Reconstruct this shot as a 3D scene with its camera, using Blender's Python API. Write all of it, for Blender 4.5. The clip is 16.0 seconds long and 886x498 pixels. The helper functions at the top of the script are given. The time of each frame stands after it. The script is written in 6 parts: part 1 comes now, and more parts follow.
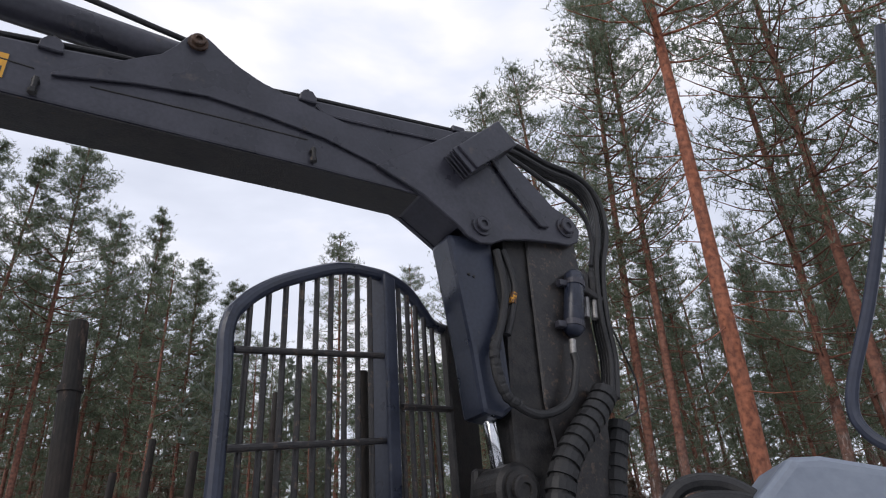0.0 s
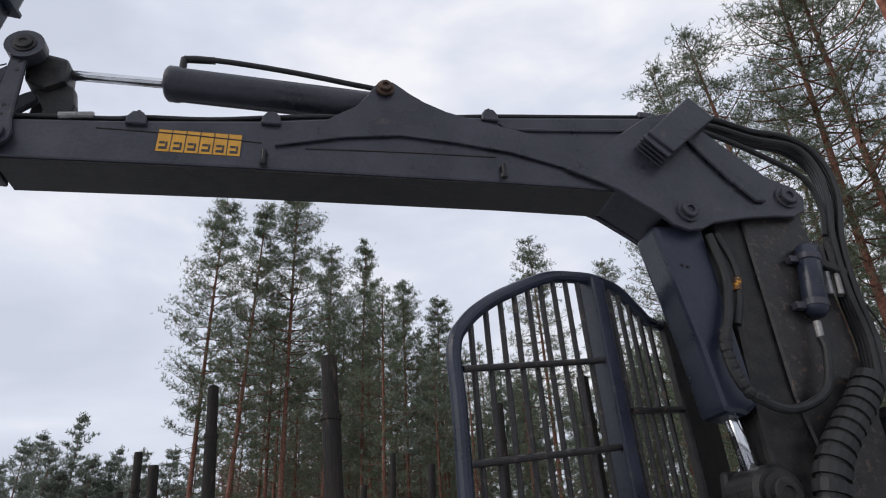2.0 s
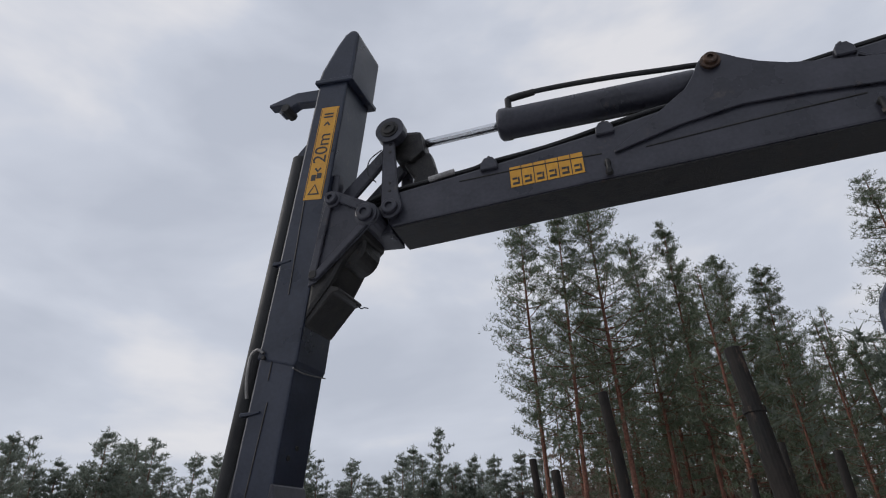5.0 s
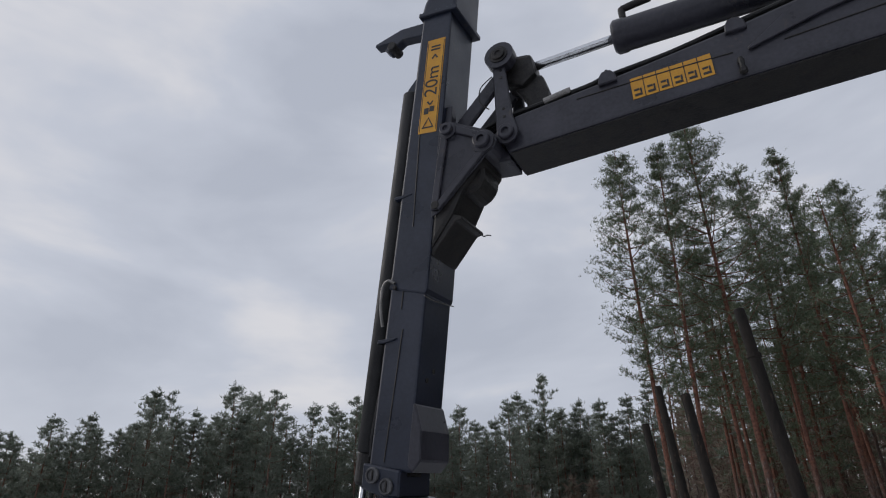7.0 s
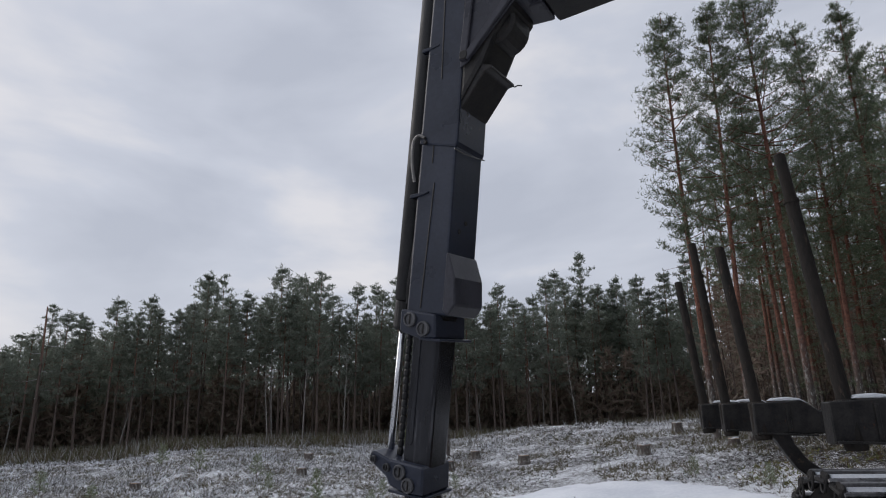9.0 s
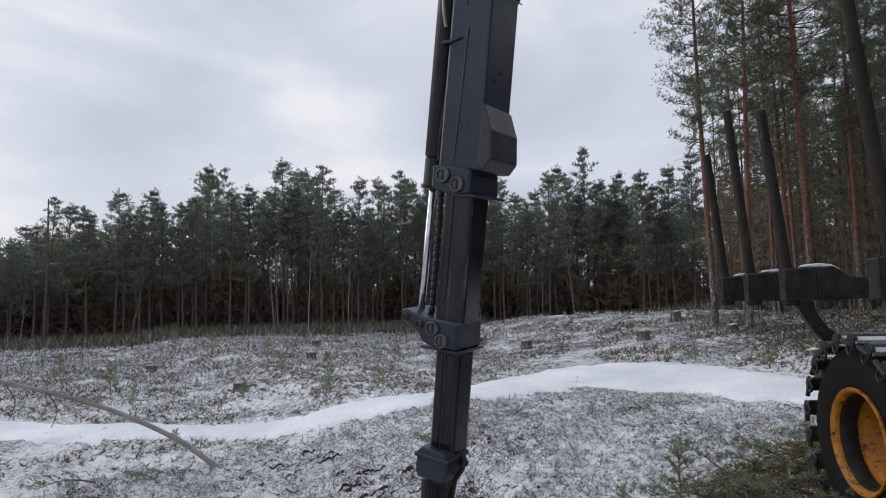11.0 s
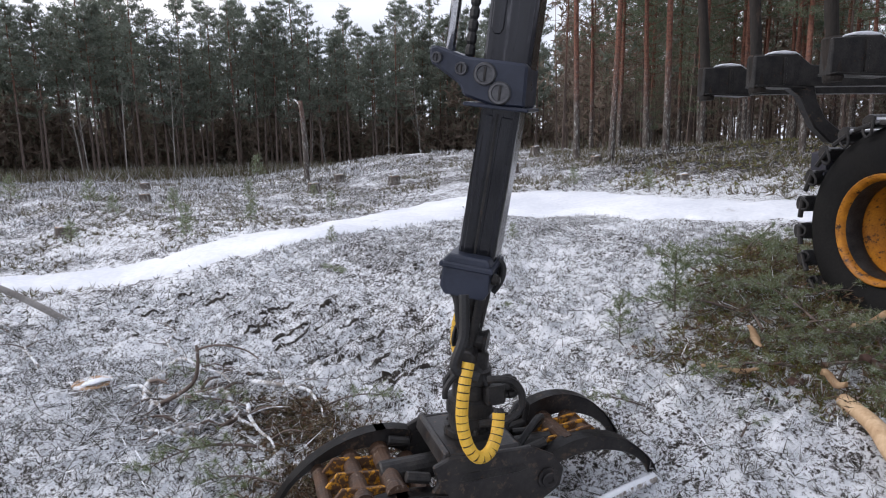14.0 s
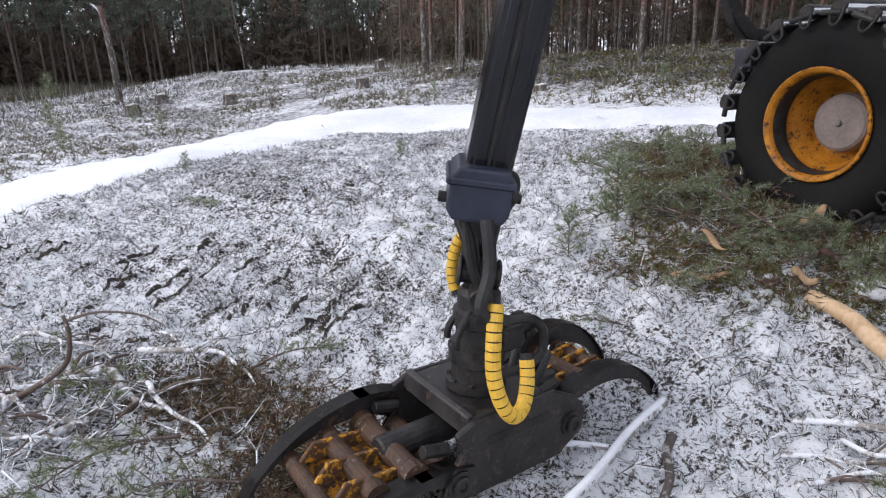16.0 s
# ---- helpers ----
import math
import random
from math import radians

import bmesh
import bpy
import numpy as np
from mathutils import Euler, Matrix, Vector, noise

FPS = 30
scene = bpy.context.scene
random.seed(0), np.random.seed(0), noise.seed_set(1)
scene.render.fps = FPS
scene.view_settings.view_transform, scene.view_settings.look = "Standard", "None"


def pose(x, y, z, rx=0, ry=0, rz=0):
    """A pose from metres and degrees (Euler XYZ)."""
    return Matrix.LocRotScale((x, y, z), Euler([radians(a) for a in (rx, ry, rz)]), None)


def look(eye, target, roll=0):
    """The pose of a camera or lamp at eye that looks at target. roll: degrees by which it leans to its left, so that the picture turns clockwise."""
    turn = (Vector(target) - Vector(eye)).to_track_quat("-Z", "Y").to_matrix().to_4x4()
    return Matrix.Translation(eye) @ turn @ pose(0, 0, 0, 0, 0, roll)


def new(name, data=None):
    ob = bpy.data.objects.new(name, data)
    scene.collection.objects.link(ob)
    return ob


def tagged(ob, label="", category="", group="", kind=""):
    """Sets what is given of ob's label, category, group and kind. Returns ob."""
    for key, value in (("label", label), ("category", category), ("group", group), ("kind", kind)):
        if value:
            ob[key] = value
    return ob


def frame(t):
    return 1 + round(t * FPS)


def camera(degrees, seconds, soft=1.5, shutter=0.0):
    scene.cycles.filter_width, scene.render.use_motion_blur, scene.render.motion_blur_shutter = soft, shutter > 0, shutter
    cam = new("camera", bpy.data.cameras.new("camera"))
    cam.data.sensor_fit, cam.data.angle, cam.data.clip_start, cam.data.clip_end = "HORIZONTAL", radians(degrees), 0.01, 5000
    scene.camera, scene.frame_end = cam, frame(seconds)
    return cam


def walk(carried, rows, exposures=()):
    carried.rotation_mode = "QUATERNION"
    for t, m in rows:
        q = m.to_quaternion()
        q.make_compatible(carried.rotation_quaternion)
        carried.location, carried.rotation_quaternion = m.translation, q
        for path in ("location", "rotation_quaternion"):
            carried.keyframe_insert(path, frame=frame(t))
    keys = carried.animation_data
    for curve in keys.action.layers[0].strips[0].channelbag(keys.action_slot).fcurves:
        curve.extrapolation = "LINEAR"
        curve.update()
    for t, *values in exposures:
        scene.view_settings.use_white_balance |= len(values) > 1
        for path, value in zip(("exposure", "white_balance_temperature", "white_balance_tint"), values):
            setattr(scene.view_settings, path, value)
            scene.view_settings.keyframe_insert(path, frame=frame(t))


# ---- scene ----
cam = camera(72.1, 16.0, soft=1.1)
PATH = [
    (0, (-0.091, 0.122, 2.477), (0.023, 1.894, 3.396), -4.5),
    (0.5, (-0.07, 0.111, 2.494), (-0.055, 1.882, 3.423), -4.3),
    (1, (-0.102, 0.112, 2.497), (-0.23, 1.871, 3.44), -4.1),
    (1.5, (-0.132, 0.097, 2.507), (-0.445, 1.826, 3.461), -4.0),
    (2, (-0.178, 0.077, 2.518), (-0.659, 1.763, 3.48), -3.8),
    (2.5, (-0.221, 0.079, 2.527), (-0.857, 1.709, 3.497), -3.5),
    (3, (-0.227, 0.06, 2.524), (-1.014, 1.618, 3.5), -3.2),
    (3.5, (-0.225, 0.026, 2.525), (-1.149, 1.503, 3.508), -2.9),
    (4, (-0.262, -0.032, 2.53), (-1.337, 1.333, 3.519), -2.4),
    (4.5, (-0.397, -0.121, 2.539), (-1.564, 1.163, 3.533), -2.1),
    (5, (-0.493, -0.225, 2.538), (-1.739, 0.98, 3.535), -2.0),
    (5.2, (-0.512, -0.252, 2.538), (-1.788, 0.921, 3.535), -1.9),
    (7.3, (-0.673, -0.331, 2.364), (-2.191, 0.665, 3.203), -1.3),
    (7.5, (-0.665, -0.327, 2.341), (-2.201, 0.658, 3.159), -1.4),
    (8, (-0.679, -0.321, 2.285), (-2.263, 0.656, 3.018), -1.3),
    (8.5, (-0.67, -0.301, 2.254), (-2.306, 0.675, 2.863), -1.2),
    (9, (-0.682, -0.283, 2.219), (-2.35, 0.694, 2.732), -1.2),
    (9.5, (-0.698, -0.297, 2.164), (-2.39, 0.684, 2.585), -1.1),
    (9.7, (-0.724, -0.305, 2.156), (-2.424, 0.679, 2.534), -1.0),
    (11.8, (-1.262, -0.461, 1.887), (-2.979, 0.563, 1.939), -1.0),
    (12, (-1.369, -0.506, 1.862), (-3.081, 0.527, 1.872), -1.0),
    (12.5, (-1.609, -0.579, 1.854), (-3.286, 0.51, 1.785), -1.0),
    (13, (-1.884, -0.525, 1.731), (-3.48, 0.671, 1.574), -1.0),
    (13.5, (-2.17, -0.439, 1.689), (-3.665, 0.867, 1.452), -1.1),
    (14, (-2.458, -0.436, 1.619), (-3.839, 0.975, 1.299), -1.1),
    (14.5, (-2.716, -0.42, 1.61), (-3.932, 1.128, 1.254), -1.3),
    (15, (-2.966, -0.326, 1.554), (-4.054, 1.298, 1.13), -1.5),
    (15.5, (-3.132, -0.307, 1.536), (-4.132, 1.361, 1.069), -1.6),
    (16, (-3.307, -0.354, 1.51), (-4.227, 1.324, 0.929), -1.7),
]
EXPOSURES = [(0, 0.47, 6500, 13), (1.5, 0.36, 6500, 12), (2.5, 0.2, 6500, 11), (5, -0.05, 6500, 10.5), (7.3, -0.19, 6500, 11), (9.5, -0.02, 6500, 11.5), (12, 0.3, 6500, 12.5), (13, 0.52, 6500, 13), (14.5, 0.8, 6500, 14), (16, 0.88, 6500, 14)]
walk(cam, [(t, look(eye, target, roll)) for t, eye, target, roll in PATH], exposures=EXPOSURES)

# ---- light ----
world = bpy.data.worlds.new("overcast_sky")
scene.world = world
world.use_nodes = True
wn, wl = world.node_tree.nodes, world.node_tree.links
wn.clear()


def wnode(kind, **values):
    nd = wn.new(kind)
    for key, value in values.items():
        nd.inputs[key].default_value = value
    return nd


SUN_EL, SUN_AZ = 30.0, -132.0          # low winter sun behind the clouds, azimuth from +y towards +x
sky = wnode("ShaderNodeTexSky")
sky.sky_type, sky.sun_disc = "NISHITA", False
sky.sun_elevation, sky.sun_rotation = radians(SUN_EL), radians(SUN_AZ)
sky.air_density, sky.dust_density, sky.ozone_density = 1.2, 3.0, 2.0
coord = wn.new("ShaderNodeTexCoord")
stretch = wnode("ShaderNodeMapping", Scale=(1.0, 1.0, 2.6))
wl.new(coord.outputs["Generated"], stretch.inputs["Vector"])
billow = wnode("ShaderNodeTexNoise", Scale=2.3, Detail=5.0, Roughness=0.5, Distortion=0.25)
wl.new(stretch.outputs["Vector"], billow.inputs["Vector"])
tone = wn.new("ShaderNodeValToRGB")
tone.color_ramp.elements[0].position, tone.color_ramp.elements[0].color = 0.36, (0.58, 0.625, 0.725, 1)
tone.color_ramp.elements[1].position, tone.color_ramp.elements[1].color = 0.66, (0.89, 0.895, 0.935, 1)
mid = tone.color_ramp.elements.new(0.52)
mid.color = (0.69, 0.735, 0.835, 1)
wl.new(billow.outputs["Fac"], tone.inputs["Fac"])
clear_bg = wnode("ShaderNodeBackground", Strength=0.06)
cloud_bg = wnode("ShaderNodeBackground", Strength=0.92)
wl.new(sky.outputs["Color"], clear_bg.inputs["Color"])
wl.new(tone.outputs["Color"], cloud_bg.inputs["Color"])
blend = wnode("ShaderNodeMixShader", Fac=0.9)
wl.new(clear_bg.outputs[0], blend.inputs[1])
wl.new(cloud_bg.outputs[0], blend.inputs[2])
wout = wn.new("ShaderNodeOutputWorld")
wl.new(blend.outputs[0], wout.inputs["Surface"])

sun = new("sun", bpy.data.lights.new("sun", "SUN"))
sun.data.energy, sun.data.angle, sun.data.color = 0.9, radians(40), (1.0, 0.96, 0.91)
sd = Vector((math.sin(radians(SUN_AZ)) * math.cos(radians(SUN_EL)), math.cos(radians(SUN_AZ)) * math.cos(radians(SUN_EL)), math.sin(radians(SUN_EL))))
sun.matrix_world = look(sd * 60, (0, 0, 0))


# ---- materials ----
def material(name, dark, light, rough=0.6, metal=0.0, scale=6.0, fine=60.0, bump=0.2, third=None, third_at=0.62, space="Object", stretchz=1.0, rough_var=0.12, dist=0.01):
    """Two-scale procedural surface: broad blotches between two colours, fine grain, relief, and an optional third colour in patches."""
    m = bpy.data.materials.new(name)
    m.use_nodes = True
    nt = m.node_tree
    N, L = nt.nodes, nt.links
    bsdf = N["Principled BSDF"]
    tc = N.new("ShaderNodeTexCoord")
    mp = N.new("ShaderNodeMapping")
    mp.inputs["Scale"].default_value = (1, 1, stretchz)
    L.new(tc.outputs[space], mp.inputs["Vector"])
    big, small = N.new("ShaderNodeTexNoise"), N.new("ShaderNodeTexNoise")
    big.inputs["Scale"].default_value, big.inputs["Detail"].default_value = scale, 6
    small.inputs["Scale"].default_value, small.inputs["Detail"].default_value = fine, 4
    for nd in (big, small):
        L.new(mp.outputs["Vector"], nd.inputs["Vector"])
    add = N.new("ShaderNodeMath")
    add.operation = "MULTIPLY_ADD"
    L.new(small.outputs["Fac"], add.inputs[0])
    add.inputs[1].default_value = 0.5
    L.new(big.outputs["Fac"], add.inputs[2])
    ramp = N.new("ShaderNodeValToRGB")
    ramp.color_ramp.elements[0].position, ramp.color_ramp.elements[0].color = 0.55, (*dark, 1)
    ramp.color_ramp.elements[1].position, ramp.color_ramp.elements[1].color = 0.95, (*light, 1)
    L.new(add.outputs[0], ramp.inputs["Fac"])
    out = ramp.outputs["Color"]
    if third:
        spots = N.new("ShaderNodeTexNoise")
        spots.inputs["Scale"].default_value, spots.inputs["Detail"].default_value, spots.inputs["Roughness"].default_value = scale * 2.3, 8, 0.7
        L.new(mp.outputs["Vector"], spots.inputs["Vector"])
        cut = N.new("ShaderNodeValToRGB")
        cut.color_ramp.elements[0].position, cut.color_ramp.elements[1].position = third_at - 0.04, third_at + 0.04
        L.new(spots.outputs["Fac"], cut.inputs["Fac"])
        mix = N.new("ShaderNodeMix")
        mix.data_type = "RGBA"
        L.new(cut.outputs["Color"], mix.inputs[0])
        L.new(out, mix.inputs[6])
        mix.inputs[7].default_value = (*third, 1)
        out = mix.outputs[2]
    L.new(out, bsdf.inputs["Base Color"])
    rr = N.new("ShaderNodeMapRange")
    L.new(big.outputs["Fac"], rr.inputs["Value"])
    rr.inputs["From Min"].default_value, rr.inputs["From Max"].default_value = 0.3, 0.7
    rr.inputs["To Min"].default_value, rr.inputs["To Max"].default_value = max(0.03, rough - rough_var), min(1, rough + rough_var)
    L.new(rr.outputs[0], bsdf.inputs["Roughness"])
    bsdf.inputs["Metallic"].default_value = metal
    if bump:
        bp = N.new("ShaderNodeBump")
        bp.inputs["Strength"].default_value, bp.inputs["Distance"].default_value = bump, dist
        L.new(add.outputs[0], bp.inputs["Height"])
        L.new(bp.outputs["Normal"], bsdf.inputs["Normal"])
    return m


PAINT = material("charcoal_machine_paint", (0.023, 0.0235, 0.031), (0.049, 0.0485, 0.062), 0.34, 0, 3.5, 45, 0.08, (0.065, 0.056, 0.054), 0.65)
PAINT_BLUE = material("blue_grey_machine_paint", (0.012, 0.0155, 0.027), (0.027, 0.033, 0.053), 0.34, 0, 3.0, 45, 0.07, (0.060, 0.056, 0.056), 0.68)
WORN = material("worn_sliding_steel", (0.008, 0.0085, 0.011), (0.022, 0.023, 0.029), 0.20, 0.25, 5.0, 40, 0.05, (0.10, 0.10, 0.11), 0.63, stretchz=0.08)
STAKE = material("worn_brown_black_stake", (0.012, 0.011, 0.010), (0.032, 0.026, 0.022), 0.72, 0, 9, 70, 0.3, (0.070, 0.048, 0.036), 0.62, stretchz=0.3)
STAKE.node_tree.nodes["Principled BSDF"].inputs["Specular IOR Level"].default_value = 0.25
DARKSTEEL = material("weathered_black_steel", (0.012, 0.011, 0.012), (0.034, 0.031, 0.030), 0.40, 0.1, 9, 60, 0.25, (0.085, 0.058, 0.042), 0.60)
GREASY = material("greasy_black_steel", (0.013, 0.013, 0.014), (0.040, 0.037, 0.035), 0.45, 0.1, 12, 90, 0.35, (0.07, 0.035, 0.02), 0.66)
RUBBER = material("black_rubber_hose", (0.012, 0.012, 0.013), (0.032, 0.032, 0.033), 0.55, 0, 9, 120, 0.15)
TYRE = material("dusty_tyre_rubber", (0.007, 0.007, 0.0075), (0.016, 0.0155, 0.015), 0.8, 0, 3, 60, 0.2)
CHROME = material("chromed_rod", (0.55, 0.56, 0.58), (0.72, 0.73, 0.75), 0.16, 1.0, 4, 40, 0.02, rough_var=0.06)
STEEL = material("bare_worn_steel", (0.16, 0.155, 0.15), (0.32, 0.31, 0.30), 0.42, 0.8, 10, 80, 0.1)
TRACK = material("polished_track_plate", (0.10, 0.10, 0.105), (0.30, 0.30, 0.31), 0.33, 0.85, 6, 50, 0.15, (0.06, 0.04, 0.03), 0.62)
YELLOW = material("chipped_yellow_paint", (0.24, 0.085, 0.008), (0.46, 0.185, 0.012), 0.5, 0, 11, 90, 0.35, (0.040, 0.020, 0.012), 0.575)
YELLOW_WORN = material("rusty_worn_yellow_paint", (0.42, 0.18, 0.015), (0.60, 0.29, 0.025), 0.6, 0, 14, 70, 0.4, (0.085, 0.045, 0.026), 0.475)
YELLOW_HOSE = material("yellow_spiral_guard", (0.62, 0.36, 0.03), (0.78, 0.48, 0.06), 0.5, 0, 12, 70, 0.1, (0.16, 0.10, 0.03), 0.66)
RUST = material("rusty_steel_roller", (0.035, 0.019, 0.012), (0.095, 0.050, 0.028), 0.6, 0.2, 14, 90, 0.5, (0.20, 0.16, 0.13), 0.62)
DECAL = material("yellow_decal", (0.52, 0.245, 0.018), (0.64, 0.32, 0.026), 0.5, 0, 14, 80, 0.05, (0.20, 0.13, 0.06), 0.66)
DECAL_BLACK = material("decal_black_print", (0.012, 0.012, 0.012), (0.03, 0.03, 0.03), 0.5, 0, 6, 60, 0.02)
HUB = material("dirty_white_hub", (0.15, 0.125, 0.115), (0.25, 0.21, 0.195), 0.6, 0, 5, 60, 0.12, (0.20, 0.11, 0.07), 0.64)
SNOW = material("thin_packed_snow", (0.66, 0.69, 0.75), (0.86, 0.88, 0.92), 0.75, 0, 0.8, 14, 0.5, (0.44, 0.44, 0.46), 0.68, dist=0.03)
CRUST = material("snow_dusting", (0.68, 0.71, 0.76), (0.85, 0.87, 0.90), 0.7, 0, 5, 50, 0.4)
WOODCHIP = material("fresh_split_wood", (0.44, 0.27, 0.14), (0.72, 0.53, 0.34), 0.65, 0, 6, 60, 0.3, (0.22, 0.10, 0.05), 0.64, stretchz=0.3)
DEADWOOD = material("grey_dead_wood", (0.16, 0.14, 0.12), (0.36, 0.33, 0.30), 0.8, 0, 8, 60, 0.4, (0.74, 0.76, 0.80), 0.50)
TWIG = material("thin_brown_twigs", (0.07, 0.05, 0.04), (0.16, 0.12, 0.10), 0.8, 0, 8, 60, 0.3, (0.45, 0.46, 0.48), 0.62)
STUMP_TOP = material("cut_stump_face", (0.34, 0.20, 0.10), (0.52, 0.34, 0.19), 0.7, 0, 5, 60, 0.3, (0.72, 0.74, 0.78), 0.50)


def island_material(name, colours, rough=0.8, translucent=0.0):
    """Many small blades in one mesh: each takes a colour of the ramp by its island."""
    m = bpy.data.materials.new(name)
    m.use_nodes = True
    N, L = m.node_tree.nodes, m.node_tree.links
    bsdf = N["Principled BSDF"]
    geo = N.new("ShaderNodeNewGeometry")
    ramp = N.new("ShaderNodeValToRGB")
    els = ramp.color_ramp.elements
    while len(els) < len(colours):
        els.new(0.5)
    for i, c in enumerate(colours):
        els[i].position, els[i].color = i / (len(colours) - 1), (*c, 1)
    L.new(geo.outputs["Random Per Island"], ramp.inputs["Fac"])
    L.new(ramp.outputs["Color"], bsdf.inputs["Base Color"])
    bsdf.inputs["Roughness"].default_value = rough
    bsdf.inputs["Specular IOR Level"].default_value = 0.25
    if translucent:
        tr, mx = N.new("ShaderNodeBsdfTranslucent"), N.new("ShaderNodeMixShader")
        L.new(ramp.outputs["Color"], tr.inputs["Color"])
        mx.inputs[0].default_value = translucent
        L.new(bsdf.outputs[0], mx.inputs[1])
        L.new(tr.outputs[0], mx.inputs[2])
        L.new(mx.outputs[0], N["Material Output"].inputs["Surface"])
    return m


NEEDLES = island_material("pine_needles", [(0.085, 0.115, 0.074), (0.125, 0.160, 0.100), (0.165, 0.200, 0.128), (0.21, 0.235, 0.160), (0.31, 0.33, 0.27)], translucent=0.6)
# needles of the distant pines: aerial haze is mixed into these paler greens
NEEDLES_HAZED = island_material("haze_paled_pine_needles", [(0.150, 0.182, 0.140), (0.205, 0.238, 0.188), (0.255, 0.282, 0.235), (0.32, 0.34, 0.30)], translucent=0.6)
# interior growth gets little light; its browns are raised to paint in haze
LIFTED_TWIGS = island_material("haze_lifted_brown_twigs", [(0.20, 0.150, 0.122), (0.27, 0.210, 0.170), (0.33, 0.265, 0.220), (0.25, 0.255, 0.19)], translucent=0.6)
NEEDLES_GREEN = island_material("fresh_cut_pine_needles", [(0.090, 0.130, 0.060), (0.150, 0.195, 0.090), (0.210, 0.255, 0.130), (0.31, 0.34, 0.22), (0.66, 0.70, 0.66)], translucent=0.5)
HEATHER = island_material("snow_dusted_heather", [(0.040, 0.035, 0.030), (0.075, 0.066, 0.058), (0.11, 0.11, 0.085), (0.24, 0.23, 0.22), (0.52, 0.53, 0.55), (0.78, 0.80, 0.84), (0.86, 0.88, 0.92), (0.90, 0.92, 0.95)])
MOSS = island_material("green_and_brown_moss", [(0.090, 0.052, 0.032), (0.19, 0.100, 0.058), (0.15, 0.140, 0.045), (0.19, 0.205, 0.065), (0.24, 0.24, 0.085), (0.14, 0.180, 0.070), (0.34, 0.30, 0.20)], translucent=0.35)
DRY_GRASS = island_material("dry_undergrowth", [(0.075, 0.055, 0.035), (0.15, 0.12, 0.075), (0.11, 0.12, 0.06), (0.24, 0.21, 0.16), (0.6, 0.6, 0.62)], translucent=0.2)


def bark_material(name, low, high, turn, lichen=0.6):
    """Grey plates below, flaking orange above the height `turn`."""
    m = material(name, low[0], low[1], 0.85, 0, 9, 45, 0.9, (0.33, 0.33, 0.31), lichen, stretchz=0.35, dist=0.02)
    N, L = m.node_tree.nodes, m.node_tree.links
    bsdf = N["Principled BSDF"]
    old = bsdf.inputs["Base Color"].links[0].from_socket
    tc, sep = N.new("ShaderNodeTexCoord"), N.new("ShaderNodeSeparateXYZ")
    L.new(tc.outputs["Object"], sep.inputs[0])
    nz = N.new("ShaderNodeTexNoise")
    nz.inputs["Scale"].default_value = 4.0
    L.new(tc.outputs["Object"], nz.inputs["Vector"])
    wob = N.new("ShaderNodeMath")
    wob.operation = "MULTIPLY_ADD"
    wob.inputs[1].default_value = 2.5
    L.new(nz.outputs["Fac"], wob.inputs[0])
    L.new(sep.outputs["Z"], wob.inputs[2])
    rng = N.new("ShaderNodeMapRange")
    rng.inputs["From Min"].default_value, rng.inputs["From Max"].default_value = turn, turn + 2.2
    L.new(wob.outputs[0], rng.inputs["Value"])
    flake = N.new("ShaderNodeTexNoise")
    flake.inputs["Scale"].default_value, flake.inputs["Detail"].default_value = 14, 6
    L.new(tc.outputs["Object"], flake.inputs["Vector"])
    ramp = N.new("ShaderNodeValToRGB")
    ramp.color_ramp.elements[0].position, ramp.color_ramp.elements[0].color = 0.36, (*high[0], 1)
    ramp.color_ramp.elements[1].position, ramp.color_ramp.elements[1].color = 0.62, (*high[1], 1)
    L.new(flake.outputs["Fac"], ramp.inputs["Fac"])
    mix = N.new("ShaderNodeMix")
    mix.data_type = "RGBA"
    L.new(rng.outputs[0], mix.inputs[0])
    L.new(old, mix.inputs[6])
    L.new(ramp.outputs["Color"], mix.inputs[7])
    L.new(mix.outputs[2], bsdf.inputs["Base Color"])
    return m


BARK = bark_material("scots_pine_bark", ((0.048, 0.038, 0.033), (0.115, 0.095, 0.084)), ((0.095, 0.040, 0.027), (0.21, 0.090, 0.058)), 2.6, 0.565)
BARK_RED = bark_material("red_pine_bark", ((0.085, 0.048, 0.036), (0.17, 0.10, 0.078)), ((0.12, 0.040, 0.022), (0.29, 0.105, 0.056)), 1.5)
# far trunks: bark colour lightened to carry the haze of distance
BARK_FAR = bark_material("haze_paled_pine_bark", ((0.070, 0.052, 0.044), (0.150, 0.112, 0.094)), ((0.13, 0.068, 0.048), (0.24, 0.130, 0.092)), 6.0, 0.70)


# ---- mesh helpers ----
def solid(bm, name, mat, smooth=False):
    me = bpy.data.meshes.new(name)
    bm.normal_update()
    bm.to_mesh(me)
    bm.free()
    me.materials.append(mat)
    if smooth:
        me.polygons.foreach_set("use_smooth", [True] * len(me.polygons))
    return me


def part(name, bm, mat, parent, label="", m=None, smooth=False):
    """One mesh object under a thing or under a part."""
    ob = new(name, solid(bm, name, mat, smooth))
    ob.parent = parent
    if m is not None:
        ob.matrix_basis = m
    if label:
        ob["label"] = label
    return ob


def thing(name, m, label, category, group="", kind=""):
    ob = new(name)
    ob.empty_display_size = 0.2
    ob.matrix_basis = m
    return tagged(ob, label, category, group, kind)


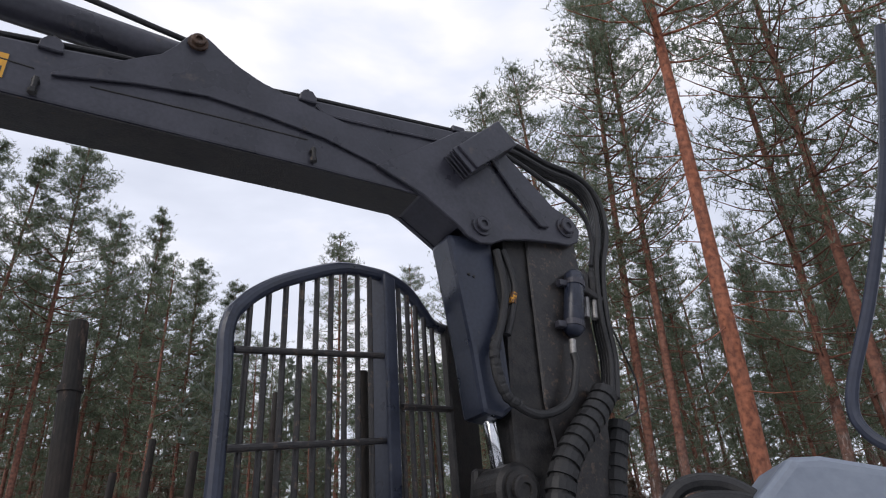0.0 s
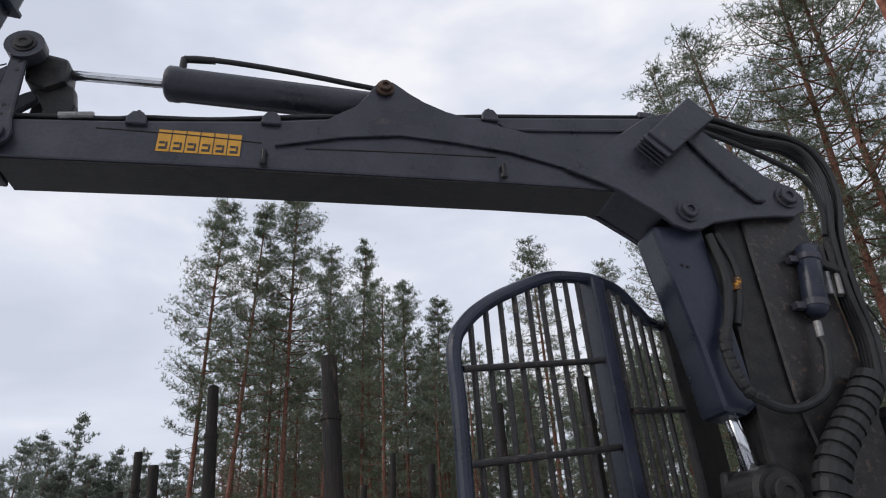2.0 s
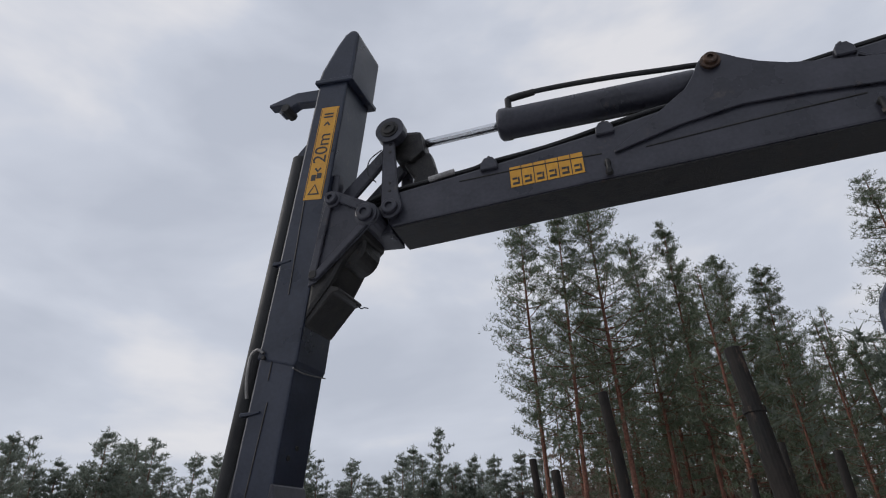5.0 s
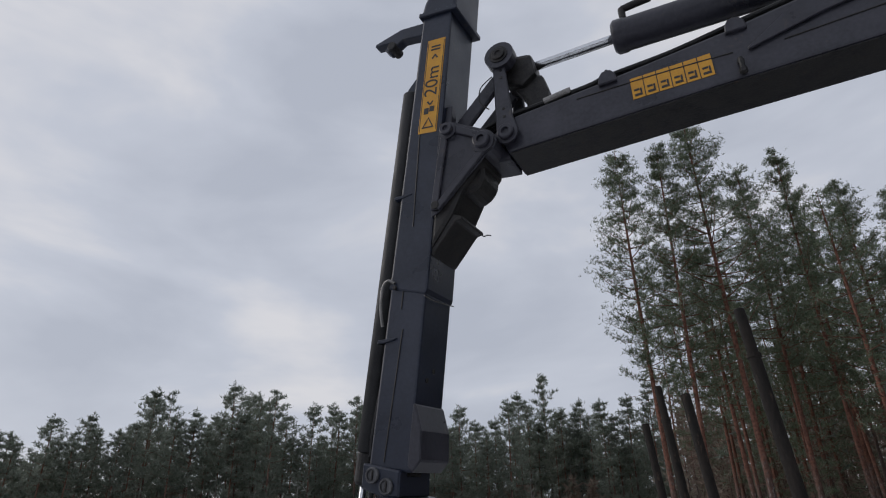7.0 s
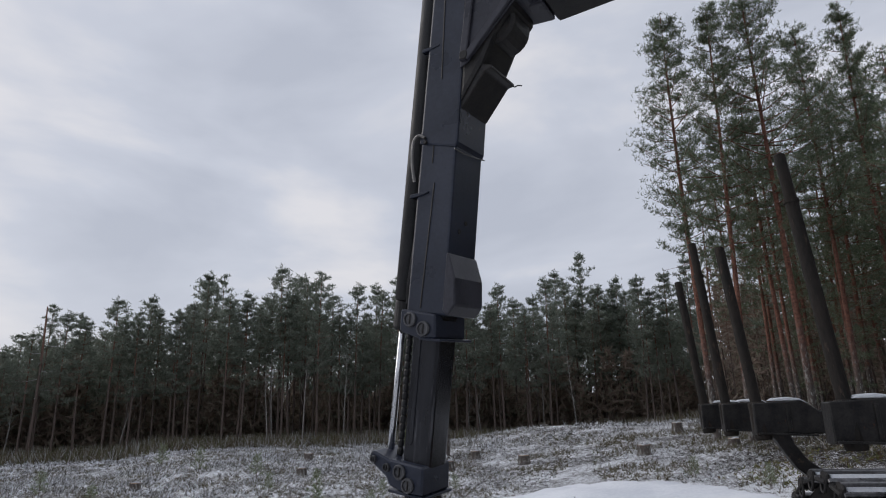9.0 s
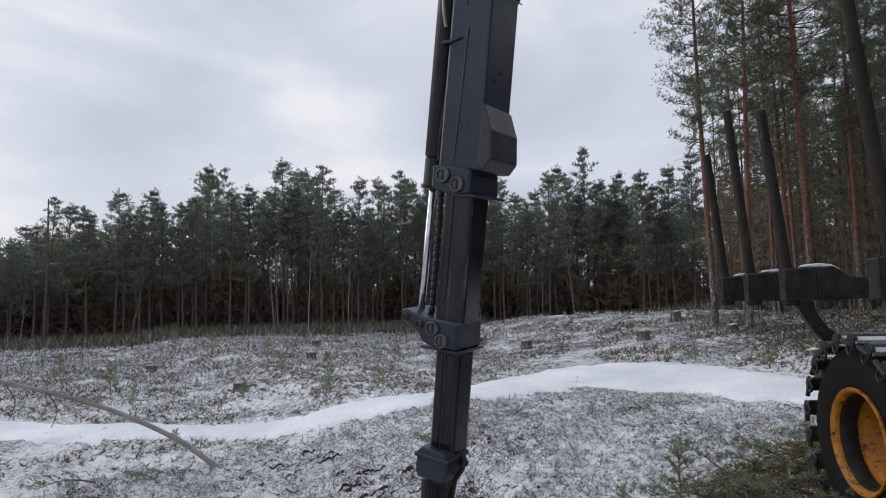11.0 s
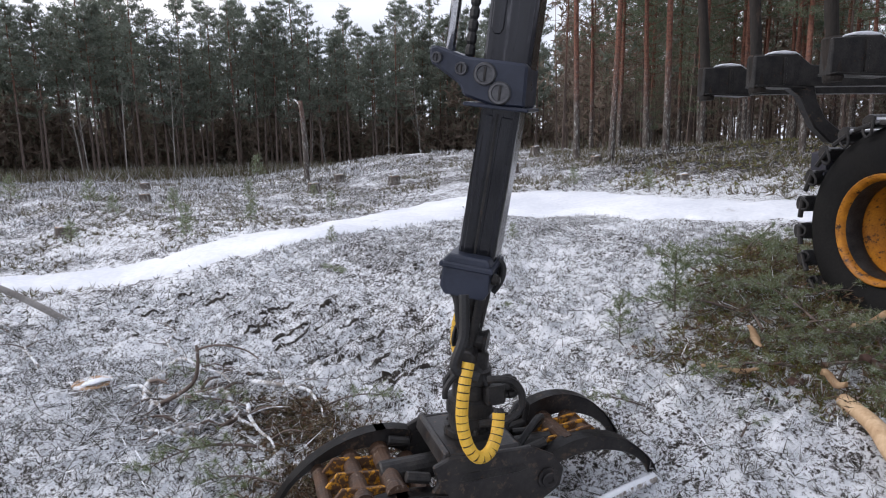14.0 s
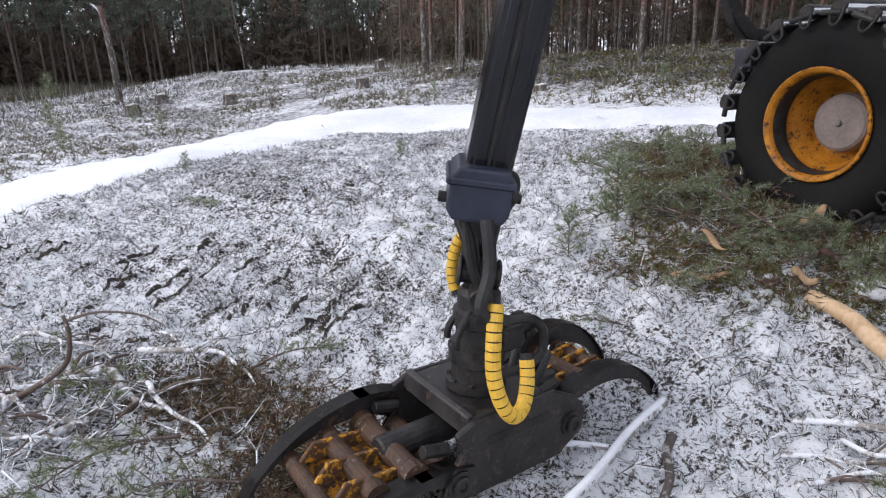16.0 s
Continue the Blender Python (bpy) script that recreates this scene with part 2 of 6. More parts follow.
def prism(outline, y0, y1, bevel=0.006, seg=1):
    """A plate or box: an outline in x and z, swept along y, its edges broken."""
    bm = bmesh.new()
    lo = [bm.verts.new((x, y0, z)) for x, z in outline]
    hi = [bm.verts.new((x, y1, z)) for x, z in outline]
    n = len(outline)
    bm.faces.new(lo)
    bm.faces.new(hi[::-1])
    for i in range(n):
        bm.faces.new((lo[i], hi[i], hi[(i + 1) % n], lo[(i + 1) % n]))
    bmesh.ops.recalc_face_normals(bm, faces=bm.faces)
    if bevel:
        sharp = [e for e in bm.edges if len(e.link_faces) == 2 and e.calc_face_angle(0) > 0.5]
        bmesh.ops.bevel(bm, geom=sharp, offset=bevel, segments=seg, profile=0.6, affect="EDGES", clamp_overlap=True)
    return bm


def block(x0, x1, y0, y1, z0, z1, bevel=0.008, seg=1):
    return prism([(x0, z0), (x1, z0), (x1, z1), (x0, z1)], y0, y1, bevel, seg)


def lathe(rings, a, b, sides=20, bm=None):
    """A turned body between a and b: rings of (fraction along, radius)."""
    bm = bm or bmesh.new()
    a, b = Vector(a), Vector(b)
    axis = b - a
    q = axis.to_track_quat("Z", "Y").to_matrix()
    loops = []
    for t, r in rings:
        c = a + axis * t
        loops.append([bm.verts.new(c + q @ Vector((r * math.cos(k * math.tau / sides), r * math.sin(k * math.tau / sides), 0))) for k in range(sides)])
    for p, n in zip(loops, loops[1:]):
        for k in range(sides):
            bm.faces.new((p[k], p[(k + 1) % sides], n[(k + 1) % sides], n[k]))
    bm.faces.new(loops[0][::-1])
    bm.faces.new(loops[-1])
    return bm


def rod(a, b, r, sides=16, edge=0.15, bm=None):
    """A straight round bar with softened ends."""
    ln = (Vector(b) - Vector(a)).length
    e = min(0.4, edge * r / max(ln, 1e-6))
    return lathe([(0, r * 0.86), (e, r), (1 - e, r), (1, r * 0.86)], a, b, sides, bm)


def smooth_path(points, steps=6):
    pts = [Vector(p) for p in points]
    out = []
    for i in range(len(pts) - 1):
        p0, p1, p2, p3 = pts[max(i - 1, 0)], pts[i], pts[i + 1], pts[min(i + 2, len(pts) - 1)]
        for k in range(steps):
            t = k / steps
            out.append(0.5 * ((2 * p1) + (p2 - p0) * t + (2 * p0 - 5 * p1 + 4 * p2 - p3) * t * t + (3 * p1 - p0 - 3 * p2 + p3) * t ** 3))
    out.append(pts[-1])
    return out


def tube(points, r, sides=10, steps=6, bm=None, taper=None, ribs=None):
    """A hose or bent bar through the points; ribs: (pitch, depth) of a spiral guard."""
    path = smooth_path(points, steps) if steps > 1 else [Vector(p) for p in points]
    if ribs:
        fine, pitch = [], ribs[0] / 4
        for a, b in zip(path, path[1:]):
            k = max(1, round((b - a).length / pitch))
            fine += [a.lerp(b, i / k) for i in range(k)]
        path = fine + [path[-1]]
    bm = bm or bmesh.new()
    side = None
    loops = []
    for i, p in enumerate(path):
        d = (path[min(i + 1, len(path) - 1)] - path[max(i - 1, 0)]).normalized()
        if side is None:
            side = d.orthogonal().normalized()
        side = (side - d * side.dot(d)).normalized()
        up = d.cross(side)
        rad = r if taper is None else r + (taper - r) * i / (len(path) - 1)
        if ribs:
            rad -= ribs[1] * (1 if i % 4 == 0 else 0)
        loops.append([bm.verts.new(p + rad * (math.cos(k * math.tau / sides) * side + math.sin(k * math.tau / sides) * up)) for k in range(sides)])
    for p, n in zip(loops, loops[1:]):
        for k in range(sides):
            bm.faces.new((p[k], p[(k + 1) % sides], n[(k + 1) % sides], n[k]))
    bm.faces.new(loops[0][::-1])
    bm.faces.new(loops[-1])
    return bm


def hex_bolt(c, d, r=0.018, h=0.02):
    c, d = Vector(c), Vector(d).normalized()
    return lathe([(0, r), (0.75, r), (1, r * 0.8)], c, c + d * h, 6)


def pin(c, d, r, h):
    """A pivot pin: a flange, a stepped head and a centre hole."""
    c, d = Vector(c), Vector(d).normalized()
    return lathe([(0, r), (0.35, r), (0.4, r * 0.72), (0.9, r * 0.72), (1, r * 0.62), (1, r * 0.34), (0.7, r * 0.3)], c, c + d * h, 20)


def mesh_from(name, verts, faces, mat, smooth=False):
    me = bpy.data.meshes.new(name)
    me.from_pydata(np.asarray(verts).tolist() if isinstance(verts, np.ndarray) else verts, [], faces.tolist() if isinstance(faces, np.ndarray) else faces)
    me.materials.append(mat)
    if smooth:
        me.polygons.foreach_set("use_smooth", [True] * len(me.polygons))
    return me


def tufts(rng, centres, per, length, width, lift=0.3, spread=1.0):
    """Thin blades that burst from each centre: arrays of verts and triangles."""
    c = np.repeat(np.asarray(centres, float), per, 0)
    n = len(c)
    d = rng.normal(size=(n, 3)) * [spread, spread, 1]
    d[:, 2] += lift
    d /= np.linalg.norm(d, axis=1)[:, None]
    s = np.cross(d, rng.normal(size=(n, 3)))
    s /= np.linalg.norm(s, axis=1)[:, None] + 1e-9
    ln = length * rng.uniform(0.6, 1.25, (n, 1))
    a, b, t = c - s * width, c + s * width, c + d * ln
    v = np.stack([a, b, t], 1).reshape(-1, 3)
    return v, np.arange(3 * n).reshape(-1, 3)


for m_, gloss in ((PAINT, 0.38), (PAINT_BLUE, 0.42), (GREASY, 0.28), (RUBBER, 0.32), (TYRE, 0.12), (DARKSTEEL, 0.42), (YELLOW, 0.3), (YELLOW_WORN, 0.3)):
    m_.node_tree.nodes["Principled BSDF"].inputs["Specular IOR Level"].default_value = gloss


# ---- ground ----
def ease(t):
    t = min(1.0, max(0.0, t))
    return t * t * (3 - 2 * t)


def level(x, y):
    """Height of the ground: a bank up to the machine, then a low rise with the forest on it."""
    z = 0.58 * ease((y - 1.5) / 3.0) * (1 - 0.4 * ease((-x - 5) / 10))
    z += 0.12 * max(0.0, min(y, 17.5) - 8) * ease((x + 34) / 14)
    return z


def bumpy(x, y):
    r = 0.05 * noise.noise((x * 0.9, y * 0.9, 0)) + 0.035 * noise.noise((x * 2.6, y * 2.6, 3))
    tufty = 0.045 * noise.noise((x * 6, y * 6, 7)) + 0.045 * noise.noise((x * 12, y * 12, 2)) + 0.030 * noise.noise((x * 22, y * 22, 4))
    if -8.2 < x < -5.0 and 1.7 < y < 3.1:      # rows of lug prints left by the machine
        wob = 0.25 * noise.noise((x * 1.5, y * 1.5, 6))
        tufty -= 0.05 * max(0.0, math.sin((x + wob * 0.4) * 15.5) - 0.25) * ease((y - 1.7) / 0.3) * ease((3.1 - y) / 0.3) * ease((x + 8.2) / 0.4) * ease((-5.0 - x) / 0.3)
    r += tufty * ease((off_track(x, y) + 0.2) / 0.4)
    return level(x, y) + r + 0.12 * noise.noise((x * 0.11, y * 0.11, 5)) * ease((abs(x + 4) + abs(y - 2) - 8) / 20)


TRACKS = {
    "snow_track": [(-30, -16, .9), (-14.3, -1.7, .85), (-12.8, .1, .65), (-11.3, 2.0, .6), (-10.0, 4.4, .75), (-10.4, 6.6, 1.2), (-10.6, 8.4, 1.75), (-8.6, 8.9, 1.35), (-6.4, 8.75, .8), (-4.4, 9.05, .55), (0, 9.8, .6), (14, 11.2, .7)],
    "snow_spur": [(-10.8, 8.6, .7), (-12.2, 9.9, .55), (-13.4, 11.2, .40), (-14.4, 12.2, .32), (-15.6, 13.6, .22)],
}


def off_track(x, y):
    """Distance outside the nearest snowy track; negative on it."""
    best = 1e9
    for line in TRACKS.values():
        for (x0, y0, w0), (x1, y1, w1) in zip(line, line[1:]):
            dx, dy = x1 - x0, y1 - y0
            t = min(1, max(0, ((x - x0) * dx + (y - y0) * dy) / (dx * dx + dy * dy)))
            best = min(best, math.hypot(x - x0 - t * dx, y - y0 - t * dy) - w0 - (w1 - w0) * t)
    return best


def ground_material():
    """Heather and moss under a thin broken dusting of snow, in grains of several sizes."""
    m = bpy.data.materials.new("frosted_moor_ground")
    m.use_nodes = True
    N, L = m.node_tree.nodes, m.node_tree.links
    bsdf = N["Principled BSDF"]
    tc = N.new("ShaderNodeTexCoord")
    vals = []
    for scale, detail, rough in ((0.9, 4, 0.55), (8.0, 8, 0.74), (46.0, 7, 0.78)):
        nz = N.new("ShaderNodeTexNoise")
        nz.inputs["Scale"].default_value, nz.inputs["Detail"].default_value, nz.inputs["Roughness"].default_value = scale, detail, rough
        L.new(tc.outputs["Object"], nz.inputs["Vector"])
        vals.append(nz.outputs["Fac"])
    s1 = N.new("ShaderNodeMath")
    s1.operation = "MULTIPLY_ADD"
    s1.inputs[1].default_value = 0.55
    L.new(vals[0], s1.inputs[0])
    L.new(vals[1], s1.inputs[2])
    s2 = N.new("ShaderNodeMath")
    s2.operation = "MULTIPLY_ADD"
    s2.inputs[1].default_value = 1.7
    L.new(vals[2], s2.inputs[0])
    L.new(s1.outputs[0], s2.inputs[2])
    ramp = N.new("ShaderNodeValToRGB")
    els = ramp.color_ramp.elements
    els[0].position, els[0].color = 0.40, (0.024, 0.021, 0.018, 1)
    els[1].position, els[1].color = 0.53, (0.90, 0.92, 0.955, 1)
    for p, c in ((0.452, (0.060, 0.053, 0.045, 1)), (0.465, (0.24, 0.215, 0.21, 1)), (0.482, (0.80, 0.825, 0.865, 1))):
        e = els.new(p)
        e.color = c
    half = N.new("ShaderNodeMath")
    half.operation = "MULTIPLY"
    half.inputs[1].default_value = 1 / 3.25
    L.new(s2.outputs[0], half.inputs[0])
    # less snow under the trees of the stand and along the far forest edge
    xyz = N.new("ShaderNodeSeparateXYZ")
    L.new(tc.outputs["Object"], xyz.inputs[0])

    def calc(op, a, b):
        nd = N.new("ShaderNodeMath")
        nd.operation = op
        for i, v in enumerate((a, b)):
            if isinstance(v, (int, float)):
                nd.inputs[i].default_value = v
            else:
                L.new(v, nd.inputs[i])
        return nd.outputs[0]

    into_stand = calc("MINIMUM", calc("SUBTRACT", xyz.outputs["Y"], 10.6), calc("ADD", xyz.outputs["X"], calc("ADD", calc("MULTIPLY", xyz.outputs["Y"], 0.6), 4.0)))
    rad = N.new("ShaderNodeVectorMath")
    rad.operation = "LENGTH"
    L.new(tc.outputs["Object"], rad.inputs[0])
    into_woods = calc("MULTIPLY", calc("SUBTRACT", rad.outputs["Value"], 41), 0.4)
    cover = N.new("ShaderNodeMapRange")
    cover.inputs["From Min"].default_value, cover.inputs["From Max"].default_value, cover.inputs["To Max"].default_value = 0, 2.5, 0.075
    L.new(calc("MAXIMUM", into_stand, into_woods), cover.inputs["Value"])
    field = N.new("ShaderNodeMapRange")
    field.inputs["From Min"].default_value, field.inputs["From Max"].default_value, field.inputs["To Max"].default_value = 9, 20, 0.030
    L.new(rad.outputs["Value"], field.inputs["Value"])
    L.new(calc("SUBTRACT", half.outputs[0], calc("MAXIMUM", calc("MAXIMUM", cover.outputs[0], field.outputs[0]), 0.008)), ramp.inputs["Fac"])
    L.new(ramp.outputs["Color"], bsdf.inputs["Base Color"])
    bsdf.inputs["Roughness"].default_value = 0.85
    bsdf.inputs["Specular IOR Level"].default_value = 0.2
    bp = N.new("ShaderNodeBump")
    bp.inputs["Strength"].default_value, bp.inputs["Distance"].default_value = 0.6, 0.04
    L.new(s2.outputs[0], bp.inputs["Height"])
    L.new(bp.outputs["Normal"], bsdf.inputs["Normal"])
    return m


def ground_sheet():
    fine = np.arange(-105, 106) * 0.04
    out = 4.2 + np.cumsum(0.04 * 1.1 ** np.arange(1, 76))
    ax = np.concatenate([-out[::-1], fine, out])
    n = len(ax)
    verts = [(x - 5.0, y + 3.3, bumpy(x - 5.0, y + 3.3)) for y in ax for x in ax]
    faces = [(j * n + i, j * n + i + 1, (j + 1) * n + i + 1, (j + 1) * n + i) for j in range(n - 1) for i in range(n - 1)]
    ob = new("ground", mesh_from("ground", verts, faces, ground_material(), True))
    return tagged(ob, "heather moor ground thinly dusted with fresh snow", "ground", kind="structure")


ground_sheet()


def snow_track(name, label):
    """A walked-over snowy track: a strip with ragged edges that lies on the ground."""
    line = TRACKS[name]
    rng = random.Random(4)
    pts = smooth_path([(x, y, 0) for x, y, w in line], 22)
    widths = np.interp(np.linspace(0, 1, len(pts)), np.linspace(0, 1, len(line)), [w for _, _, w in line])
    verts, faces, k = [], [], 11
    for i, p in enumerate(pts):
        d = (pts[min(i + 1, len(pts) - 1)] - pts[max(i - 1, 0)]).normalized()
        s = Vector((-d.y, d.x, 0))
        wl_, wr_ = (widths[i] * (1 + 0.25 * noise.noise((i * 0.17, c, 1))) + rng.uniform(-.09, .09) for c in (0, 5))
        for j in range(k):
            f = j / (k - 1) * 2 - 1
            q = p + s * (f * (wr_ if f > 0 else wl_))
            edge = 1 - abs(f) ** 3
            lumps = 0.02 * noise.noise((q.x * 3, q.y * 3, 2)) + 0.012 * noise.noise((q.x * 9, q.y * 9, 4))
            verts.append((q.x, q.y, bumpy(q.x, q.y) + (0.055 * edge + lumps if abs(f) < 0.99 else -0.06)))
    for i in range(len(pts) - 1):
        for j in range(k - 1):
            faces.append((i * k + j, (i + 1) * k + j, (i + 1) * k + j + 1, i * k + j + 1))
    return tagged(new(name, mesh_from(name, verts, faces, SNOW, True)), label, "track", kind="structure")


snow_track("snow_track", "smooth white snow-covered forest track across the clearing")


# ---- trees ----
def pine_meshes(name, h, crown_from, reach, limbs, per_limb, blades, blade, seed, far=False, dead=10, thick=0.0085, droop=0.0, bark=None):
    """One pine: a tapered bent trunk with whorled limbs and a ragged crown of needle tufts."""
    rng = np.random.default_rng(seed)
    bm = bmesh.new()
    bend = rng.normal(size=2) * 0.010 * h
    r0 = thick * h
    sides = 6 if far else 10

    def axis(z):
        t = z / h
        return Vector((bend[0] * math.sin(t * 2.6), bend[1] * math.sin(t * 2.2 + 0.5) - bend[1] * math.sin(0.5), z))

    loops = []
    rings = 7 if far else 14
    for i in range(rings + 1):
        t = i / rings
        z = h * t
        r = r0 * (1.2 - 0.2 * min(1, t * 12)) * (1 - t) ** 0.75 + 0.010
        c = axis(z)
        loops.append([bm.verts.new(c + Vector((r * math.cos(k * math.tau / sides), r * math.sin(k * math.tau / sides), -0.25 if i == 0 else 0))) for k in range(sides)])
    for p, n in zip(loops, loops[1:]):
        for k in range(sides):
            bm.faces.new((p[k], p[(k + 1) % sides], n[(k + 1) % sides], n[k]))
    centres = []
    for i in range(limbs + dead):
        live = i < limbs
        t = crown_from + (0.97 - crown_from) * ((i + rng.uniform(-.4, .4)) / limbs) if live else rng.uniform(crown_from * 0.35, crown_from + 0.1)
        if live:      # limbs stand in whorls, a year's growth apart
            t = (round(t * h / 0.42 + rng.uniform(-.3, .3)) * 0.42 + rng.normal() * 0.04) / h
        t = min(max(t, 0.05), 0.985)
        rel = max(0.0, (t - crown_from) / (1 - crown_from))
        ln = reach * (rng.uniform(0.45, 1.15) * max(0.0, 1 - rel) ** (0.74 if far else 0.74) * (0.55 + 0.45 * min(1, rel * 4)) + 0.07) if live else reach * rng.uniform(0.2, 0.6)
        az = i * 2.4 + rng.uniform(-.6, .6)
        d = Vector((math.cos(az), math.sin(az), rng.uniform(-0.10, 0.35) + 0.35 * rel - droop if live else rng.uniform(-.35, .1)))
        a = axis(h * t)
        m_ = a + d * ln * 0.5 + Vector((0, 0, -0.05 * ln))
        e = a + d * ln + Vector((0, 0, 0.12 * ln if live else -0.05))
        tube([a, m_, e], 0.008 + 0.009 * ln if live else 0.010, 3 if far else 4, 2, bm, 0.004)
        if live:
            twig = [(rng.uniform(0.18, 1.05) ** 0.8, rng.normal(size=3)) for _ in range(max(4, per_limb * 3 // 4))]
            for k in range(per_limb):
                f, off = twig[k % len(twig)]
                p = a.lerp(m_, f * 2) if f < 0.5 else m_.lerp(e, (f - 0.5) * 2)
                sp = (0.07 + 0.14 * ln * (0.5 + 0.5 * f)) * rng.uniform(0.5, 1.1)
                off = np.clip(off, -1.5, 1.5)
                centres.append((p.x + off[0] * sp + rng.normal() * 0.05, p.y + off[1] * sp + rng.normal() * 0.05, p.z + off[2] * sp * 0.28 + 0.05 + rng.normal() * 0.04))
    tip = axis(h)
    for k in range(8):
        centres.append((tip.x + rng.normal() * 0.03 * (k + 1), tip.y + rng.normal() * 0.03 * (k + 1), h - 0.05 * k - 0.05))
    v, f = tufts(rng, centres, blades, blade, blade * (0.055 if not far else 0.12), 1.0)
    return solid(bm, name + "_trunk", bark or (BARK_FAR if far else BARK), True), mesh_from(name + "_crown", v, f, NEEDLES_HAZED if far else NEEDLES)


KINDS = {
    "tall": [(16.0, pine_meshes("tall_pine", 16.0, c, r, 92, 46, 6, 0.15, 11 + i, thick=th, dead=22, bark=bk)) for i, (c, r, th, bk) in enumerate([(0.36, 2.4, .0060, None), (0.42, 2.2, .0056, None), (0.22, 2.4, .0056, None), (0.50, 2.2, .0074, BARK_RED)])] + [(16.0, pine_meshes("dense_pine", 16.0, c, r, 92, 60, 7, 0.15, 17 + i, thick=.0058, dead=16)) for i, (c, r) in enumerate([(0.40, 2.2), (0.34, 2.0), (0.44, 2.3)])],
    "mid": [(14.0, pine_meshes("slim_pine", 14.0, c, r, 64, 24, 4, 0.21, 31 + i, dead=18, thick=.0058)) for i, (c, r) in enumerate([(0.32, 1.7), (0.42, 1.55), (0.22, 1.8), (0.36, 1.6)])],
    "young": [(8.0, pine_meshes("young_pine", 8.0, c, r, 56, 34, 3, 0.17, 71 + i, dead=2, thick=.0068)) for i, (c, r) in enumerate([(0.10, 1.25), (0.16, 1.1), (0.22, 1.3)])],
    "far": [(12.0, pine_meshes("far_pine", 12.0, c, r, 44, 28, 3, 0.25, 51 + i, True, 8, thick=.0068)) for i, (c, r) in enumerate([(0.40, 1.85), (0.48, 1.65), (0.36, 1.9), (0.34, 2.0), (0.52, 1.55)])],
}
LABELS = {"tall": "tall Scots pine with reddish bark and open crown", "mid": "slim Scots pine with grey bark in the dense stand", "young": "young green pine with low branches in the stand", "far": "distant haze-paled green pine at the edge of the clearing"}
GROUPS = {"tall": "pines beside the clearing", "mid": "pines of the forest stand", "young": "young pines of the forest stand", "far": "pines of the far forest edge"}


def plant(kind, x, y, top, rng, which=None, lean=0.0):
    h0, (trunk, crown) = KINDS[kind][which] if which is not None else rng.choice(KINDS[kind])
    z = bumpy(x, y)
    s = (top - z) / h0
    w = s * rng.uniform(0.88, 1.1) * (0.6 + 0.4 / max(s, 0.6))
    tree = thing("pine_tree", Matrix.LocRotScale((x, y, z), Euler((radians(rng.gauss(0, 0.7)), radians(rng.gauss(0, 0.7)), rng.uniform(0, 6.28))), (w, w, s)), LABELS[kind], "tree", GROUPS[kind])
    if lean:
        tree.matrix_basis = Matrix.Translation((x, y, z)) @ Matrix.Rotation(radians(lean), 4, Vector((x, y, 0)).normalized()) @ Matrix.Translation((-x, -y, -z)) @ tree.matrix_basis
    for nm, me in (("trunk", trunk), ("crown", crown)):
        o = new(nm, me)
        o.parent = tree
    return tree


def woods(name, spots, label, blade, seed, low=0.3, leaf=None):
    """The depth of the forest, too far and too dense to count: trunks and ragged crowns in one mesh each."""
    rng = np.random.default_rng(seed)
    tv, tf, centres = [], [], []
    for x, y, top in spots:
        z = level(x, y) - 0.2
        b = len(tv)
        r = 0.0068 * (top - z)
        for k in range(4):
            tv.append((x + r * math.cos(k * 1.571), y + r * math.sin(k * 1.571), z))
        tv.append((x + rng.normal() * 0.2, y + rng.normal() * 0.2, top))
        tf += [(b + k, b + (k + 1) % 4, b + 4) for k in range(4)]
        base = z + (top - z) * rng.uniform(low, low + 0.25)
        n = 46
        t = rng.uniform(0, 1, n) ** 0.8
        rad = (1 - t) ** 0.7 * rng.uniform(1.1, 1.8) + 0.08
        a = rng.uniform(0, 6.28, n)
        rr = rad * np.sqrt(rng.uniform(0.05, 1, n))
        centres.append(np.stack([x + rr * np.cos(a), y + rr * np.sin(a), base + (top - base) * t], 1))
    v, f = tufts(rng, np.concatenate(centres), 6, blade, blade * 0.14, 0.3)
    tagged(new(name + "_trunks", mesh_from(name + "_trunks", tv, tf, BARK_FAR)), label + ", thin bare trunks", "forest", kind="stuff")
    tagged(new(name + "_crowns", mesh_from(name + "_crowns", v, f, leaf or NEEDLES_HAZED)), label + ", ragged needle crowns", "forest", kind="stuff")


def by_bearing(az, dist, el, eye=(-0.2, 0.08, 2.5)):
    """Where a tree stands, from its bearing, its distance and the height of its tip above the eye."""
    a = radians(az)
    return eye[0] + dist * math.sin(a), eye[1] + dist * math.cos(a), eye[2] + dist * math.tan(radians(el))


def birch_stem():
    bm = bmesh.new()
    tube([(0, 0, -0.2), (0.05, 0.02, 2), (-0.03, 0.05, 4), (0.1, 0, 5.6)], 0.042, 6, 3, bm, 0.010)
    for k in range(8):
        z, a = 1.8 + 0.45 * k, k * 2.4
        tube([(0, 0.02, z), (0.35 * math.cos(a), 0.35 * math.sin(a), z + 0.5), (0.5 * math.cos(a), 0.5 * math.sin(a), z + 1.0)], 0.014, 4, 2, bm, 0.004)
    return solid(bm, "birch_stem", BIRCH)


BIRCH = material("pale_birch_bark", (0.20, 0.18, 0.165), (0.38, 0.36, 0.34), 0.7, 0, 6, 50, 0.3, (0.10, 0.08, 0.07), 0.66)
BIRCH_STEM = birch_stem()


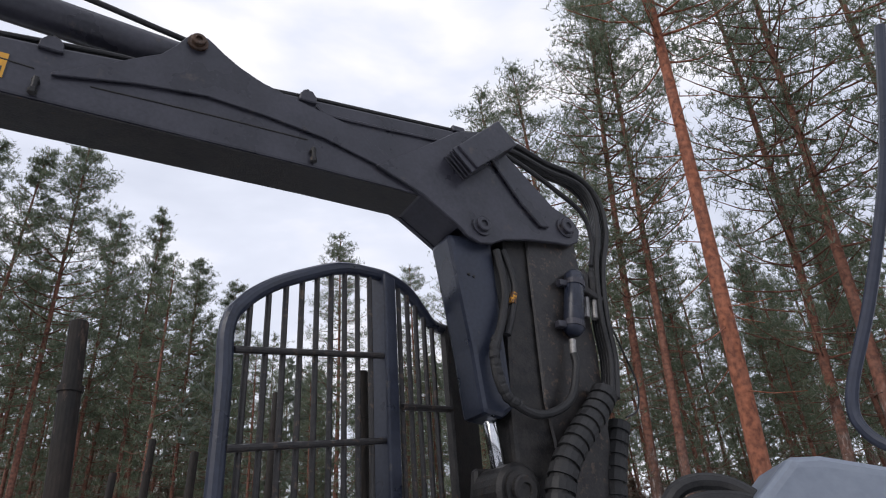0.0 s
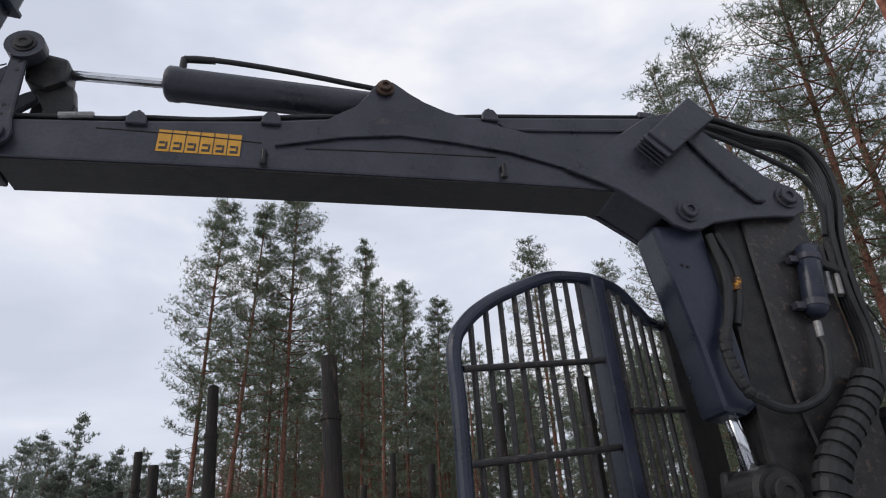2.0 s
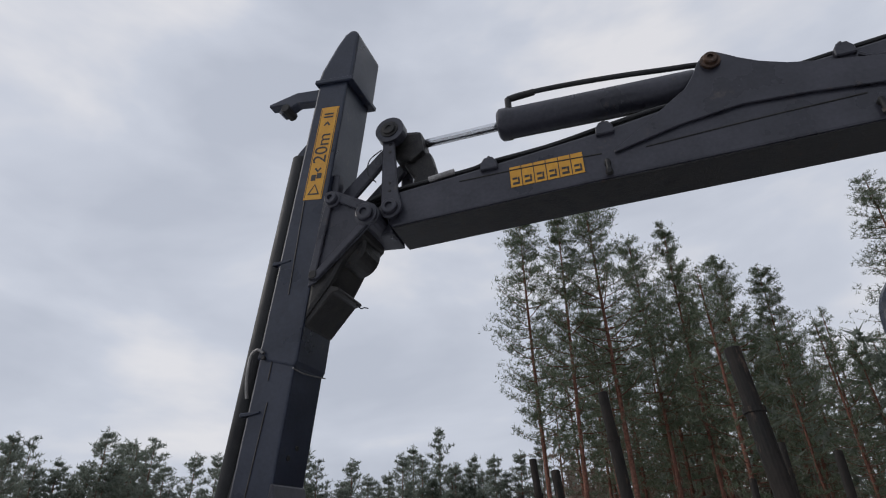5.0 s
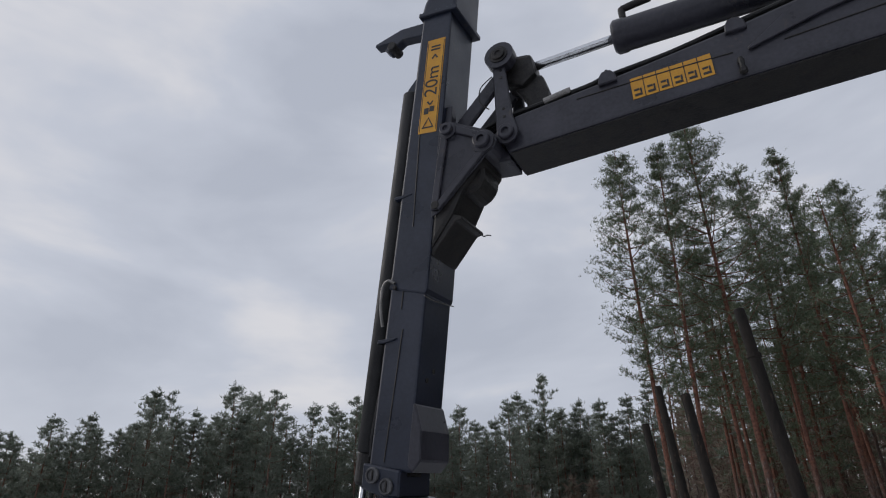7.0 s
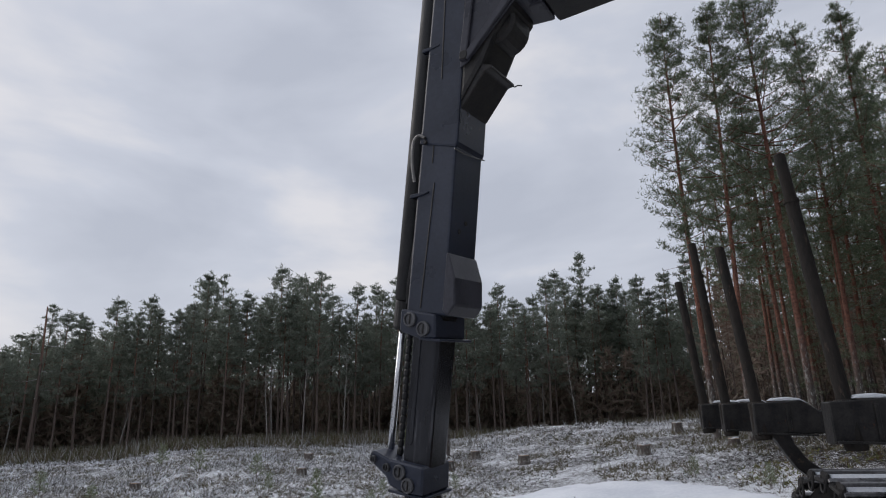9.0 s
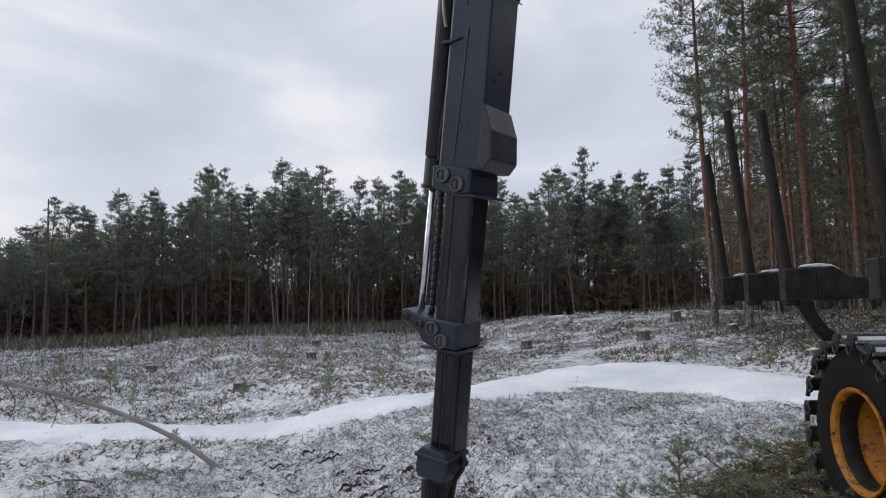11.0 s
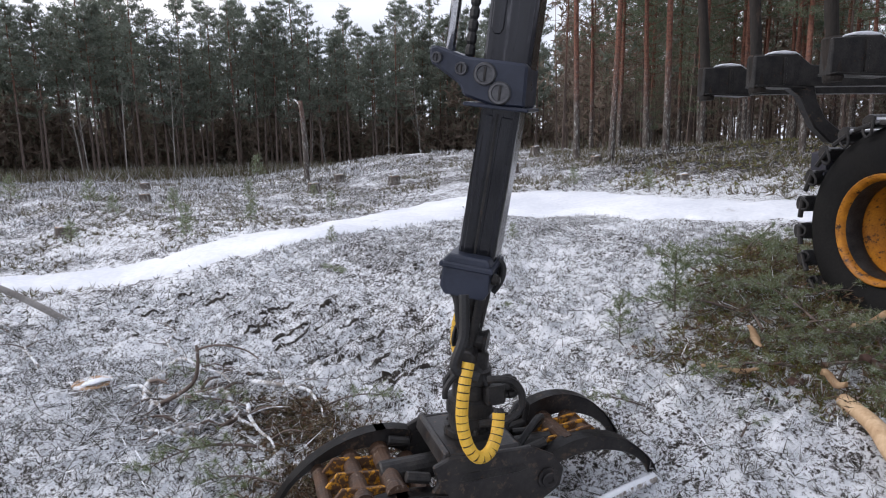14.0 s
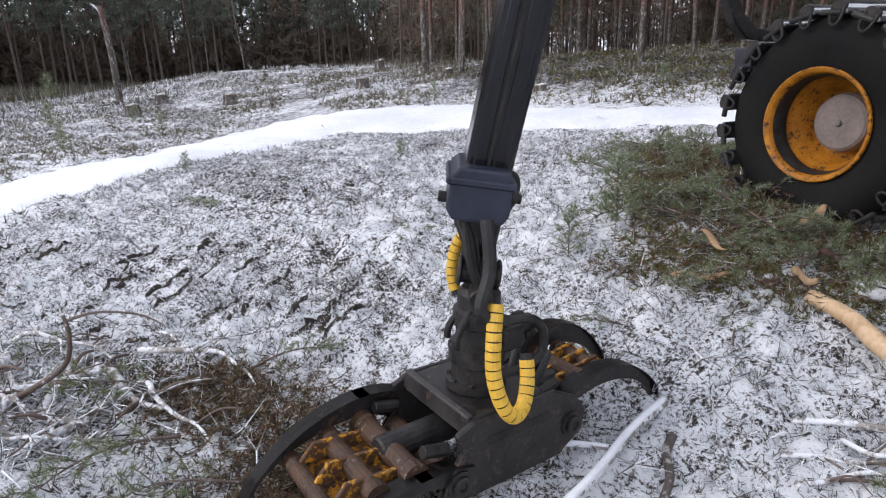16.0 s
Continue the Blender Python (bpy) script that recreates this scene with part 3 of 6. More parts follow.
def forests():
    rng = random.Random(8)
    taken = []

    def free(x, y, gap):
        return all((x - a) ** 2 + (y - b) ** 2 > gap * gap for a, b in taken)

    # the pines that stand out against the sky: bearing, distance, elevation of the tip
    for az, dist, el, k in [(-38.4, 19.5, 33.0, 4), (-36.0, 18.2, 33.4, 5), (-31.2, 19, 34.0, 6), (-27.8, 21, 29.2, 4), (-24.3, 22, 29.9, 5), (-20.3, 24, 26.0, 6), (-17.0, 24, 24.5, 4), (-7.2, 17, 29.2, 1),
                            (9.6, 12.5, 41.5, 2), (13.5, 12, 43, 2), (20.0, 12.5, 48, 0), (22.2, 11.8, 50, 1), (27.8, 8.2, 62, 3), (33.5, 13, 50, 2), (37.5, 12, 54, 0), (44.0, 12, 52, 2), (51.0, 9.5, 58, 0), (35.0, 17, 40, 2), (17, 18, 38, 1), (5.5, 22, 30, 0), (0.5, 24, 26, 1)]:
        x, y, top = by_bearing(az, dist, el)
        taken.append((x, y))
        plant("tall", x, y, top, rng, k, 3.5 if az > 15 else 0.0)

    def skyline(az):
        """How high the stand may reach at a bearing, in degrees."""
        return float(np.interp(az, [-46, -40, -33, -28, -22, -16, -10, -3, 4, 9, 14, 20, 60], [16, 27, 30, 27, 27, 23, 18, 17, 20, 25, 27, 27, 27]))

    count = 0
    while count < 124:
        x, y = rng.uniform(-17, 22), rng.uniform(13.5, 34)
        if x < -12.2 - (y - 14) * 0.55 or not free(x, y, 1.15):
            continue
        d = math.hypot(x, y)
        top = min(rng.uniform(11.5, 15.5), 2.5 + d * math.tan(radians(skyline(math.degrees(math.atan2(x, y))))) * rng.uniform(0.75, 0.98))
        taken.append((x, y))
        plant("mid", x, y, top, rng)
        count += 1
    count = 0
    while count < 34:
        az = rng.uniform(3, 56) if count < 24 else rng.uniform(-34, 3)
        d = rng.uniform(11.5, 24) if az > 3 else rng.uniform(19, 30)
        x, y = d * math.sin(radians(az)), d * math.cos(radians(az))
        if not free(x, y, 0.9):
            continue
        taken.append((x, y))
        plant("young", x, y, min(rng.uniform(5.0, 9.5), 2.5 + d * math.tan(radians(skyline(az)))), rng)
        count += 1
    # the far edge of the clearing
    ridge = lambda az: 10.4 + 0.8 * math.sin(az * 0.5) if az > -80 else max(6.2, 10.4 - 0.24 * (-80 - az))
    count = 0
    while count < 145:
        az = -116 + 80 * (count + rng.random()) / 145
        d = 42 + rng.random() ** 2.2 * 9
        x, y = -1.3 + d * math.sin(radians(az)), -0.5 + d * math.cos(radians(az))
        count += 1
        if free(x, y, 0.5):
            taken.append((x, y))
            plant("far", x, y, (ridge(az) + min(1.3, rng.gauss(-0.3, 1.15))) * d / 42, rng)
    spots = []
    for k in range(380):
        az = rng.uniform(-122, -30)
        d = rng.uniform(46, 74)
        spots.append((-1.3 + d * math.sin(radians(az)), -0.5 + d * math.cos(radians(az)), (ridge(az) * rng.uniform(0.78, 0.95)) * (0.6 + 0.4 * d / 42)))
    woods("far_woods", spots, "dense dark pine forest beyond the clearing", 0.55, 5)
    spots = []
    for k in range(1000):      # low spruce and birch growth that closes the view between the trunks
        az = rng.uniform(-124, -26)
        d = 45 + 33 * rng.random() ** 1.2
        spots.append((-1.3 + d * math.sin(radians(az)), -0.5 + d * math.cos(radians(az)), rng.uniform(2.5, 7.0) * (0.55 + 0.45 * d / 60)))
    for k in range(17):      # pale birch stems along the edge
        az = rng.uniform(-112, -45)
        d = rng.uniform(40.5, 44)
        x, y = -1.3 + d * math.sin(radians(az)), -0.5 + d * math.cos(radians(az))
        t = thing("birch_sapling", Matrix.LocRotScale((x, y, bumpy(x, y)), Euler((radians(rng.gauss(0, 4)), radians(rng.gauss(0, 4)), rng.uniform(0, 6))), (1, 1, rng.uniform(0.7, 1.3))), "thin pale leafless birch at the forest edge", "birch", "birches at the forest edge")
        o = new("stem", BIRCH_STEM)
        o.parent = t
    woods("forest_interior", spots, "haze-lifted undergrowth deep inside the forest", 0.60, 9, 0.02, LIFTED_TWIGS)
    spots = []
    while len(spots) < 180:
        x, y = rng.uniform(-34, 48), rng.uniform(20, 62)
        if x < -13 - (y - 14) * 0.62:
            continue
        d = math.hypot(x, y)
        if math.atan2(x, y) > -0.2 and rng.random() > 0.4:
            continue
        spots.append((x, y, min(rng.uniform(11, 15), 2.5 + d * math.tan(radians(skyline(math.degrees(math.atan2(x, y))))) * rng.uniform(0.7, 0.93))))
    for k in range(42):      # the stand goes on beside the machine
        az = rng.uniform(58, 112)
        d = rng.uniform(16, 40)
        spots.append((d * math.sin(radians(az)), d * math.cos(radians(az)), rng.uniform(10, 14)))
    woods("stand_woods", spots, "dense pine stand behind the machine", 0.5, 6)
    spots = []
    while len(spots) < 900:
        x, y = rng.uniform(-34, 50), rng.uniform(27, 62)
        if x > -13 - (y - 14) * 0.62:
            spots.append((x, y, level(x, y) + (rng.uniform(2.0, 3.2 + 0.05 * y) if math.atan2(x, y) > -0.25 else rng.uniform(4.5, 10.5))))
    woods("stand_interior", spots, "haze-lifted young growth deep inside the stand", 0.42, 10, 0.02, LIFTED_TWIGS)


forests()


# ---- low growth ----
def low_growth(name, mat, count, box, per, length, width, label, seed, keep, lift=1.0, spread=0.9):
    rng = np.random.default_rng(seed)
    x0, x1, y0, y1 = box
    pts = []
    while len(pts) < count:
        x, y = rng.uniform(x0, x1), rng.uniform(y0, y1)
        if keep(x, y, rng):
            pts.append((x, y, bumpy(x, y)))
    v, f = tufts(rng, pts, per, length, width, lift, spread)
    return tagged(new(name, mesh_from(name, v, f, mat)), label, "heather", kind="stuff")


def clumped(scale, cut):
    return lambda x, y, rng: noise.noise((x * scale, y * scale, 9)) > cut - rng.uniform(0, 0.35) and off_track(x, y) > rng.uniform(-0.12, 0.1)


low_growth("heather_near", HEATHER, 48000, (-9.5, -1.4, -0.6, 7.6), 5, 0.038, 0.0032, "short heather sprigs dusted with snow", 1, clumped(1.3, -0.06), 0.7, 1.3)
low_growth("heather_clumps", HEATHER, 4200, (-9.5, -2.2, -0.2, 8.2), 12, 0.085, 0.0026, "feathery heather clumps with snow on their tips", 11, clumped(0.9, 0.16), 0.5, 1.2)
low_growth("heather_far", HEATHER, 22000, (-32, -9.0, -9, 17), 6, 0.085, 0.008, "rough heather tufts across the clearing", 2, clumped(0.5, 0.15), 0.7, 1.2)
low_growth("field_far", HEATHER, 12000, (-48, -18, -14, 26), 6, 0.17, 0.016, "snow-dusted heather towards the far forest", 3, clumped(0.35, 0.15))
low_growth("brown_heather", DRY_GRASS, 21000, (-36, -10.5, -11, 17), 6, 0.10, 0.009, "brown and greenish heather showing through the snow", 7, clumped(0.6, 0.1), 0.8, 1.2)
low_growth("forest_floor", DRY_GRASS, 7000, (-16, 10, 9.8, 24), 6, 0.16, 0.010, "brown and green undergrowth on the forest floor", 4, clumped(0.6, 0.1))


def under_brush(x, y, rng):
    edge = -4.20 - 0.16 * (y - 3) + 0.4 * noise.noise((y * 1.3, 2, 2)) + rng.uniform(0, 0.35)
    return x > edge and y > 3.0 + rng.uniform(-.12, .12) and noise.noise((x * 2.1, y * 2.1, 4)) > -0.28 - rng.uniform(0, 0.3)


low_growth("brush_moss", MOSS, 15000, (-5.6, -1.9, 2.35, 6.6), 6, 0.060, 0.0052, "green moss and brown needles trodden under the brush", 12, under_brush, 0.6, 1.3)


low_growth("forest_moss", MOSS, 6500, (-9, 9, 10.4, 22), 6, 0.085, 0.010, "green and brown moss and dwarf shrubs under the pines", 13, clumped(0.45, 0.02), 0.7, 1.3)


def edge_band(x, y, rng):
    d = math.hypot(x + 1.3, y + 0.5)
    return 38.5 - rng.uniform(0, 2) < d < 47 and x < -16


low_growth("forest_edge_scrub", DRY_GRASS, 5200, (-50, -16, -20, 40), 8, 0.75, 0.022, "brown leafless scrub along the far forest edge", 5, edge_band, 1.6, 0.7)


# ---- the crane ----
CRANE = Matrix(((-0.879, 0.477, 0, 0.89), (-0.477, -0.879, 0, 3.84), (0, 0, 1, 0), (0, 0, 0, 1)))      # x along the boom, y towards its near side
STICK_Z = Vector((0.166, 0.013, 0.986)).normalized()
STICK_Y = (Vector((0.477, -0.879, 0)) - STICK_Z * STICK_Z.dot(Vector((0.477, -0.879, 0)))).normalized()
STICK_X = STICK_Y.cross(STICK_Z)
STICK = Matrix((STICK_X, STICK_Y, STICK_Z)).transposed().to_4x4()
STICK.translation = (-3.63, 1.367, 3.81)
IN_CRANE = CRANE.inverted() @ STICK


DISC = material("dull_grey_screw", (0.055, 0.055, 0.060), (0.13, 0.13, 0.135), 0.4, 0.6, 14, 90, 0.1)


def ring(c, d, r0, r1, h, sides=24):
    """A flat ring with a hole."""
    c, d = Vector(c), Vector(d).normalized()
    return lathe([(0, r1), (1, r1), (1, r0), (0.3, r0 * 0.96)], c, c + d * h, sides)


def clamp(x, z, parent, y=0.0):
    """A hose clamp on the boom's upper edge: a foot, a strap and a bolt."""
    bm = prism([(x - 0.055, z - 0.03), (x + 0.055, z - 0.03), (x + 0.05, z + 0.02), (x + 0.025, z + 0.058), (x - 0.025, z + 0.058), (x - 0.05, z + 0.02)], y - 0.02, y + 0.025, 0.006)
    c = part("hose_clamp", bm, PAINT, parent)
    part("bolt", hex_bolt((x, y + 0.0, z + 0.055), (0, 0, 1), 0.013, 0.02), GREASY, c)


def grease_point(x, z, parent):
    bm = rod((x, 0.0, z + 0.035), (x, 0.03, z + 0.035), 0.018, 10)
    rod((x, 0.026, z + 0.05), (x, 0.026, z - 0.045), 0.013, 10, bm=bm)
    rod((x, 0.026, z - 0.02), (x, 0.026, z - 0.05), 0.021, 6, bm=bm)
    part("lock_bolt", bm, GREASY, parent)


def letters(text, size, m, parent, mat, name="lettering"):
    cu = bpy.data.curves.new(name, "FONT")
    cu.body, cu.size, cu.align_x, cu.align_y, cu.extrude = text, size, "CENTER", "CENTER", 0.0015
    ob = new(name, cu)
    dg = bpy.context.evaluated_depsgraph_get()
    me = bpy.data.meshes.new_from_object(ob.evaluated_get(dg))
    bpy.data.objects.remove(ob)
    me.materials.clear()
    me.materials.append(mat)
    o = new(name, me)
    o.parent, o.matrix_basis = parent, m
    return o


def sections(points, r, length=0.030, gap=0.0045):
    """Short tube sections in a row along a bent line, with thin gaps between them."""
    line = smooth_path(points, 14)
    run = [0.0]
    for p, q in zip(line, line[1:]):
        run.append(run[-1] + (q - p).length)
    at = lambda s: Vector([float(np.interp(s, run, [p[k] for p in line])) for k in range(3)])
    pieces, s = [], 0.0
    while s + length < run[-1]:
        pieces.append(tube([at(s), at(s + length / 2), at(s + length - gap)], r, 14, 1))
        s += length
    return pieces


def crane():
    top = thing("loader_crane", CRANE, "dark charcoal hydraulic timber loader crane of a forwarder", "crane")
    # main boom
    body = [(4.40, 4.52), (4.44, 4.62), (4.40, 4.765), (3.79, 4.81), (3.11, 4.878), (2.66, 4.945), (2.02, 5.025), (1.75, 5.045), (0.66, 5.155), (0.45, 5.19), (0.32, 5.04), (0.62, 4.42), (0.75, 4.37), (1.0, 4.546), (1.69, 4.553), (3.28, 4.542)]
    boom = part("main_boom", prism(body, -0.30, 0.0, 0.014, 2), PAINT, top, "matt charcoal box-section main boom")
    knee = [(0.70, 5.13), (0.45, 5.212), (0.304, 5.058), (-0.066, 4.704), (-0.235, 4.635), (-0.285, 4.55), (-0.25, 4.455), (-0.16, 4.41), (-0.03, 4.405), (0.208, 4.379), (0.42, 4.335), (0.52, 4.285), (0.61, 4.272), (0.70, 4.305), (0.76, 4.365), (1.005, 4.535), (1.324, 4.665), (1.05, 4.86)]
    plate = part("knee_plate", prism(knee, 0.002, 0.032, 0.006), PAINT, boom)
    part("knee_plate", prism(knee, -0.332, -0.302, 0.006), PAINT, boom)
    arc = [(1.005, 4.546), (1.324, 4.677), (1.655, 4.766), (1.992, 4.809), (2.327, 4.831), (2.659, 4.785), (3.026, 4.695), (3.03, 4.71), (2.80, 4.87), (2.66, 4.975), (2.58, 5.03), (2.52, 5.115), (2.475, 5.20), (2.44, 5.24), (2.405, 5.253), (2.36, 5.245), (2.32, 5.215), (2.26, 5.165), (2.17, 5.105), (2.04, 5.045), (1.95, 5.02), (1.5, 4.92), (1.2, 4.75)]
    part("cylinder_bracket", prism(arc, 0.003, 0.022, 0.004), PAINT, boom)
    part("cylinder_bracket", prism(arc, -0.322, -0.303, 0.004), PAINT, boom)
    for a, b in (((2.86, 4.70), (1.75, 4.735)), ((3.95, 4.745), (3.1, 4.72)), ((0.95, 4.86), (0.72, 4.845))):
        part("weld_seam", tube([(a[0], 0.0, a[1]), ((a[0] + b[0]) / 2, 0.0, (a[1] + b[1]) / 2 + 0.006), (b[0], 0.0, b[1])], 0.0055, 6, 5), GREASY, boom)
    part("edge_rib", tube([(1.70, 0.004, 5.0), (1.66, 0.006, 4.965), (1.60, 0.006, 4.955), (1.2, 0.006, 4.985), (0.72, 0.006, 5.03)], 0.012, 6, 5), PAINT, boom)
    part("stiffener", prism([(0.47, 4.96), (0.40, 4.96), (0.20, 4.70), (0.02, 4.50), (0.10, 4.49), (0.26, 4.66)], 0.034, 0.06, 0.008), PAINT, boom)
    for x, z, r in ((0.588, 4.399, 0.072), (-0.145, 4.547, 0.078), (2.411, 5.173, 0.055)):
        part("pivot_pin", pin((x, 0.03, z), (0, 1, 0), r, 0.045), RUST if x > 2 else PAINT, boom, smooth=False)
        part("pivot_pin", pin((x, -0.33, z), (0, -1, 0), r, 0.045), PAINT, boom)
    for k in range(5):
        a = k * 1.256
        part("bolt", hex_bolt((-0.145 + 0.055 * math.cos(a), 0.045, 4.547 + 0.055 * math.sin(a)), (0, 1, 0), 0.011, 0.014), GREASY, boom)
    # valve cover on the knee
    cover = part("valve_cover", prism([(0.80, 4.885), (0.44, 5.215), (0.30, 5.05), (0.665, 4.745)], 0.034, 0.17, 0.012, 2), PAINT, top, "angular charcoal valve cover")
    for k in range(4):
        f = 0.035 + k * 0.034
        part("cooling_rib", prism([(0.835, 4.862), (0.802, 4.888), (0.665, 4.742), (0.698, 4.715)], f, f + 0.014, 0.003), PAINT, cover)
    # added thin sheet that makes the boom's underside darker than its sides
    part("boom_underside_sheet", prism([(4.39, 4.510), (3.28, 4.533), (1.69, 4.544), (1.02, 4.538), (1.02, 4.547), (1.69, 4.553), (3.28, 4.542), (4.39, 4.519)], -0.292, -0.008, 0.003), GREASY, boom, "thin black sheet along the underside")
    for x, z in ((3.758, 4.805), (3.058, 4.873), (1.76, 5.035)):
        clamp(x, z, boom)
    part("hose_clamp", block(0.62, 0.72, -0.2, 0.01, 5.15, 5.20, 0.006), PAINT, boom)
    for x, z in ((3.078, 4.603), (1.718, 4.62)):
        grease_point(x, z, boom)
    # lift-arm cylinder over the boom
    cyl = part("jib_cylinder", lathe([(0, 0.085), (0.02, 0.098), (0.1, 0.098), (0.93, 0.102), (0.94, 0.108), (0.985, 0.108), (1, 0.09)], (2.47, -0.15, 5.178), (3.70, -0.15, 5.235), 28), PAINT, top, "black hydraulic cylinder barrel", smooth=True)
    part("piston_rod", rod((3.66, -0.15, 5.233), (4.30, -0.15, 5.235), 0.030, 20), CHROME, cyl, "bright chromed piston rod", smooth=True)
    part("cylinder_foot", rod((2.411, -0.27, 5.173), (2.411, -0.03, 5.173), 0.075, 22), PAINT, cyl)
    part("hose_port", rod((3.62, -0.12, 5.31), (3.62, -0.12, 5.42), 0.022, 12), GREASY, cyl)
    part("hose", tube([(3.625, -0.12, 5.41), (3.55, -0.12, 5.43), (3.29, -0.11, 5.41), (2.95, -0.1, 5.365), (2.65, -0.1, 5.32), (2.40, -0.14, 5.315), (2.2, -0.14, 5.21), (2.05, -0.14, 5.10), (1.95, -0.14, 5.06)], 0.017, 10), RUBBER, cyl)
    part("hose_sleeve", rod((3.62, -0.12, 5.415), (3.44, -0.12, 5.425), 0.023, 12), GREASY, cyl)
    part("hose_fitting", rod((2.13, -0.1, 5.15), (2.03, -0.1, 5.085), 0.022, 10), STEEL, cyl)
    # pressure pipes along the top edge
    for k, (y, r) in enumerate(((-0.02, 0.013), (-0.055, 0.016), (-0.10, 0.016), (-0.15, 0.013))):
        part("pressure_hose", tube([(4.62, y, 4.74 + 0.01 * k), (4.40, y, 4.80), (3.9, y, 4.83), (3.758, y, 4.855), (3.4, y, 4.875), (3.058, y, 4.925), (2.75, y, 4.965), (2.5, y - 0.05, 5.01)], r, 8, 5), RUBBER, boom)
        part("pressure_pipe", tube([(2.2, y - 0.02, 5.03), (1.76, y, 5.07), (1.2, y, 5.125), (0.66, y, 5.18), (0.45, y, 5.215)], r, 8, 4), RUBBER, boom)
    part("hose_fitting", rod((4.15, -0.01, 4.815), (3.98, -0.01, 4.835), 0.021, 10), STEEL, boom)
    # link and rod head at the boom's end
    head = part("rod_head", prism([(4.22, 5.29), (4.36, 5.32), (4.44, 5.27), (4.42, 5.12), (4.30, 5.05), (4.20, 5.12)], -0.23, -0.07, 0.03, 2), GREASY, top)
    part("rocker_arm", prism([(4.34, 5.16), (4.17, 5.12), (4.14, 4.99), (4.18, 4.76), (4.32, 4.76), (4.29, 4.94), (4.36, 5.06)], -0.19, -0.11, 0.02, 2), GREASY, top)
    part("link_boss", ring((4.40, -0.02, 5.255), (0, 1, 0), 0.045, 0.10, 0.07), PAINT, head)
    part("link_boss", pin((4.40, 0.05, 5.255), (0, 1, 0), 0.062, 0.02), GREASY, head)
    part("link_axle", rod((4.40, -0.30, 5.255), (4.40, -0.01, 5.255), 0.06, 18), GREASY, head)
    for y in (0.0, -0.33):
        link = part("link_plate", prism([(4.355, 4.58), (4.42, 4.57), (4.46, 4.63), (4.455, 5.25), (4.38, 5.25), (4.345, 4.75), (4.32, 4.65)], y, y + 0.03, 0.008), PAINT, top)
        part("link_pin", pin((4.386, y + 0.03, 4.63), (0, 1, 0), 0.072, 0.05), PAINT, link)
        for zz in (5.14, 5.08, 4.83, 4.77):
            part("link_hole", rod((4.40, y + 0.024, zz), (4.40, y + 0.033, zz), 0.011, 10), GREASY, link)
    for y in (-0.03, -0.25):
        part("tie_bar", prism([(4.44, 5.20), (4.50, 5.16), (4.88, 4.77), (4.83, 4.70), (4.77, 4.72), (4.40, 5.12)], y - 0.04, y, 0.01), PAINT, top)
    part("lower_tie", prism([(4.40, 4.86), (4.62, 4.66), (4.58, 4.62), (4.36, 4.80)], -0.2, -0.1, 0.008), PAINT, top)
    part("boom_nose", prism([(4.44, 4.74), (4.62, 4.70), (4.66, 4.60), (4.60, 4.52), (4.40, 4.50)], -0.26, -0.04, 0.02, 2), PAINT, top)
    part("loose_wire", tube([(4.47, 0.01, 5.13), (4.55, 0.02, 5.06), (4.56, 0.02, 4.95), (4.50, 0.02, 4.87)], 0.004, 5, 5), RUBBER, top)
    # the maker's plate: six yellow tiles with a letter each
    sign = part("boom_decal", block(3.205, 3.64, 0.0, 0.0025, 4.617, 4.762, 0), DECAL, boom, "yellow decal of six tiles, faded")
    for k in range(7):
        x = 3.205 + 0.435 * k / 6
        part("tile_gap", block(x - 0.0025, x + 0.0025, 0.0028, 0.0036, 4.617, 4.762, 0), DECAL_BLACK, sign)
    for k in range(6):      # a plain mark on each tile
        x = 3.64 - 0.435 * (k + 0.5) / 6
        part("tile_mark", block(x - 0.021, x + 0.021, 0.0028, 0.004, 4.632, 4.648, 0), DECAL_BLACK, sign)
        part("tile_mark", block(x - 0.021, x - 0.011, 0.0028, 0.004, 4.65, 4.682, 0), DECAL_BLACK, sign)
        part("tile_mark", block(x - 0.008, x + 0.021, 0.0028, 0.004, 4.668, 4.682, 0), DECAL_BLACK, sign)
    # column
    col = part("column", prism([(0.36, 4.42), (-0.26, 4.50), (-0.30, 3.6), (-0.24, 1.2), (0.52, 1.2), (0.46, 3.2)], -0.33, -0.06, 0.03, 2), GREASY, top, "oily black crane column")
    part("column_cheek", prism([(0.18, 4.45), (-0.27, 4.50), (-0.30, 3.7), (-0.22, 2.4), (0.10, 2.4), (0.22, 3.3)], -0.055, -0.03, 0.012), DARKSTEEL, col)
    part("slewing_base", rod((0.12, -0.2, 1.1), (0.12, -0.2, 1.75), 0.38, 28), GREASY, col)
    shroud = part("lift_cylinder_guard", prism([(0.80, 4.34), (0.47, 4.34), (0.445, 3.25), (0.53, 3.19), (0.665, 3.215), (0.70, 3.6)], -0.27, -0.04, 0.03, 2), PAINT_BLUE, top, "folded steel guard over the lift cylinder")
    part("piston_rod", rod((0.565, -0.15, 3.3), (0.515, -0.15, 2.85), 0.042, 20), CHROME, shroud, smooth=True)
    for x, z in ((0.735, 4.07), (0.70, 4.06), (0.60, 3.60), (0.56, 3.61)):
        part("guard_bolt", hex_bolt((x - 0.06, -0.042, z), (0, 1, 0), 0.010, 0.01), GREASY, shroud)
    eye = part("lift_eye", rod((0.50, -0.27, 2.80), (0.50, 0.0, 2.80), 0.15, 26), GREASY, top)
    part("pivot_pin", pin((0.50, 0.002, 2.80), (0, 1, 0), 0.11, 0.05), GREASY, eye)
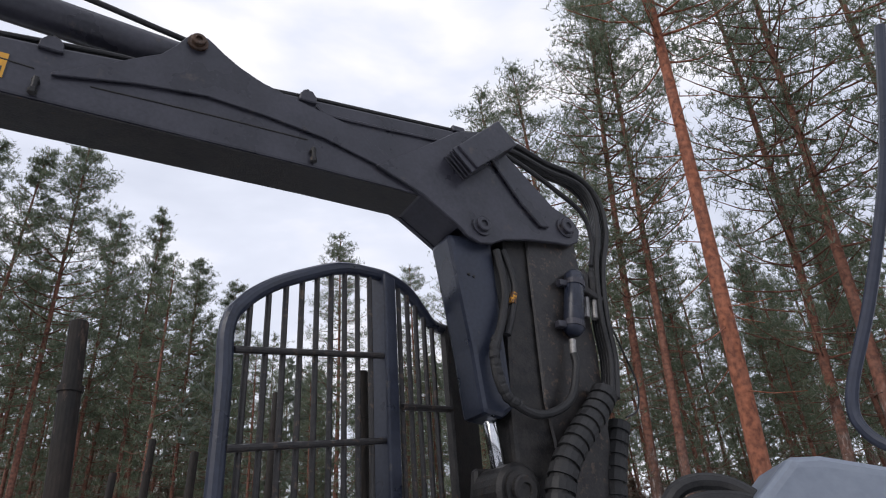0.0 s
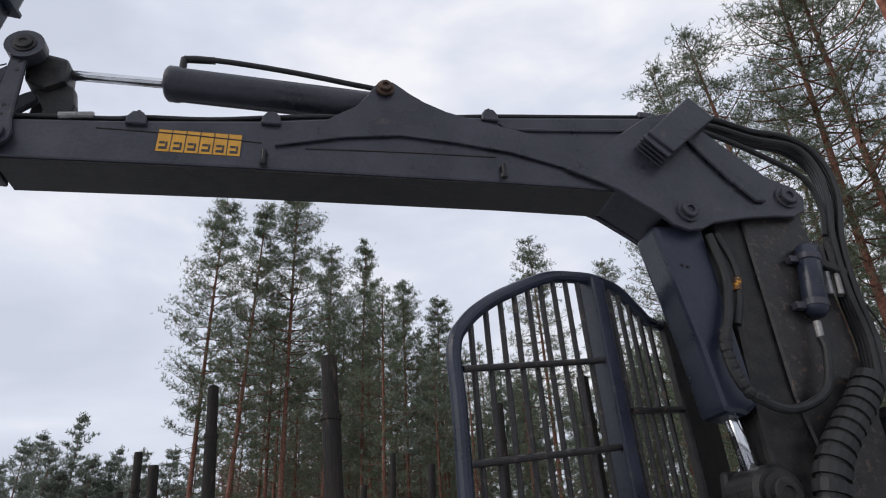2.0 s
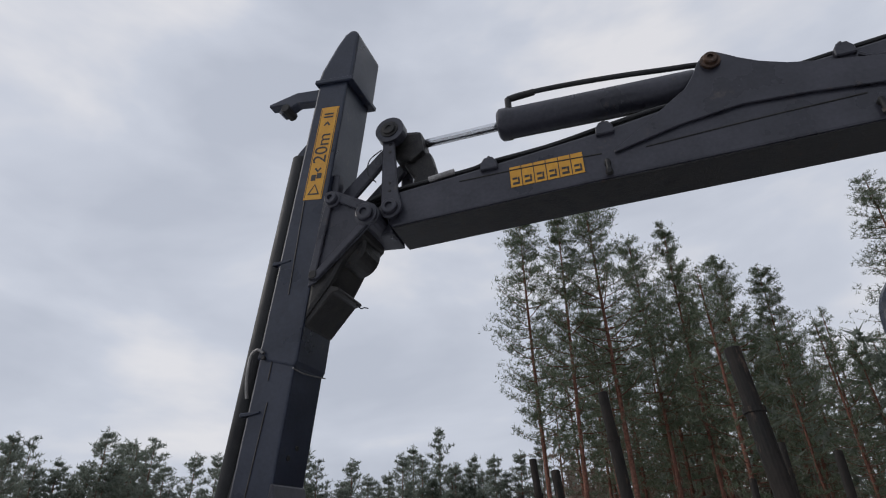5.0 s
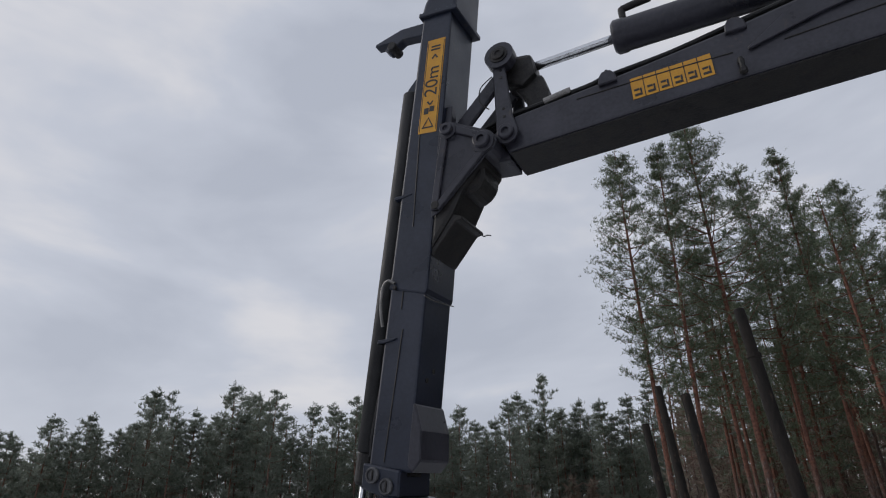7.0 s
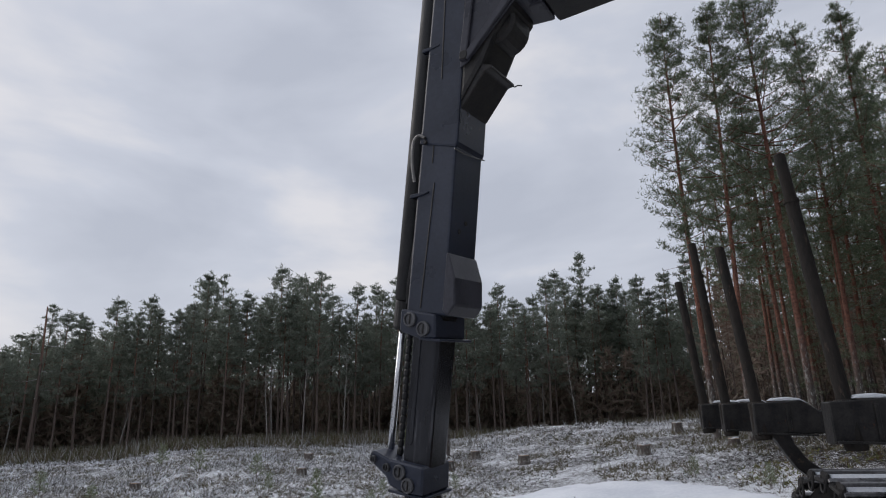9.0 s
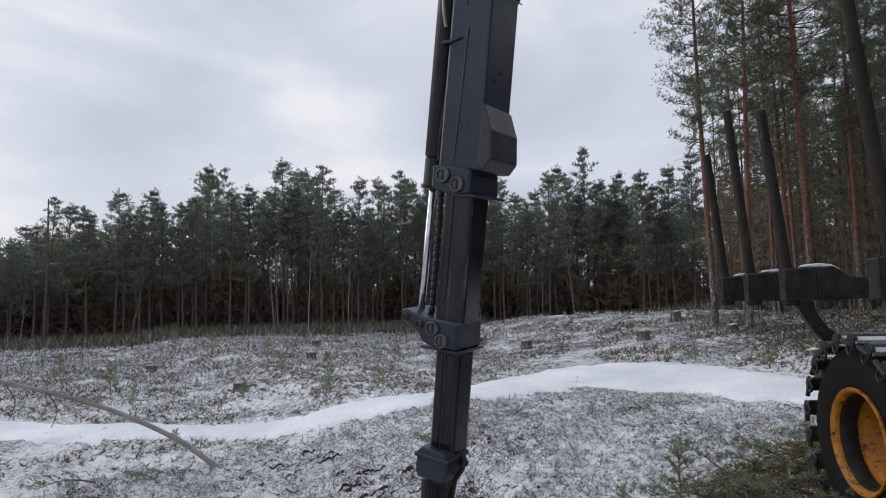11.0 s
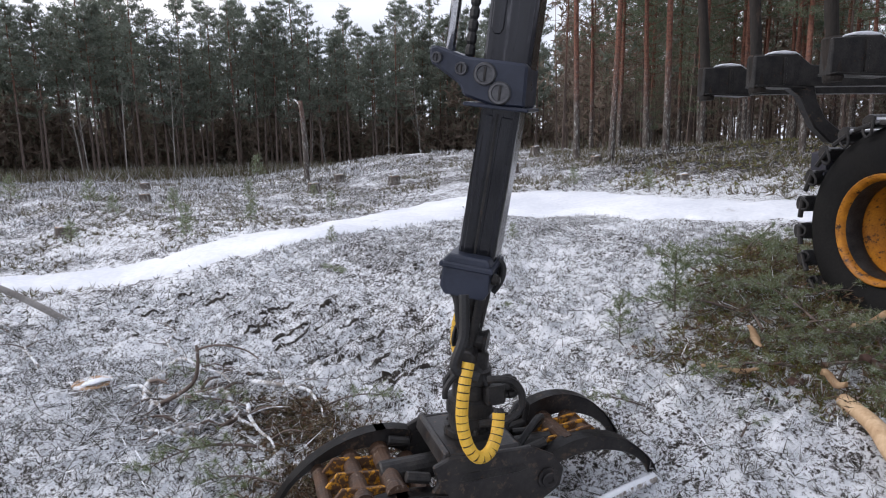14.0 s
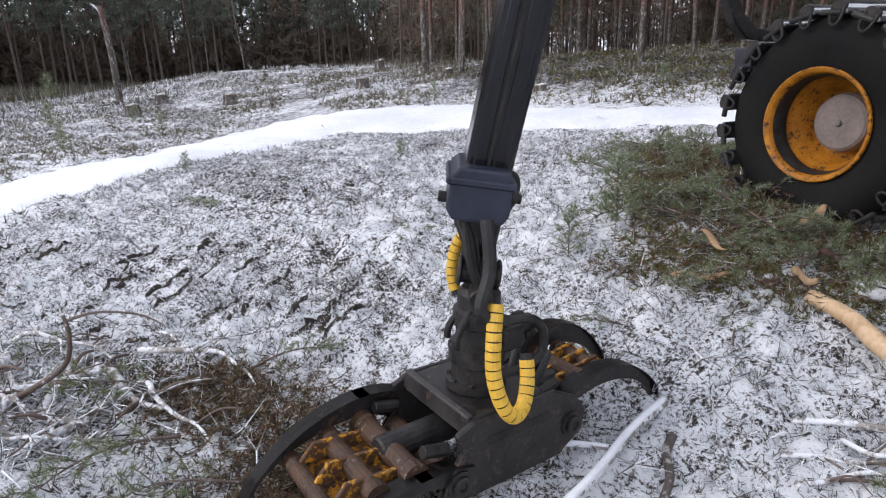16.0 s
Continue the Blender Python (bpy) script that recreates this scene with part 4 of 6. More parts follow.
    part("eye_lug", prism([(0.62, 2.95), (0.38, 2.95), (0.22, 2.6), (0.2, 2.1), (0.62, 2.1), (0.66, 2.7)], -0.30, -0.24, 0.015), GREASY, eye)
    # accumulator
    acc = part("accumulator", lathe([(0, 0.05), (0.05, 0.068), (0.93, 0.068), (1, 0.04)], (-0.165, 0.02, 4.20), (-0.06, 0.02, 3.74), 24), PAINT_BLUE, top, "black cylindrical accumulator with two straps", smooth=True)
    for f in (0.2, 0.86):
        c = Vector((-0.165, 0.02, 4.20)).lerp(Vector((-0.06, 0.02, 3.74)), f)
        part("strap", lathe([(0, 0.073), (1, 0.073)], c - Vector((-0.005, 0, 0.02)), c + Vector((-0.005, 0, 0.02)), 24), PAINT, acc)
        part("strap_lug", block(c.x + 0.06, c.x + 0.13, -0.02, 0.03, c.z - 0.022, c.z + 0.022, 0.004), PAINT, acc)
    part("valve_stem", rod((-0.03, 0.03, 3.70), (-0.015, 0.03, 3.60), 0.022, 12), STEEL, acc)
    blk = part("manifold", prism([(-0.19, 4.12), (-0.37, 4.04), (-0.36, 4.00), (-0.19, 4.06)], -0.05, 0.05, 0.006), GREASY, top)
    for x in (-0.235, -0.31):
        part("fitting", rod((x - 0.005, 0.01, 4.03), (x + 0.02, 0.01, 3.88), 0.024, 10), STEEL, blk)
        part("fitting", lathe([(0, 0.03), (0.7, 0.036), (1, 0.02)], (x, 0.01, 4.06), (x - 0.02, 0.01, 4.24), 12), GREASY, blk)
    # hose bundle over the knee and down the column
    rng = random.Random(2)
    for k in range(8):
        dy, dz, dx = -0.02 - 0.035 * (k % 4), 0.035 * (k // 2) - 0.05, 0.022 * (k - 3)
        part("hose", tube([(0.42, dy - 0.05, 5.17 + dz * 0.4), (0.20, dy, 5.20 + dz), (-0.12, dy, 5.12 + dz), (-0.42, dy, 5.08 + dz), (-0.585 - dx * 0.8, dy, 4.92 + dz * 0.8), (-0.56 - dx, dy + 0.03, 4.62), (-0.42 - dx * 0.7, dy + 0.05, 4.25), (-0.36 - dx * 0.6, dy + 0.06, 3.90), (-0.37 - dx * 0.5, dy + 0.05, 3.6), (-0.28 - dx * 0.5, dy + 0.08, 3.33)], 0.0205, 9, 5), RUBBER, top)
    part("hose", tube([(0.30, 0.02, 5.06), (0.12, 0.03, 4.98), (-0.10, 0.04, 4.86), (-0.36, 0.02, 4.72), (-0.42, 0.0, 4.5), (-0.36, 0.0, 4.3)], 0.018, 8, 5), RUBBER, top)
    for line, r in (([(-0.20, 0.05, 3.36), (-0.10, 0.06, 3.25), (0.055, 0.07, 3.11), (0.22, 0.08, 2.94), (0.30, 0.08, 2.78), (0.36, 0.08, 2.5)], 0.086), ([(-0.38, -0.05, 3.2), (-0.30, -0.05, 3.0), (-0.24, -0.05, 2.8), (-0.2, -0.05, 2.5)], 0.074)):
        sleeve_in = part("corrugated_sleeve", tube(line, r - 0.016, 16, 6), RUBBER, top, "ribbed black plastic hose sleeve")
        for rib in sections(line, r, 0.080, 0.022):
            part("sleeve_rib", rib, RUBBER, sleeve_in)
    part("hose", tube([(0.47, 0.0, 4.26), (0.44, 0.0, 4.0), (0.50, 0.02, 3.78), (0.60, 0.03, 3.52), (0.56, 0.04, 3.31), (0.35, 0.05, 3.20), (0.10, 0.05, 3.29), (0.0, 0.05, 3.50), (-0.01, 0.04, 3.60)], 0.026, 10, 7), RUBBER, top)
    part("spiral_guard", tube([(0.55, 0.01, 3.66), (0.60, 0.03, 3.52), (0.56, 0.04, 3.31), (0.47, 0.045, 3.25)], 0.033, 10, 6, ribs=(0.05, 0.006)), RUBBER, top)
    part("hose", tube([(0.40, -0.02, 4.28), (0.36, 0.0, 4.05), (0.40, 0.01, 3.86), (0.47, 0.01, 3.68)], 0.022, 9, 6), RUBBER, top)
    part("tape_wrap", tube([(0.375, 0.006, 3.965), (0.39, 0.008, 3.93), (0.40, 0.01, 3.89)], 0.025, 10, 3), YELLOW_WORN, top, "frayed orange tape round a hose")
    part("thin_cable", tube([(-0.42, 0.0, 3.9), (-0.50, 0.0, 3.68), (-0.57, 0.0, 3.46), (-0.50, 0.02, 3.28), (-0.36, 0.04, 3.22)], 0.007, 6, 6), RUBBER, top)

    # ---- the stick, in its own frame: x from the boom outwards, z along it ----
    M = IN_CRANE
    W = -0.32
    outer = part("stick", prism([(0.056, 0.02), (-0.19, 0.02), (-0.192, -0.70), (-0.245, -0.84), (-0.255, -0.99), (-0.21, -1.06), (0.068, -1.06)], W, 0.0, 0.014, 2), PAINT_BLUE, top, "dark blue-grey box-section stick", M)
    sleeve = part("stick_sleeve", prism([(0.042, 1.96), (-0.185, 1.96), (-0.202, -0.04), (-0.19, -0.075), (0.072, -0.035), (0.06, 0.05)], W - 0.008, 0.008, 0.014, 2), PAINT_BLUE, top, "dark blue-grey upper stick sleeve", M)
    part("bulge_plate", prism([(-0.18, -0.695), (-0.198, -0.70), (-0.25, -0.84), (-0.262, -0.995), (-0.215, -1.062), (-0.18, -1.03)], W - 0.008, 0.006, 0.008), PAINT, outer)
    cap = part("stick_cap", prism([(0.055, 1.95), (0.035, 2.05), (-0.05, 2.27), (-0.10, 2.365), (-0.14, 2.395), (-0.18, 2.39), (-0.208, 2.35), (-0.215, 1.95)], W - 0.02, 0.02, 0.02, 2), PAINT_BLUE, top, "rounded cover on the stick's upper end", M)
    part("cap_flange", block(-0.235, 0.065, W - 0.035, 0.035, 1.93, 1.965, 0.006), PAINT_BLUE, cap)
    arm = part("hook_bracket", prism([(0.03, 1.93), (0.0, 1.82), (0.22, 1.83), (0.33, 1.75), (0.37, 1.78), (0.31, 1.83), (0.46, 1.83), (0.46, 1.855), (0.33, 1.90), (0.24, 1.93)], -0.10, -0.02, 0.008), PAINT_BLUE, top, "bracket with a hooked end", M)
    part("hook_lug", rod((0.30, -0.12, 1.79), (0.30, 0.0, 1.79), 0.035, 12), GREASY, arm)
    # warning decal
    dec = part("warning_decal", block(-0.158, -0.022, 0.008, 0.0105, 1.005, 1.728, 0), DECAL, sleeve, "yellow safety distance decal")
    part("decal_frame", block(-0.153, -0.149, 0.0107, 0.0115, 1.02, 1.71, 0), DECAL_BLACK, dec)
    part("decal_frame", block(-0.031, -0.027, 0.0107, 0.0115, 1.02, 1.71, 0), DECAL_BLACK, dec)
    text_m = Matrix(((0, 1, 0, -0.09), (0, 0, 1, 0.0108), (1, 0, 0, 1.395), (0, 0, 0, 1)))
    letters("20m", 0.135, text_m, dec, DECAL_BLACK)
    for z, sgn in ((1.58, 1), (1.235, -1)):
        part("arrow", prism([(-0.09 - 0.026, z), (-0.09, z + 0.03 * sgn), (-0.09 + 0.026, z), (-0.09 + 0.016, z - 0.008 * sgn), (-0.09, z + 0.012 * sgn), (-0.09 - 0.016, z - 0.008 * sgn)], 0.0107, 0.012, 0), DECAL_BLACK, dec)
    for z in (1.64, 1.665):
        part("log_mark", block(-0.125, -0.055, 0.0107, 0.012, z, z + 0.012, 0), DECAL_BLACK, dec)
    part("machine_mark", block(-0.125, -0.09, 0.0107, 0.012, 1.16, 1.20, 0), DECAL_BLACK, dec)
    part("machine_mark", block(-0.085, -0.05, 0.0107, 0.012, 1.145, 1.19, 0), DECAL_BLACK, dec)
    part("warning_mark", prism([(-0.135, 1.04), (-0.045, 1.04), (-0.09, 1.12), (-0.09, 1.108), (-0.060, 1.05), (-0.12, 1.05), (-0.09, 1.108), (-0.09, 1.12)], 0.0107, 0.012, 0), DECAL_BLACK, dec)
    # gusset that carries the stick's pivots
    tri = part("pivot_gusset", prism([(-0.185, 1.03), (-0.28, 1.04), (-0.55, 0.93), (-0.585, 0.86), (-0.55, 0.79), (-0.24, 0.43), (-0.19, 0.40)], 0.010, 0.022, 0.004), PAINT, top, "triangular grey pivot gusset", M)
    for a, b in (((-0.24, 1.0), (-0.215, 0.44)), ((-0.26, 1.0), (-0.53, 0.88)), ((-0.53, 0.82), (-0.23, 0.45))):
        w = Vector((-(b[1] - a[1]), b[0] - a[0])).normalized() * 0.024
        part("gusset_rim", prism([(a[0] + w.x, a[1] + w.y), (b[0] + w.x, b[1] + w.y), (b[0] - w.x, b[1] - w.y), (a[0] - w.x, a[1] - w.y)], 0.02, 0.045, 0.006), PAINT, tri)
    for x, z, r in ((-0.262, 0.972, 0.058), (-0.511, 0.855, 0.075)):
        part("pivot_pin", pin((x, 0.03, z), (0, 1, 0), r, 0.05), PAINT, tri)
        part("pivot_boss", rod((x, -0.28, z), (x, 0.03, z), r * 1.05, 20), PAINT, tri)
    part("pivot_pin", rod((-0.222, 0.02, 0.47), (-0.222, 0.05, 0.47), 0.028, 12), GREASY, tri)
    part("stick_throat", prism([(-0.18, 1.0), (-0.30, 1.02), (-0.52, 0.90), (-0.50, 0.74), (-0.40, 0.60), (-0.33, 0.42), (-0.19, 0.18)], W + 0.01, 0.006, 0.03, 2), GREASY, tri)
    part("hose_reel", rod((-0.37, W + 0.05, 0.68), (-0.37, -0.03, 0.68), 0.13, 26), GREASY, tri)
    part("throat_plate", prism([(-0.19, 0.16), (-0.21, 0.17), (-0.345, 0.375), (-0.385, 0.385), (-0.385, 0.405), (-0.33, 0.42), (-0.25, 0.45), (-0.19, 0.40)], W, -0.01, 0.006), GREASY, tri)
    part("loose_cable", tube([(-0.40, -0.22, 0.37), (-0.43, -0.23, 0.345), (-0.45, -0.23, 0.35), (-0.48, -0.23, 0.345)], 0.004, 5, 4), RUBBER, tri)
    part("upper_lug", prism([(-0.19, 1.20), (-0.235, 1.20), (-0.245, 1.0), (-0.19, 1.0)], -0.10, -0.03, 0.006), PAINT, tri)
    # guides, seams and brackets on the stick's side
    for a, b in (((-0.035, 1.0), (-0.06, 0.36)), ((-0.06, -0.28), (-0.03, -1.02)), ((-0.035, 0.0), (-0.035, -0.16))):
        part("weld_seam", tube([(a[0], 0.009 if a[1] > 0.1 else 0.001, a[1]), (b[0], 0.009 if a[1] > 0.1 else 0.001, b[1])], 0.0045, 6, 2), GREASY, sleeve)
    for z in (0.56, -0.36):
        part("pipe_clip", prism([(0.10, z - 0.01), (0.10, z + 0.012), (-0.025, z + 0.03), (-0.025, z + 0.02), (0.04, z)], -0.03, 0.014, 0.003), PAINT_BLUE, sleeve)
    part("edge_wire", tube([(-0.19, 0.012, -0.085), (-0.207, -0.10, -0.095), (-0.207, -0.325, -0.07)], 0.004, 5, 4), STEEL, sleeve)
    part("bent_pipe", tube([(0.02, 0.02, -0.005), (0.07, 0.02, 0.015), (0.112, 0.01, -0.03), (0.112, 0.0, -0.16), (0.10, -0.02, -0.26)], 0.0095, 8, 6), STEEL, sleeve)
    part("guide_bolt", hex_bolt((0.02, 0.008, -0.03), (0, 1, 0), 0.014, 0.016), GREASY, sleeve)
    for x, z in ((-0.196, -0.56), (-0.196, -0.50)):
        part("drain_hole", rod((x + 0.004, -0.10 if z < -0.53 else -0.17, z), (x - 0.003, -0.10 if z < -0.53 else -0.17, z), 0.016, 10), GREASY, outer)
    # extension cylinder behind the stick
    ext = part("extension_cylinder", rod((0.135, -0.10, 1.40), (0.158, -0.10, -0.98), 0.060, 22), RUBBER, top, "slim dark extension cylinder", M, True)
    part("cylinder_eye", prism([(0.17, 1.33), (0.17, 1.44), (0.09, 1.55), (0.05, 1.55), (0.05, 1.33)], -0.16, -0.08, 0.012), PAINT_BLUE, ext)
    part("cylinder_gland", lathe([(0, 0.055), (0.1, 0.062), (0.9, 0.062), (1, 0.05)], (0.165, -0.12, -0.97), (0.168, -0.12, -1.16), 18), GREASY, ext)
    part("piston_rod", rod((0.170, -0.12, -1.15), (0.185, -0.12, -1.90), 0.021, 14), CHROME, ext, smooth=True)
    part("pipe", tube([(0.07, -0.08, -0.25), (0.075, -0.06, -0.5), (0.10, -0.05, -0.85), (0.105, -0.06, -1.0)], 0.012, 7, 4), RUBBER, ext)
    part("drag_chain", tube([(0.10, -0.10, -1.08), (0.098, -0.10, -1.5), (0.10, -0.10, -1.9)], 0.020, 8, 4, ribs=(0.045, 0.006)), RUBBER, ext)
    # first extension with its two collars
    e1 = part("first_extension", prism([(0.030, -1.0), (-0.158, -1.0), (-0.150, -2.0), (0.030, -2.0)], -0.225, -0.022, 0.03, 3), WORN, top, "worn dark extension tube", M)
    part("emboss", prism([(0.012, -1.20), (0.000, -1.19), (-0.028, -1.19), (-0.040, -1.20), (-0.036, -1.78), (-0.025, -1.80), (-0.002, -1.80), (0.010, -1.78)], -0.0225, -0.015, 0.003), WORN, e1, "raised middle panel")
    col1 = part("collar", prism([(0.088, -1.035), (-0.155, -1.055), (-0.165, -1.19), (-0.06, -1.20), (0.085, -1.165)], W + 0.01, 0.032, 0.010), PAINT_BLUE, top, "bolted guide collar", M)
    part("collar_lip", block(-0.20, -0.06, W - 0.01, 0.034, -1.205, -1.19, 0.003), PAINT_BLUE, col1)
    col2 = part("collar", prism([(0.085, -1.89), (-0.150, -1.895), (-0.158, -2.05), (-0.04, -2.055), (0.075, -2.03), (0.095, -1.99), (0.215, -1.925), (0.225, -1.87), (0.20, -1.86)], -0.255, 0.032, 0.010), PAINT_BLUE, top, "bolted guide collar", M)
    part("collar_lip", block(-0.175, 0.07, -0.262, 0.036, -2.064, -2.05, 0.003), PAINT_BLUE, col2)
    for cc, pts in ((col1, ((0.011, -1.093, 0.044), (-0.084, -1.14, 0.044))), (col2, ((0.0, -1.945, 0.042), (-0.063, -2.006, 0.042), (0.09, -1.935, 0.024), (0.187, -1.905, 0.020)))):
        for x, z, r in pts:
            d = part("adjusting_disc", lathe([(0, r), (0.7, r), (1, r * 0.9), (1, r * 0.72), (0.5, r * 0.68)], (x, 0.03, z), (x, 0.05, z), 20), DISC, cc, "round slotted adjusting screw")
            part("slot", block(x - r * 0.10, x + r * 0.10, 0.0405, 0.046, z - r * 0.6, z + r * 0.6, 0.001), GREASY, d)
    # the inner tube hangs a little back and outwards from the collar
    tilt = Matrix.Translation((-0.055, -0.15, -2.05)) @ Matrix.Rotation(radians(-7.0), 4, "X") @ Matrix.Rotation(radians(-3.4), 4, "Y")
    e2 = part("second_extension", prism([(0.076, 0.10), (-0.078, 0.10), (-0.080, -0.70), (0.080, -0.70)], -0.085, 0.10, 0.026, 3), WORN, top, "worn dark inner extension tube", M @ tilt)
    part("emboss", prism([(0.050, -0.03), (0.020, -0.03), (0.016, -0.62), (0.024, -0.635), (0.046, -0.635), (0.054, -0.62)], 0.096, 0.105, 0.003), WORN, e2, "raised worn strip")
    part("emboss", prism([(-0.010, -0.03), (-0.052, -0.03), (-0.052, -0.64), (-0.010, -0.64)], 0.096, 0.104, 0.003), WORN, e2, "raised worn strip")
    part("groove", block(0.000, 0.010, 0.0985, 0.1035, -0.66, -0.02, 0.001), GREASY, e2, "dark groove between the strips")
    sock = part("tip_socket", prism([(0.080, -2.665), (-0.085, -2.665), (-0.098, -2.695), (-0.104, -2.81), (-0.085, -2.845), (0.085, -2.845), (0.108, -2.81), (0.104, -2.695)], -0.30, -0.065, 0.012, 2), PAINT_BLUE, top, "chamfered end socket of the crane", M)
    part("socket_lip", prism([(0.118, -2.70), (-0.112, -2.70), (-0.112, -2.725), (0.118, -2.725)], -0.31, -0.056, 0.006), PAINT_BLUE, sock)
    for y in (-0.12, -0.25):
        part("socket_pin", rod((-0.10, y, -2.755), (-0.125, y, -2.76), 0.024, 14), GREASY, sock)
        part("pin_nut", hex_bolt((-0.124, y, -2.76), (-1, 0, 0), 0.018, 0.014), GREASY, sock)
    part("hose_outlet", tube([(-0.10, -0.22, -2.70), (-0.125, -0.22, -2.72), (-0.128, -0.21, -2.78), (-0.10, -0.20, -2.84)], 0.014, 10, 4), RUBBER, sock)
    part("pin_lug", rod((0.10, -0.18, -2.80), (0.135, -0.18, -2.80), 0.02, 12), GREASY, sock)
    return top


crane()


# ---- the grapple with its rotator ----
def grapple():
    gx = Vector((0.47, 0.883, 0)).normalized()
    gy = Vector((-gx.y, gx.x, 0))
    G = Matrix((gx, gy, (0, 0, 1))).transposed().to_4x4()
    G.translation = (-4.17, 1.44, 0.03)
    g = thing("timber_grapple", G, "black timber grapple with worn yellow rollers lying open on the snow", "grapple")
    inv = G.inverted()
    sp = lambda a, y, b: inv @ (STICK @ Vector((a, y, b)))
    # rotator and hanger
    hang = [sp(0.0, -0.18, -2.84), sp(-0.02, -0.17, -3.00), sp(-0.05, -0.15, -3.10)]
    hanger = part("hanger", lathe([(0, 0.082), (0.25, 0.074), (0.7, 0.048), (1, 0.050)], hang[0], hang[1], 12), GREASY, g, "oily black hanger link")
    for dy in (-0.065, 0.05):
        part("cheek", tube([sp(0.045, -0.17 + dy, -2.84), sp(0.01, -0.165 + dy, -2.93), sp(-0.02, -0.16 + dy, -3.03), sp(-0.05, -0.15 + dy, -3.08)], 0.024, 8, 4, None, 0.018), GREASY, hanger)
        part("cheek", tube([sp(-0.065, -0.17 + dy, -2.84), sp(-0.06, -0.165 + dy, -2.94), sp(-0.05, -0.16 + dy, -3.06)], 0.022, 8, 4, None, 0.018), GREASY, hanger)
    knuckle = part("cross_joint", rod(sp(-0.105, -0.15, -3.05), sp(0.025, -0.15, -3.05), 0.042, 16), GREASY, g)
    part("cross_pin", rod(sp(-0.05, -0.25, -3.11), sp(-0.05, -0.04, -3.11), 0.042, 14), GREASY, knuckle)
    for q in ((-0.108, -0.15), (0.028, -0.15)):
        part("pin_head", rod(sp(q[0] - 0.008, q[1], -3.05), sp(q[0] + 0.008, q[1], -3.05), 0.055, 12), GREASY, knuckle)
    rot = part("rotator", lathe([(0, 0.060), (0.06, 0.078), (0.20, 0.078), (0.22, 0.092), (0.36, 0.092), (0.38, 0.080), (0.55, 0.080), (0.57, 0.104), (0.74, 0.104), (0.76, 0.092), (0.92, 0.092), (0.93, 0.112), (1, 0.112)], hang[2], (0.02, 0.03, 0.345), 26), GREASY, g, "greasy black rotator motor")
    for k in range(8):
        a = k * math.tau / 8
        part("bolt", hex_bolt((0.02 + 0.098 * math.cos(a), 0.03 + 0.098 * math.sin(a), 0.365), (0, 0, 1), 0.012, 0.024), GREASY, rot)
        if k % 2:
            part("flange_bolt", hex_bolt((0.01 + 0.094 * math.cos(a), 0.01 + 0.094 * math.sin(a), 0.495), (0, 0, 1), 0.010, 0.022), GREASY, rot)
    valve = part("valve_block", block(0.06, 0.15, -0.10, 0.04, 0.50, 0.585, 0.010), GREASY, rot, "black valve block on the rotator")
    for y, z in ((-0.08, 0.57), (-0.045, 0.575), (0.0, 0.57), (-0.06, 0.525), (-0.01, 0.525)):
        part("hose_fitting", lathe([(0, 0.016), (0.4, 0.016), (0.45, 0.021), (0.8, 0.021), (1, 0.014)], (0.14, y, z), (0.215, y - 0.01, z + 0.012), 10), GREASY, valve)
    part("guard_bow", tube([(0.06, -0.10, 0.625), (0.15, -0.13, 0.62), (0.205, -0.13, 0.56), (0.20, -0.13, 0.48), (0.13, -0.13, 0.445), (0.02, -0.11, 0.435)], 0.017, 10, 5), GREASY, rot)
    for k, (x, y) in enumerate(((0.07, -0.06), (-0.06, 0.06), (-0.09, -0.03))):
        part("hose", tube([sp(0.04 - 0.04 * k, -0.11 - 0.03 * k, -2.84), sp(0.01 - 0.03 * k, -0.09 - 0.03 * k, -2.97), sp(-0.04 - 0.02 * k, -0.09 - 0.04 * k, -3.08), (x, y, 0.60), (x * 1.2, y * 1.2, 0.54)], 0.013, 8, 6), RUBBER, rot)
    # hoses in yellow spiral guards
    part("hose", tube([sp(-0.02, 0.02, -2.80), sp(-0.05, 0.06, -2.95), sp(-0.04, 0.10, -3.08), (-0.02, -0.20, 0.68)], 0.022, 8, 6), RUBBER, g)
    low_loop = [(-0.055, -0.19, 0.745), (-0.085, -0.215, 0.65), (-0.102, -0.235, 0.53), (-0.088, -0.26, 0.43), (-0.045, -0.265, 0.372), (0.015, -0.245, 0.382), (0.058, -0.215, 0.45), (0.078, -0.185, 0.53)]
    high_loop = [sp(0.0, -0.22, -2.91), sp(0.035, -0.23, -2.96), sp(0.050, -0.235, -3.03), sp(0.045, -0.225, -3.11), sp(0.02, -0.20, -3.17)]
    for line, r in ((low_loop, 0.026), (high_loop, 0.022)):
        hose = part("hose", tube(line, r - 0.0035, 10, 8), RUBBER, g, "black hose in a yellow spiral guard")
        for ring_bm in sections(line, r):
            part("guard_ring", ring_bm, YELLOW_HOSE, hose)
    # body
    B = Matrix.Translation((0.03, 0.045, 0))
    body = part("grapple_frame", prism([(-0.16, 0.34), (0.16, 0.34), (0.20, 0.28), (-0.20, 0.28)], -0.20, 0.20, 0.010), DARKSTEEL, g, "scuffed black steel grapple frame", B)
    part("top_rim", prism([(-0.185, 0.355), (-0.16, 0.36), (-0.15, 0.30), (-0.20, 0.29)], -0.205, 0.205, 0.006), DARKSTEEL, body)
    side = [(-0.30, 0.10), (-0.24, 0.05), (0.22, 0.05), (0.34, 0.12), (0.36, 0.20), (0.31, 0.27), (0.20, 0.33), (-0.17, 0.34), (-0.24, 0.31), (-0.22, 0.24)]
